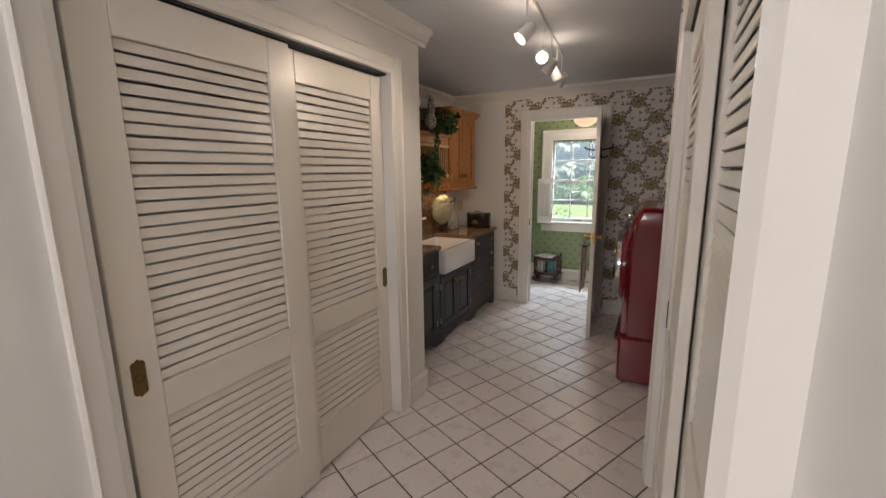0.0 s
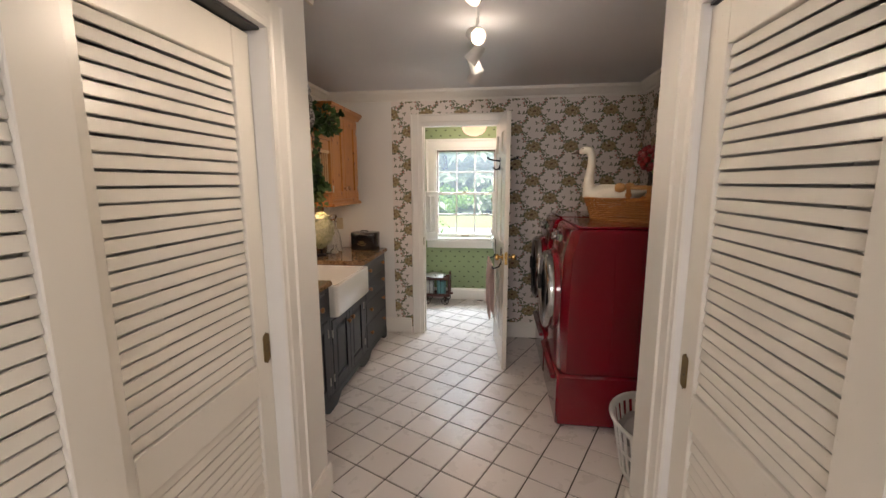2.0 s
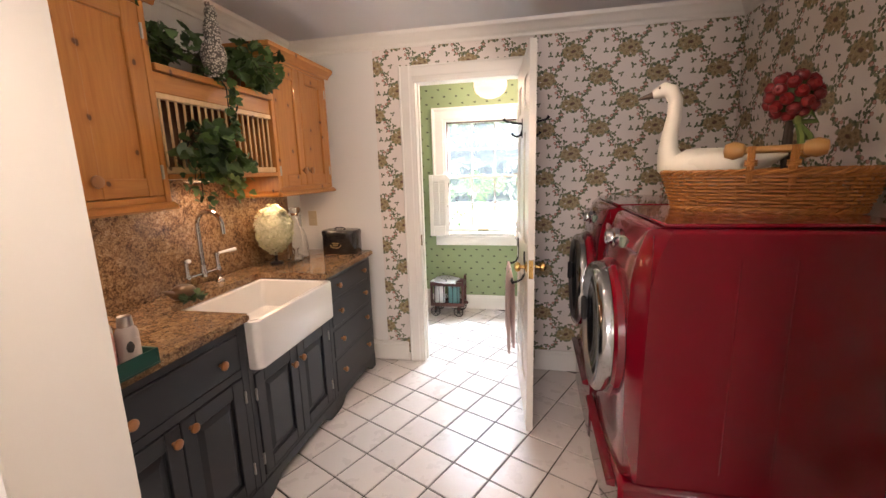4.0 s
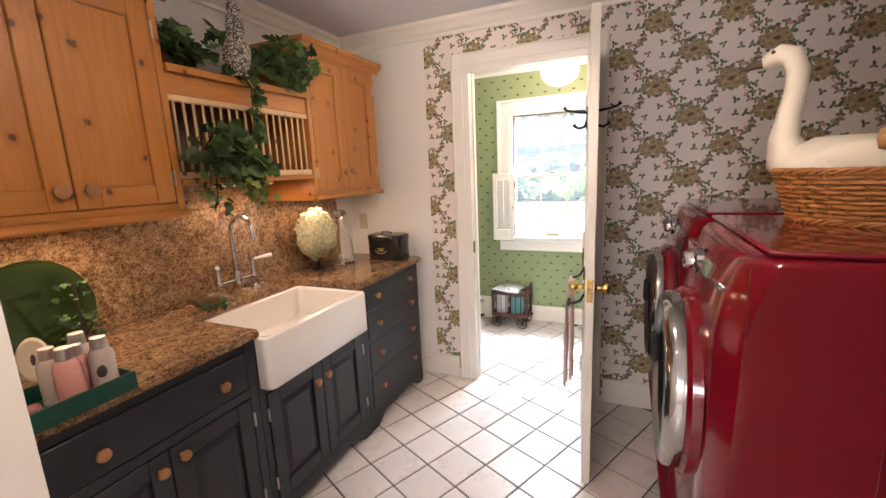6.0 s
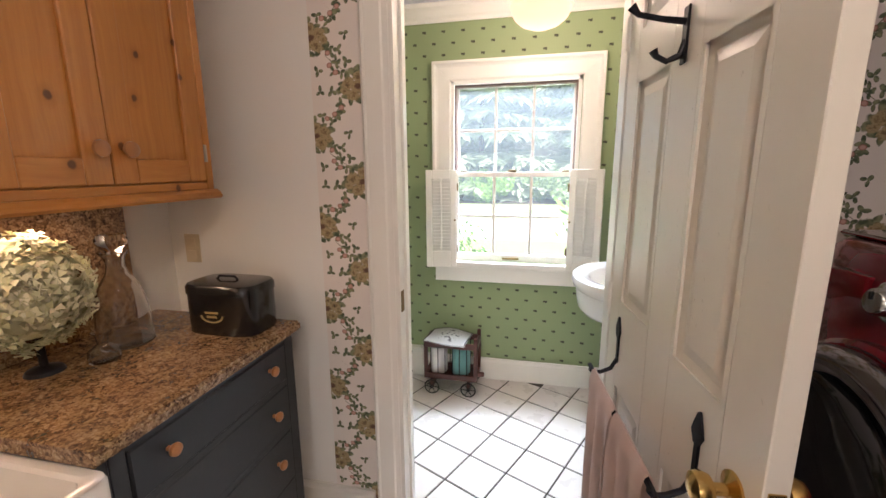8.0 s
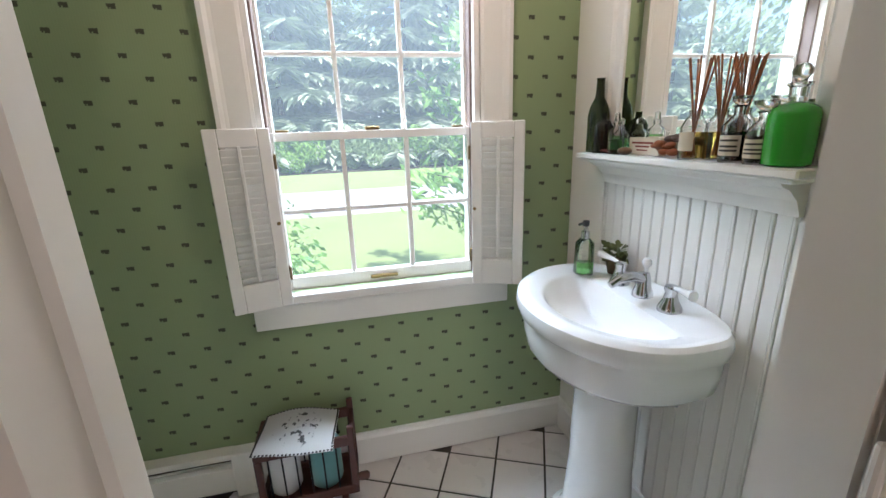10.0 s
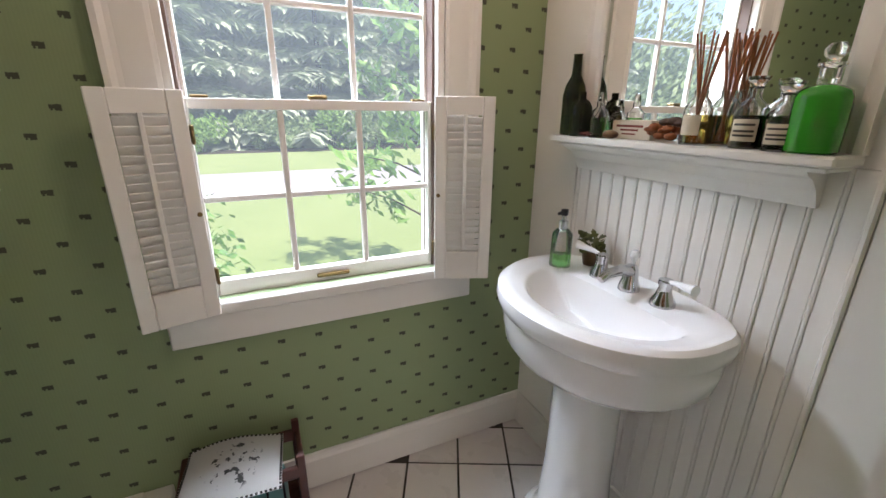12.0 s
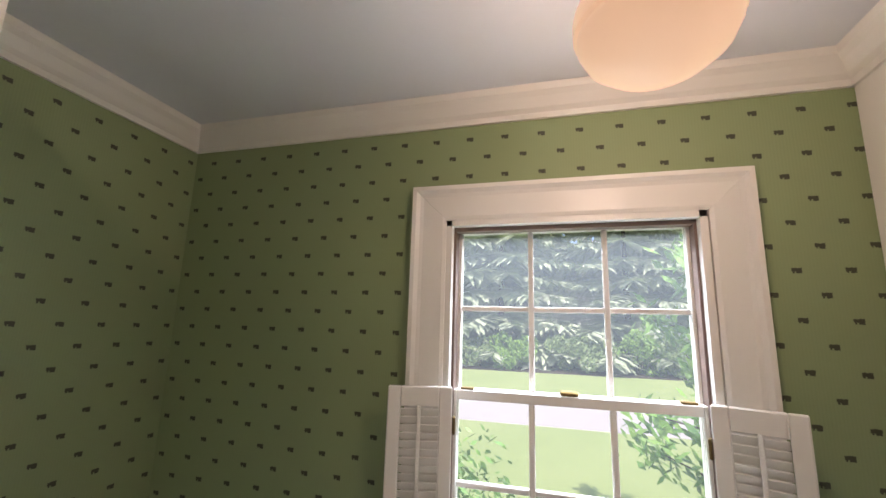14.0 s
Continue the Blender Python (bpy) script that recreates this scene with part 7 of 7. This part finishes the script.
for x, y, lab in ((0.118, 5.022, True), (0.152, 4.982, False)):
    d = decanter("reed_diffuser", (x, y, SZ), [(0.028, 0), (0.030, 0.004), (0.030, 0.078), (0.022, 0.095), (0.014, 0.104), (0.015, 0.118)], glass, "clear glass reed diffuser with amber oil and reeds", None,
                 [(0, 0.006), (0.0262, 0.006), (0.0262, 0.066), (0, 0.066)], oil_amber, "amber oil")
    for k in range(7):
        a = math.tau * k / 7 + x * 40
        r0, r1 = 0.006, 0.030
        part("reed", tube(bmesh.new(), [(x - r0 * math.cos(a), y - r0 * math.sin(a), SZ + 0.012), (x + r1 * math.cos(a) * 0.35, y + r1 * math.sin(a) * 0.35, SZ + 0.130), (min(x + r1 * math.cos(a), 0.178), y + r1 * math.sin(a), SZ + 0.235)], 0.0022, 5), reed, d, "orange reed")
    if lab:
        bm = bmesh.new()
        loft(bm, [[Vector((x + 0.0306 * math.cos(a), y + 0.0306 * math.sin(a), z)) for a in (radians(150 + 10 * k) for k in range(9))] for z in (SZ + 0.022, SZ + 0.066)], closed=False, caps=False)
        part("paper_label", bm, label_cream, d, "cream paper label")


def apothecary(x, y, r, h, fill_mat, label, stop):
    d = decanter("apothecary_bottle", (x, y, SZ), [(r - 0.002, 0), (r, 0.004), (r, h * 0.62), (r * 0.55, h * 0.74), (0.010, h * 0.80), (0.011, h * 0.92), (0.016, h * 0.95)], glass, label, stop,
                 [(0, 0.005), (r - 0.004, 0.005), (r - 0.004, h * 0.52), (0, h * 0.52)], fill_mat, "dark liquid")
    bm = loft(bmesh.new(), [[Vector((x + (r + 0.0006) * math.cos(a), y + (r + 0.0006) * math.sin(a), z)) for a in (radians(150 + 10 * k) for k in range(10))] for z in (SZ + h * 0.12, SZ + h * 0.46)], closed=False, caps=False)
    lb = part("paper_label", bm, label_cream, d, "cream paper label")
    for q in (0.36, 0.26, 0.19):
        bm = loft(bmesh.new(), [[Vector((x + (r + 0.0012) * math.cos(a), y + (r + 0.0012) * math.sin(a), z)) for a in (radians(160 + 10 * k) for k in range(8))] for z in (SZ + h * q, SZ + h * (q + 0.035))], closed=False, caps=False)
        part("print_line", bm, ink, lb)
    return d


apothecary(0.130, 4.914, 0.031, 0.128, black_liquid, "stoppered glass bottle of black liquid with a cream label", [(0, 0.12), (0.010, 0.122), (0.020, 0.136), (0.021, 0.141), (0, 0.144)])
apothecary(0.120, 4.847, 0.028, 0.112, black_liquid, "small stoppered glass bottle with a cream label", [(0, 0.106), (0.010, 0.108), (0.022, 0.122), (0.022, 0.128), (0, 0.130)])
big = thing("green_liquid_bottle", (0.135, 4.800, SZ), "big round bottle of bright green liquid with a glass stopper", "bottle")
part("liquid", lathe([(0, 0.0004), (0.039, 0.0004), (0.043, 0.004), (0.044, 0.060), (0.043, 0.098), (0.039, 0.109), (0.028, 0.117), (0.0165, 0.121), (0, 0.122)], 28, None, "Z", (0.135, 4.800, SZ)), green_liquid, big, "bright green liquid", True)
part("neck", lathe([(0.016, 0.119), (0.016, 0.148), (0.021, 0.151), (0.021, 0.156), (0.012, 0.157), (0.012, 0.13)], 18, None, "Z", (0.135, 4.800, SZ)), glass, big, "clear glass neck", True)
part("stopper", lathe([(0, 0.152), (0.011, 0.156), (0.009, 0.160), (0.016, 0.170), (0.017, 0.178), (0.011, 0.188), (0, 0.191)], 18, None, "Z", (0.135, 4.800, SZ)), glass, big, "glass ball stopper", True)

# ---- waste basket and ceiling lamp ----
wb = thing("waste_basket", (0.055, 4.705, 0), "white wicker waste basket by the washbasin", "basket")
for r in range(18):
    z = 0.012 + r * 0.0145
    rad = 0.088 + 0.022 * z / 0.27
    pts = [(0.055 + (rad + (0.004 if (k + r) % 2 else -0.004)) * math.cos(a), 4.705 + (rad + (0.004 if (k + r) % 2 else -0.004)) * math.sin(a), z) for k, a in ((k, math.tau * k / 48) for k in range(49))]
    part("weaver", tube(bmesh.new(), pts, 0.006, 5), white_wicker, wb, "", True)
part("rim", tube(bmesh.new(), [(0.055 + 0.112 * math.cos(a), 4.705 + 0.112 * math.sin(a), 0.276 + 0.003 * math.sin(a * 24)) for a in (math.tau * k / 72 for k in range(73))], 0.010, 7), white_wicker, wb, "", True)
part("base", lathe([(0, 0.003), (0.088, 0.003), (0.088, 0.010), (0, 0.010)], 24, None, "Z", (0.055, 4.705, 0)), white_wicker, wb)
LPX, LPY = -0.466, 5.088
lamp_ob = thing("ceiling_lamp", (LPX, LPY, CEIL), "schoolhouse ceiling lamp with a lit opal glass shade", "light")
part("canopy", lathe([(0.062, CEIL - 0.001), (0.060, CEIL - 0.020), (0.046, CEIL - 0.045), (0.046, CEIL - 0.125), (0.052, CEIL - 0.130)], 24, None, "Z", (LPX, LPY, 0)), trim_white, lamp_ob, "white fitter", True)
opal = part("shade", lathe([(0.050, CEIL - 0.127), (0.055, CEIL - 0.152), (0.080, CEIL - 0.174), (0.116, CEIL - 0.197), (0.134, CEIL - 0.222), (0.138, CEIL - 0.237), (0.138, CEIL - 0.264), (0.131, CEIL - 0.270), (0.132, CEIL - 0.282), (0.118, CEIL - 0.310), (0.086, CEIL - 0.336), (0.040, CEIL - 0.354), (0.0, CEIL - 0.358)], 36, None, "Z", (LPX, LPY, 0)), lamp_glass, lamp_ob, "lit opal glass shade", True)
opal.visible_shadow = False

# ---- outside the bathroom window ----
GZ = -0.50
solid("ground", boxes((-260, 260, 5.86, 420, GZ - 0.3, GZ)), grass_green, "mown green lawn beyond the house", "lawn")
solid("road", boxes((-120, 120, 14.3, 18.9, GZ - 0.1, GZ + 0.012)), gravel, "pale sunlit road across the lawn", "road")
solid("earth_bed", boxes((-60, 60, 25.8, 70, GZ - 0.1, GZ + 0.015)), mulch, "dark earth under the shrubs and trees", "ground")
solid("foundation", boxes((-3.2, 2.4, 5.66, 5.856, GZ - 0.2, -0.05)), siding, "white foundation wall of the house", "wall")
solid("subfloor", boxes((-3.2, 2.4, -2.7, 5.66, -0.35, -0.11)), siding, "plain floor slab of the house", "slab")
solid("roof_slab", boxes((-3.2, 2.4, -2.8, 5.90, CEIL + 0.1, CEIL + 0.25)), siding, "plain roof deck of the house", "roof")


def spruce(height, spread, seed):
    """Trunk, drooping tiers of boughs, each with flat sprays of needles."""
    rnd = random.Random(seed)
    bm_t = tube(bmesh.new(), [(0, 0, 0), (0.05, 0, height * 0.5), (0, 0, height)], [0.22, 0.13, 0.02], 8)
    verts, faces = [], []

    def tri(a, b, c):
        k = len(verts)
        verts.extend((a, b, c))
        faces.append((k, k + 1, k + 2))

    z = 0.5
    while z < height * 0.98:
        reach = spread * (1 - z / height) ** 0.75 + 0.15
        n = max(5, int(8 * reach / spread) + 3)
        turn = rnd.uniform(0, math.tau)
        for k in range(n):
            a = turn + math.tau * k / n + rnd.uniform(-0.25, 0.25)
            r = reach * rnd.uniform(0.75, 1.1)
            out = Vector((math.cos(a), math.sin(a), 0))
            side = Vector((-math.sin(a), math.cos(a), 0))
            zz = z + rnd.uniform(-0.15, 0.15)
            for j in range(12):
                s = 0.18 + 0.82 * (j + rnd.random() * 0.6) / 11
                c = out * r * s + Vector((0, 0, zz - 0.22 * r * s * s + 0.06 * r * max(0, s - 0.75) * 4))
                w = r * 0.22 * (1.15 - s) + 0.42
                for q in (-1, 1):
                    for m in range(4):
                        d = (side * q * rnd.uniform(0.5, 1.0) + out * rnd.uniform(0.2, 0.9) + Vector((0, 0, rnd.uniform(-0.75, 0.0)))).normalized()
                        tip = c + d * w * rnd.uniform(0.8, 1.7)
                        wide = d.cross(Vector((0, 0, 1))).normalized() * w * rnd.uniform(0.16, 0.30)
                        mid = c.lerp(tip, 0.5) + Vector((0, 0, 0.03))
                        tri(c, mid + wide, tip)
                        tri(c, tip, mid - wide)
        z += rnd.uniform(1.05, 1.45)
    me = bpy.data.meshes.new("crown")
    me.from_pydata([tuple(v) for v in verts], [], faces)
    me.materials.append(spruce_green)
    trunk = mesh_of("trunk", bm_t, stem_brown)
    return trunk, me


def leafy(count, size, shape, seed):
    """Loose leaves in a lumpy cloud; shape gives a random place."""
    rnd = random.Random(seed)
    verts, faces = [], []
    for _ in range(count):
        c = shape(rnd)
        d = Vector((rnd.uniform(-1, 1), rnd.uniform(-1, 1), rnd.uniform(-0.6, 1))).normalized()
        e = d.orthogonal().normalized() * size * rnd.uniform(0.3, 0.5)
        l_ = d.cross(e).normalized() * size * rnd.uniform(0.7, 1.2)
        k = len(verts)
        verts.extend(tuple(p) for p in (c - l_, c + e * 0.8, c + l_, c - e * 0.8))
        faces.append((k, k + 1, k + 2, k + 3))
    return verts, faces


trunk_m, crown_m = spruce(16.0, 6.2, 2)
trunk_n, crown_n = spruce(14.0, 5.4, 7)
first = None
for k, (x, y, s, turn, big) in enumerate(((-4.0, 30.5, 1.0, 0, 1), (3.4, 31.0, 0.95, 70, 1), (-10.5, 31.5, 1.05, 150, 0), (6.6, 33.0, 1.0, 220, 0), (11.5, 32.0, 0.85, 20, 1), (-16.5, 32.5, 1.0, 300, 1), (17.5, 33, 1.1, 100, 0), (22, 29, 1.0, 40, 1), (-22, 31, 1.0, 200, 0), (-1.8, 36, 1.2, 10, 0), (8.5, 39, 1.3, 50, 1), (-7.5, 39, 1.25, 90, 1))):
    t = new("spruce_tree")
    t.matrix_basis = pose(x, y, GZ, 0, 0, turn) @ Matrix.Scale(s, 4)
    tagged(t, "tall grey-green spruce with drooping boughs beyond the road", "tree", "spruces beyond the road")
    for name, me in (("trunk", trunk_m if big else trunk_n), ("crown", crown_m if big else crown_n)):
        o_ = new(name, me)
        o_.parent = t


def lump(sx, sy, sz, blobs, seed):
    r0 = random.Random(seed)
    cs = [(Vector((r0.uniform(-sx, sx), r0.uniform(-sy, sy), r0.uniform(0.25, 0.8) * sz)), r0.uniform(0.35, 0.6)) for _ in range(blobs)]

    def shape(rnd):
        c, r = rnd.choice(cs)
        d = Vector((rnd.gauss(0, 1), rnd.gauss(0, 1), rnd.gauss(0, 1))).normalized()
        return c + d * r * rnd.uniform(0.75, 1.05) * Vector((1, 1, 0.8)).length / 1.6
    return shape


shrub_meshes = []
for seed in (1, 2, 3):
    v, f = leafy(2600, 0.10, lump(1.0, 0.7, 1.7, 11, seed), seed)
    me = bpy.data.meshes.new("leaves")
    me.from_pydata(v, [], f)
    me.materials.append(shrub_green if seed < 3 else bright_leaf)
    shrub_meshes.append(me)
rnd = random.Random(40)
for k in range(19):
    s_ob = new("shrub")
    s_ob.matrix_basis = pose(-19 + k * 2.05 + rnd.uniform(-0.4, 0.4), 27.0 + rnd.uniform(-0.5, 1.0), GZ, 0, 0, rnd.uniform(0, 360)) @ Matrix.Scale(rnd.uniform(0.9, 1.25), 4)
    tagged(s_ob, "rounded green shrub in the bed under the spruces", "shrub", "shrubs beyond the road")
    o_ = new("leaves", shrub_meshes[k % 3])
    o_.parent = s_ob
    tagged(o_, kind="stuff")
    if k < 3:
        bm = bmesh.new()
        for q in range(5):
            tube(bm, [(0.05 * q - 0.1, 0, 0), (0.2 * math.cos(q * 1.3), 0.2 * math.sin(q * 1.3), 0.6), (0.6 * math.cos(q * 1.3), 0.5 * math.sin(q * 1.3), 1.1)], [0.03, 0.02, 0.008], 5)
        wood_m = mesh_of("stems", bm, stem_brown)
    o_ = new("stems", wood_m)
    o_.parent = s_ob
# far woods
v, f = leafy(30000, 0.8, lambda r: Vector((r.uniform(-75, 75), 52 + r.uniform(0, 9), GZ + abs(r.gauss(0, 1)) * 6.0 + r.uniform(0, 6))), 77)
me = bpy.data.meshes.new("far_woods")
me.from_pydata(v, [], f)
me.materials.append(shrub_green)
tagged(new("far_woods", me), "dense green woods in the distance", "woods", kind="stuff")
# small tree by the window, and a shrub against the house
near_tree = new("young_tree")
near_tree.location = (0.72, 7.85, GZ)
tagged(near_tree, "young broad-leaved tree close outside the window", "tree")
bm = tube(bmesh.new(), [(0, 0, 0), (0.03, 0, 0.9), (-0.02, 0.02, 1.9), (0.02, 0, 2.7)], [0.035, 0.028, 0.020, 0.010], 7)
tips = []
for k in range(15):
    z, a = 0.75 + 0.13 * k, k * 2.4
    L_ = 0.95 - 0.032 * k
    e = Vector((math.cos(a) * L_, math.sin(a) * L_, z + 0.30))
    tube(bm, [(0, 0, z), tuple(e * 0.5 + Vector((0, 0, z * 0.5 + 0.05))), tuple(e)], [0.012, 0.008, 0.003], 5)
    tips += [e.lerp(Vector((0, 0, z)), q) for q in (0.0, 0.12, 0.25, 0.4, 0.55)]
o_ = new("trunk", mesh_of("trunk", bm, stem_brown))
o_.parent = near_tree
v, f = leafy(1700, 0.075, lambda r: r.choice(tips) + Vector((r.gauss(0, 0.085), r.gauss(0, 0.085), r.gauss(0, 0.075))), 9)
me = bpy.data.meshes.new("leaves")
me.from_pydata(v, [], f)
me.materials.append(bright_leaf)
o_ = tagged(new("leaves", me), "bright green leaves", kind="stuff")
o_.parent = near_tree
side = new("house_shrub")
side.matrix_basis = pose(-1.62, 7.3, GZ, 0, 0, 30) @ Matrix.Scale(0.80, 4)
tagged(side, "leafy green shrub against the house wall", "shrub")
for name, me in (("leaves", None), ("stems", wood_m)):
    if me is None:
        v, f = leafy(2200, 0.055, lump(0.42, 0.42, 1.75, 10, 4), 4)
        me = bpy.data.meshes.new("leaves")
        me.from_pydata(v, [], f)
        me.materials.append(bright_leaf)
    o_ = new(name, me)
    o_.parent = side

# ---- floor tiles, laid on the slant ----
TILE, SLANT = 0.2115, radians(-25.43)
PH_A, PH_B = 0.1676, 0.0636
ua, ub = Vector((math.cos(SLANT), math.sin(SLANT), 0)), Vector((-math.sin(SLANT), math.cos(SLANT), 0))
AREAS = ((X_CLOSET_L - 0.12, X_CLOSET_R + 0.12, -2.5, Y_CORNER), (X_LEFT, X_RIGHT, Y_CORNER, Y_END), (D0, D1, Y_END, Y_BATH), (B_LEFT, B_RIGHT, Y_BATH, Y_WIN))


def tile_shape(bm, half):
    h = half - 0.0044
    return loft(bm, [[Vector((x * g, y * g, z)) for x, y in ((-h, -h), (h, -h), (h, h), (-h, h))] for g, z in ((1.0, -0.006), (1.0, -0.0018), (0.984, 0.0))])


bm = tile_shape(bmesh.new(), TILE / 2)
tile_mesh = mesh_of("tile", bm, tile_white)
spots_t = []
# the bathroom was laid apart from the laundry: its courses meet the others in the doorway
for shift_a, shift_b, areas, drop in ((0.0, 0.0, ((*AREAS[0],), AREAS[1]), 0.0), (-0.28, 0.31, ((D0, D1, Y_END - 0.13, Y_BATH), AREAS[3]), 0.0022)):
    for i in range(-40, 41):
        for j in range(-20, 41):
            c = ua * ((i + 0.5 + PH_A + shift_a) * TILE) + ub * ((j + 0.5 + PH_B + shift_b) * TILE) - Vector((0, 0, drop))
            if any(x0 - 0.07 < c.x < x1 + 0.07 and y0 - 0.07 < c.y < y1 + 0.07 for x0, x1, y0, y1 in areas):
                spots_t.append(c)
spots_t.sort(key=lambda c: abs(c.x + 0.4) + 0.5 * max(0.0, 1.6 - c.y))
rnd = random.Random(6)
verts, faces = [], []
for k, c in enumerate(spots_t):
    lift = rnd.uniform(-0.0006, 0.0006)
    m = Matrix.Translation((c.x, c.y, c.z + lift)) @ Matrix.Rotation(SLANT + rnd.uniform(-0.003, 0.003), 4, "Z")
    if k < 300:
        o_ = new("tile", tile_mesh)
        o_.matrix_basis = m
        o_.parent = floor
    else:
        base = len(verts)
        verts.extend(tuple(m @ v.co) for v in tile_mesh.vertices)
        faces.extend(tuple(base + q for q in p.vertices) for p in tile_mesh.polygons)
if verts:
    me = bpy.data.meshes.new("outer_tiles")
    me.from_pydata(verts, [], faces)
    me.materials.append(tile_white)
    o_ = tagged(new("outer_tiles", me), kind="stuff")
    o_.parent = floor
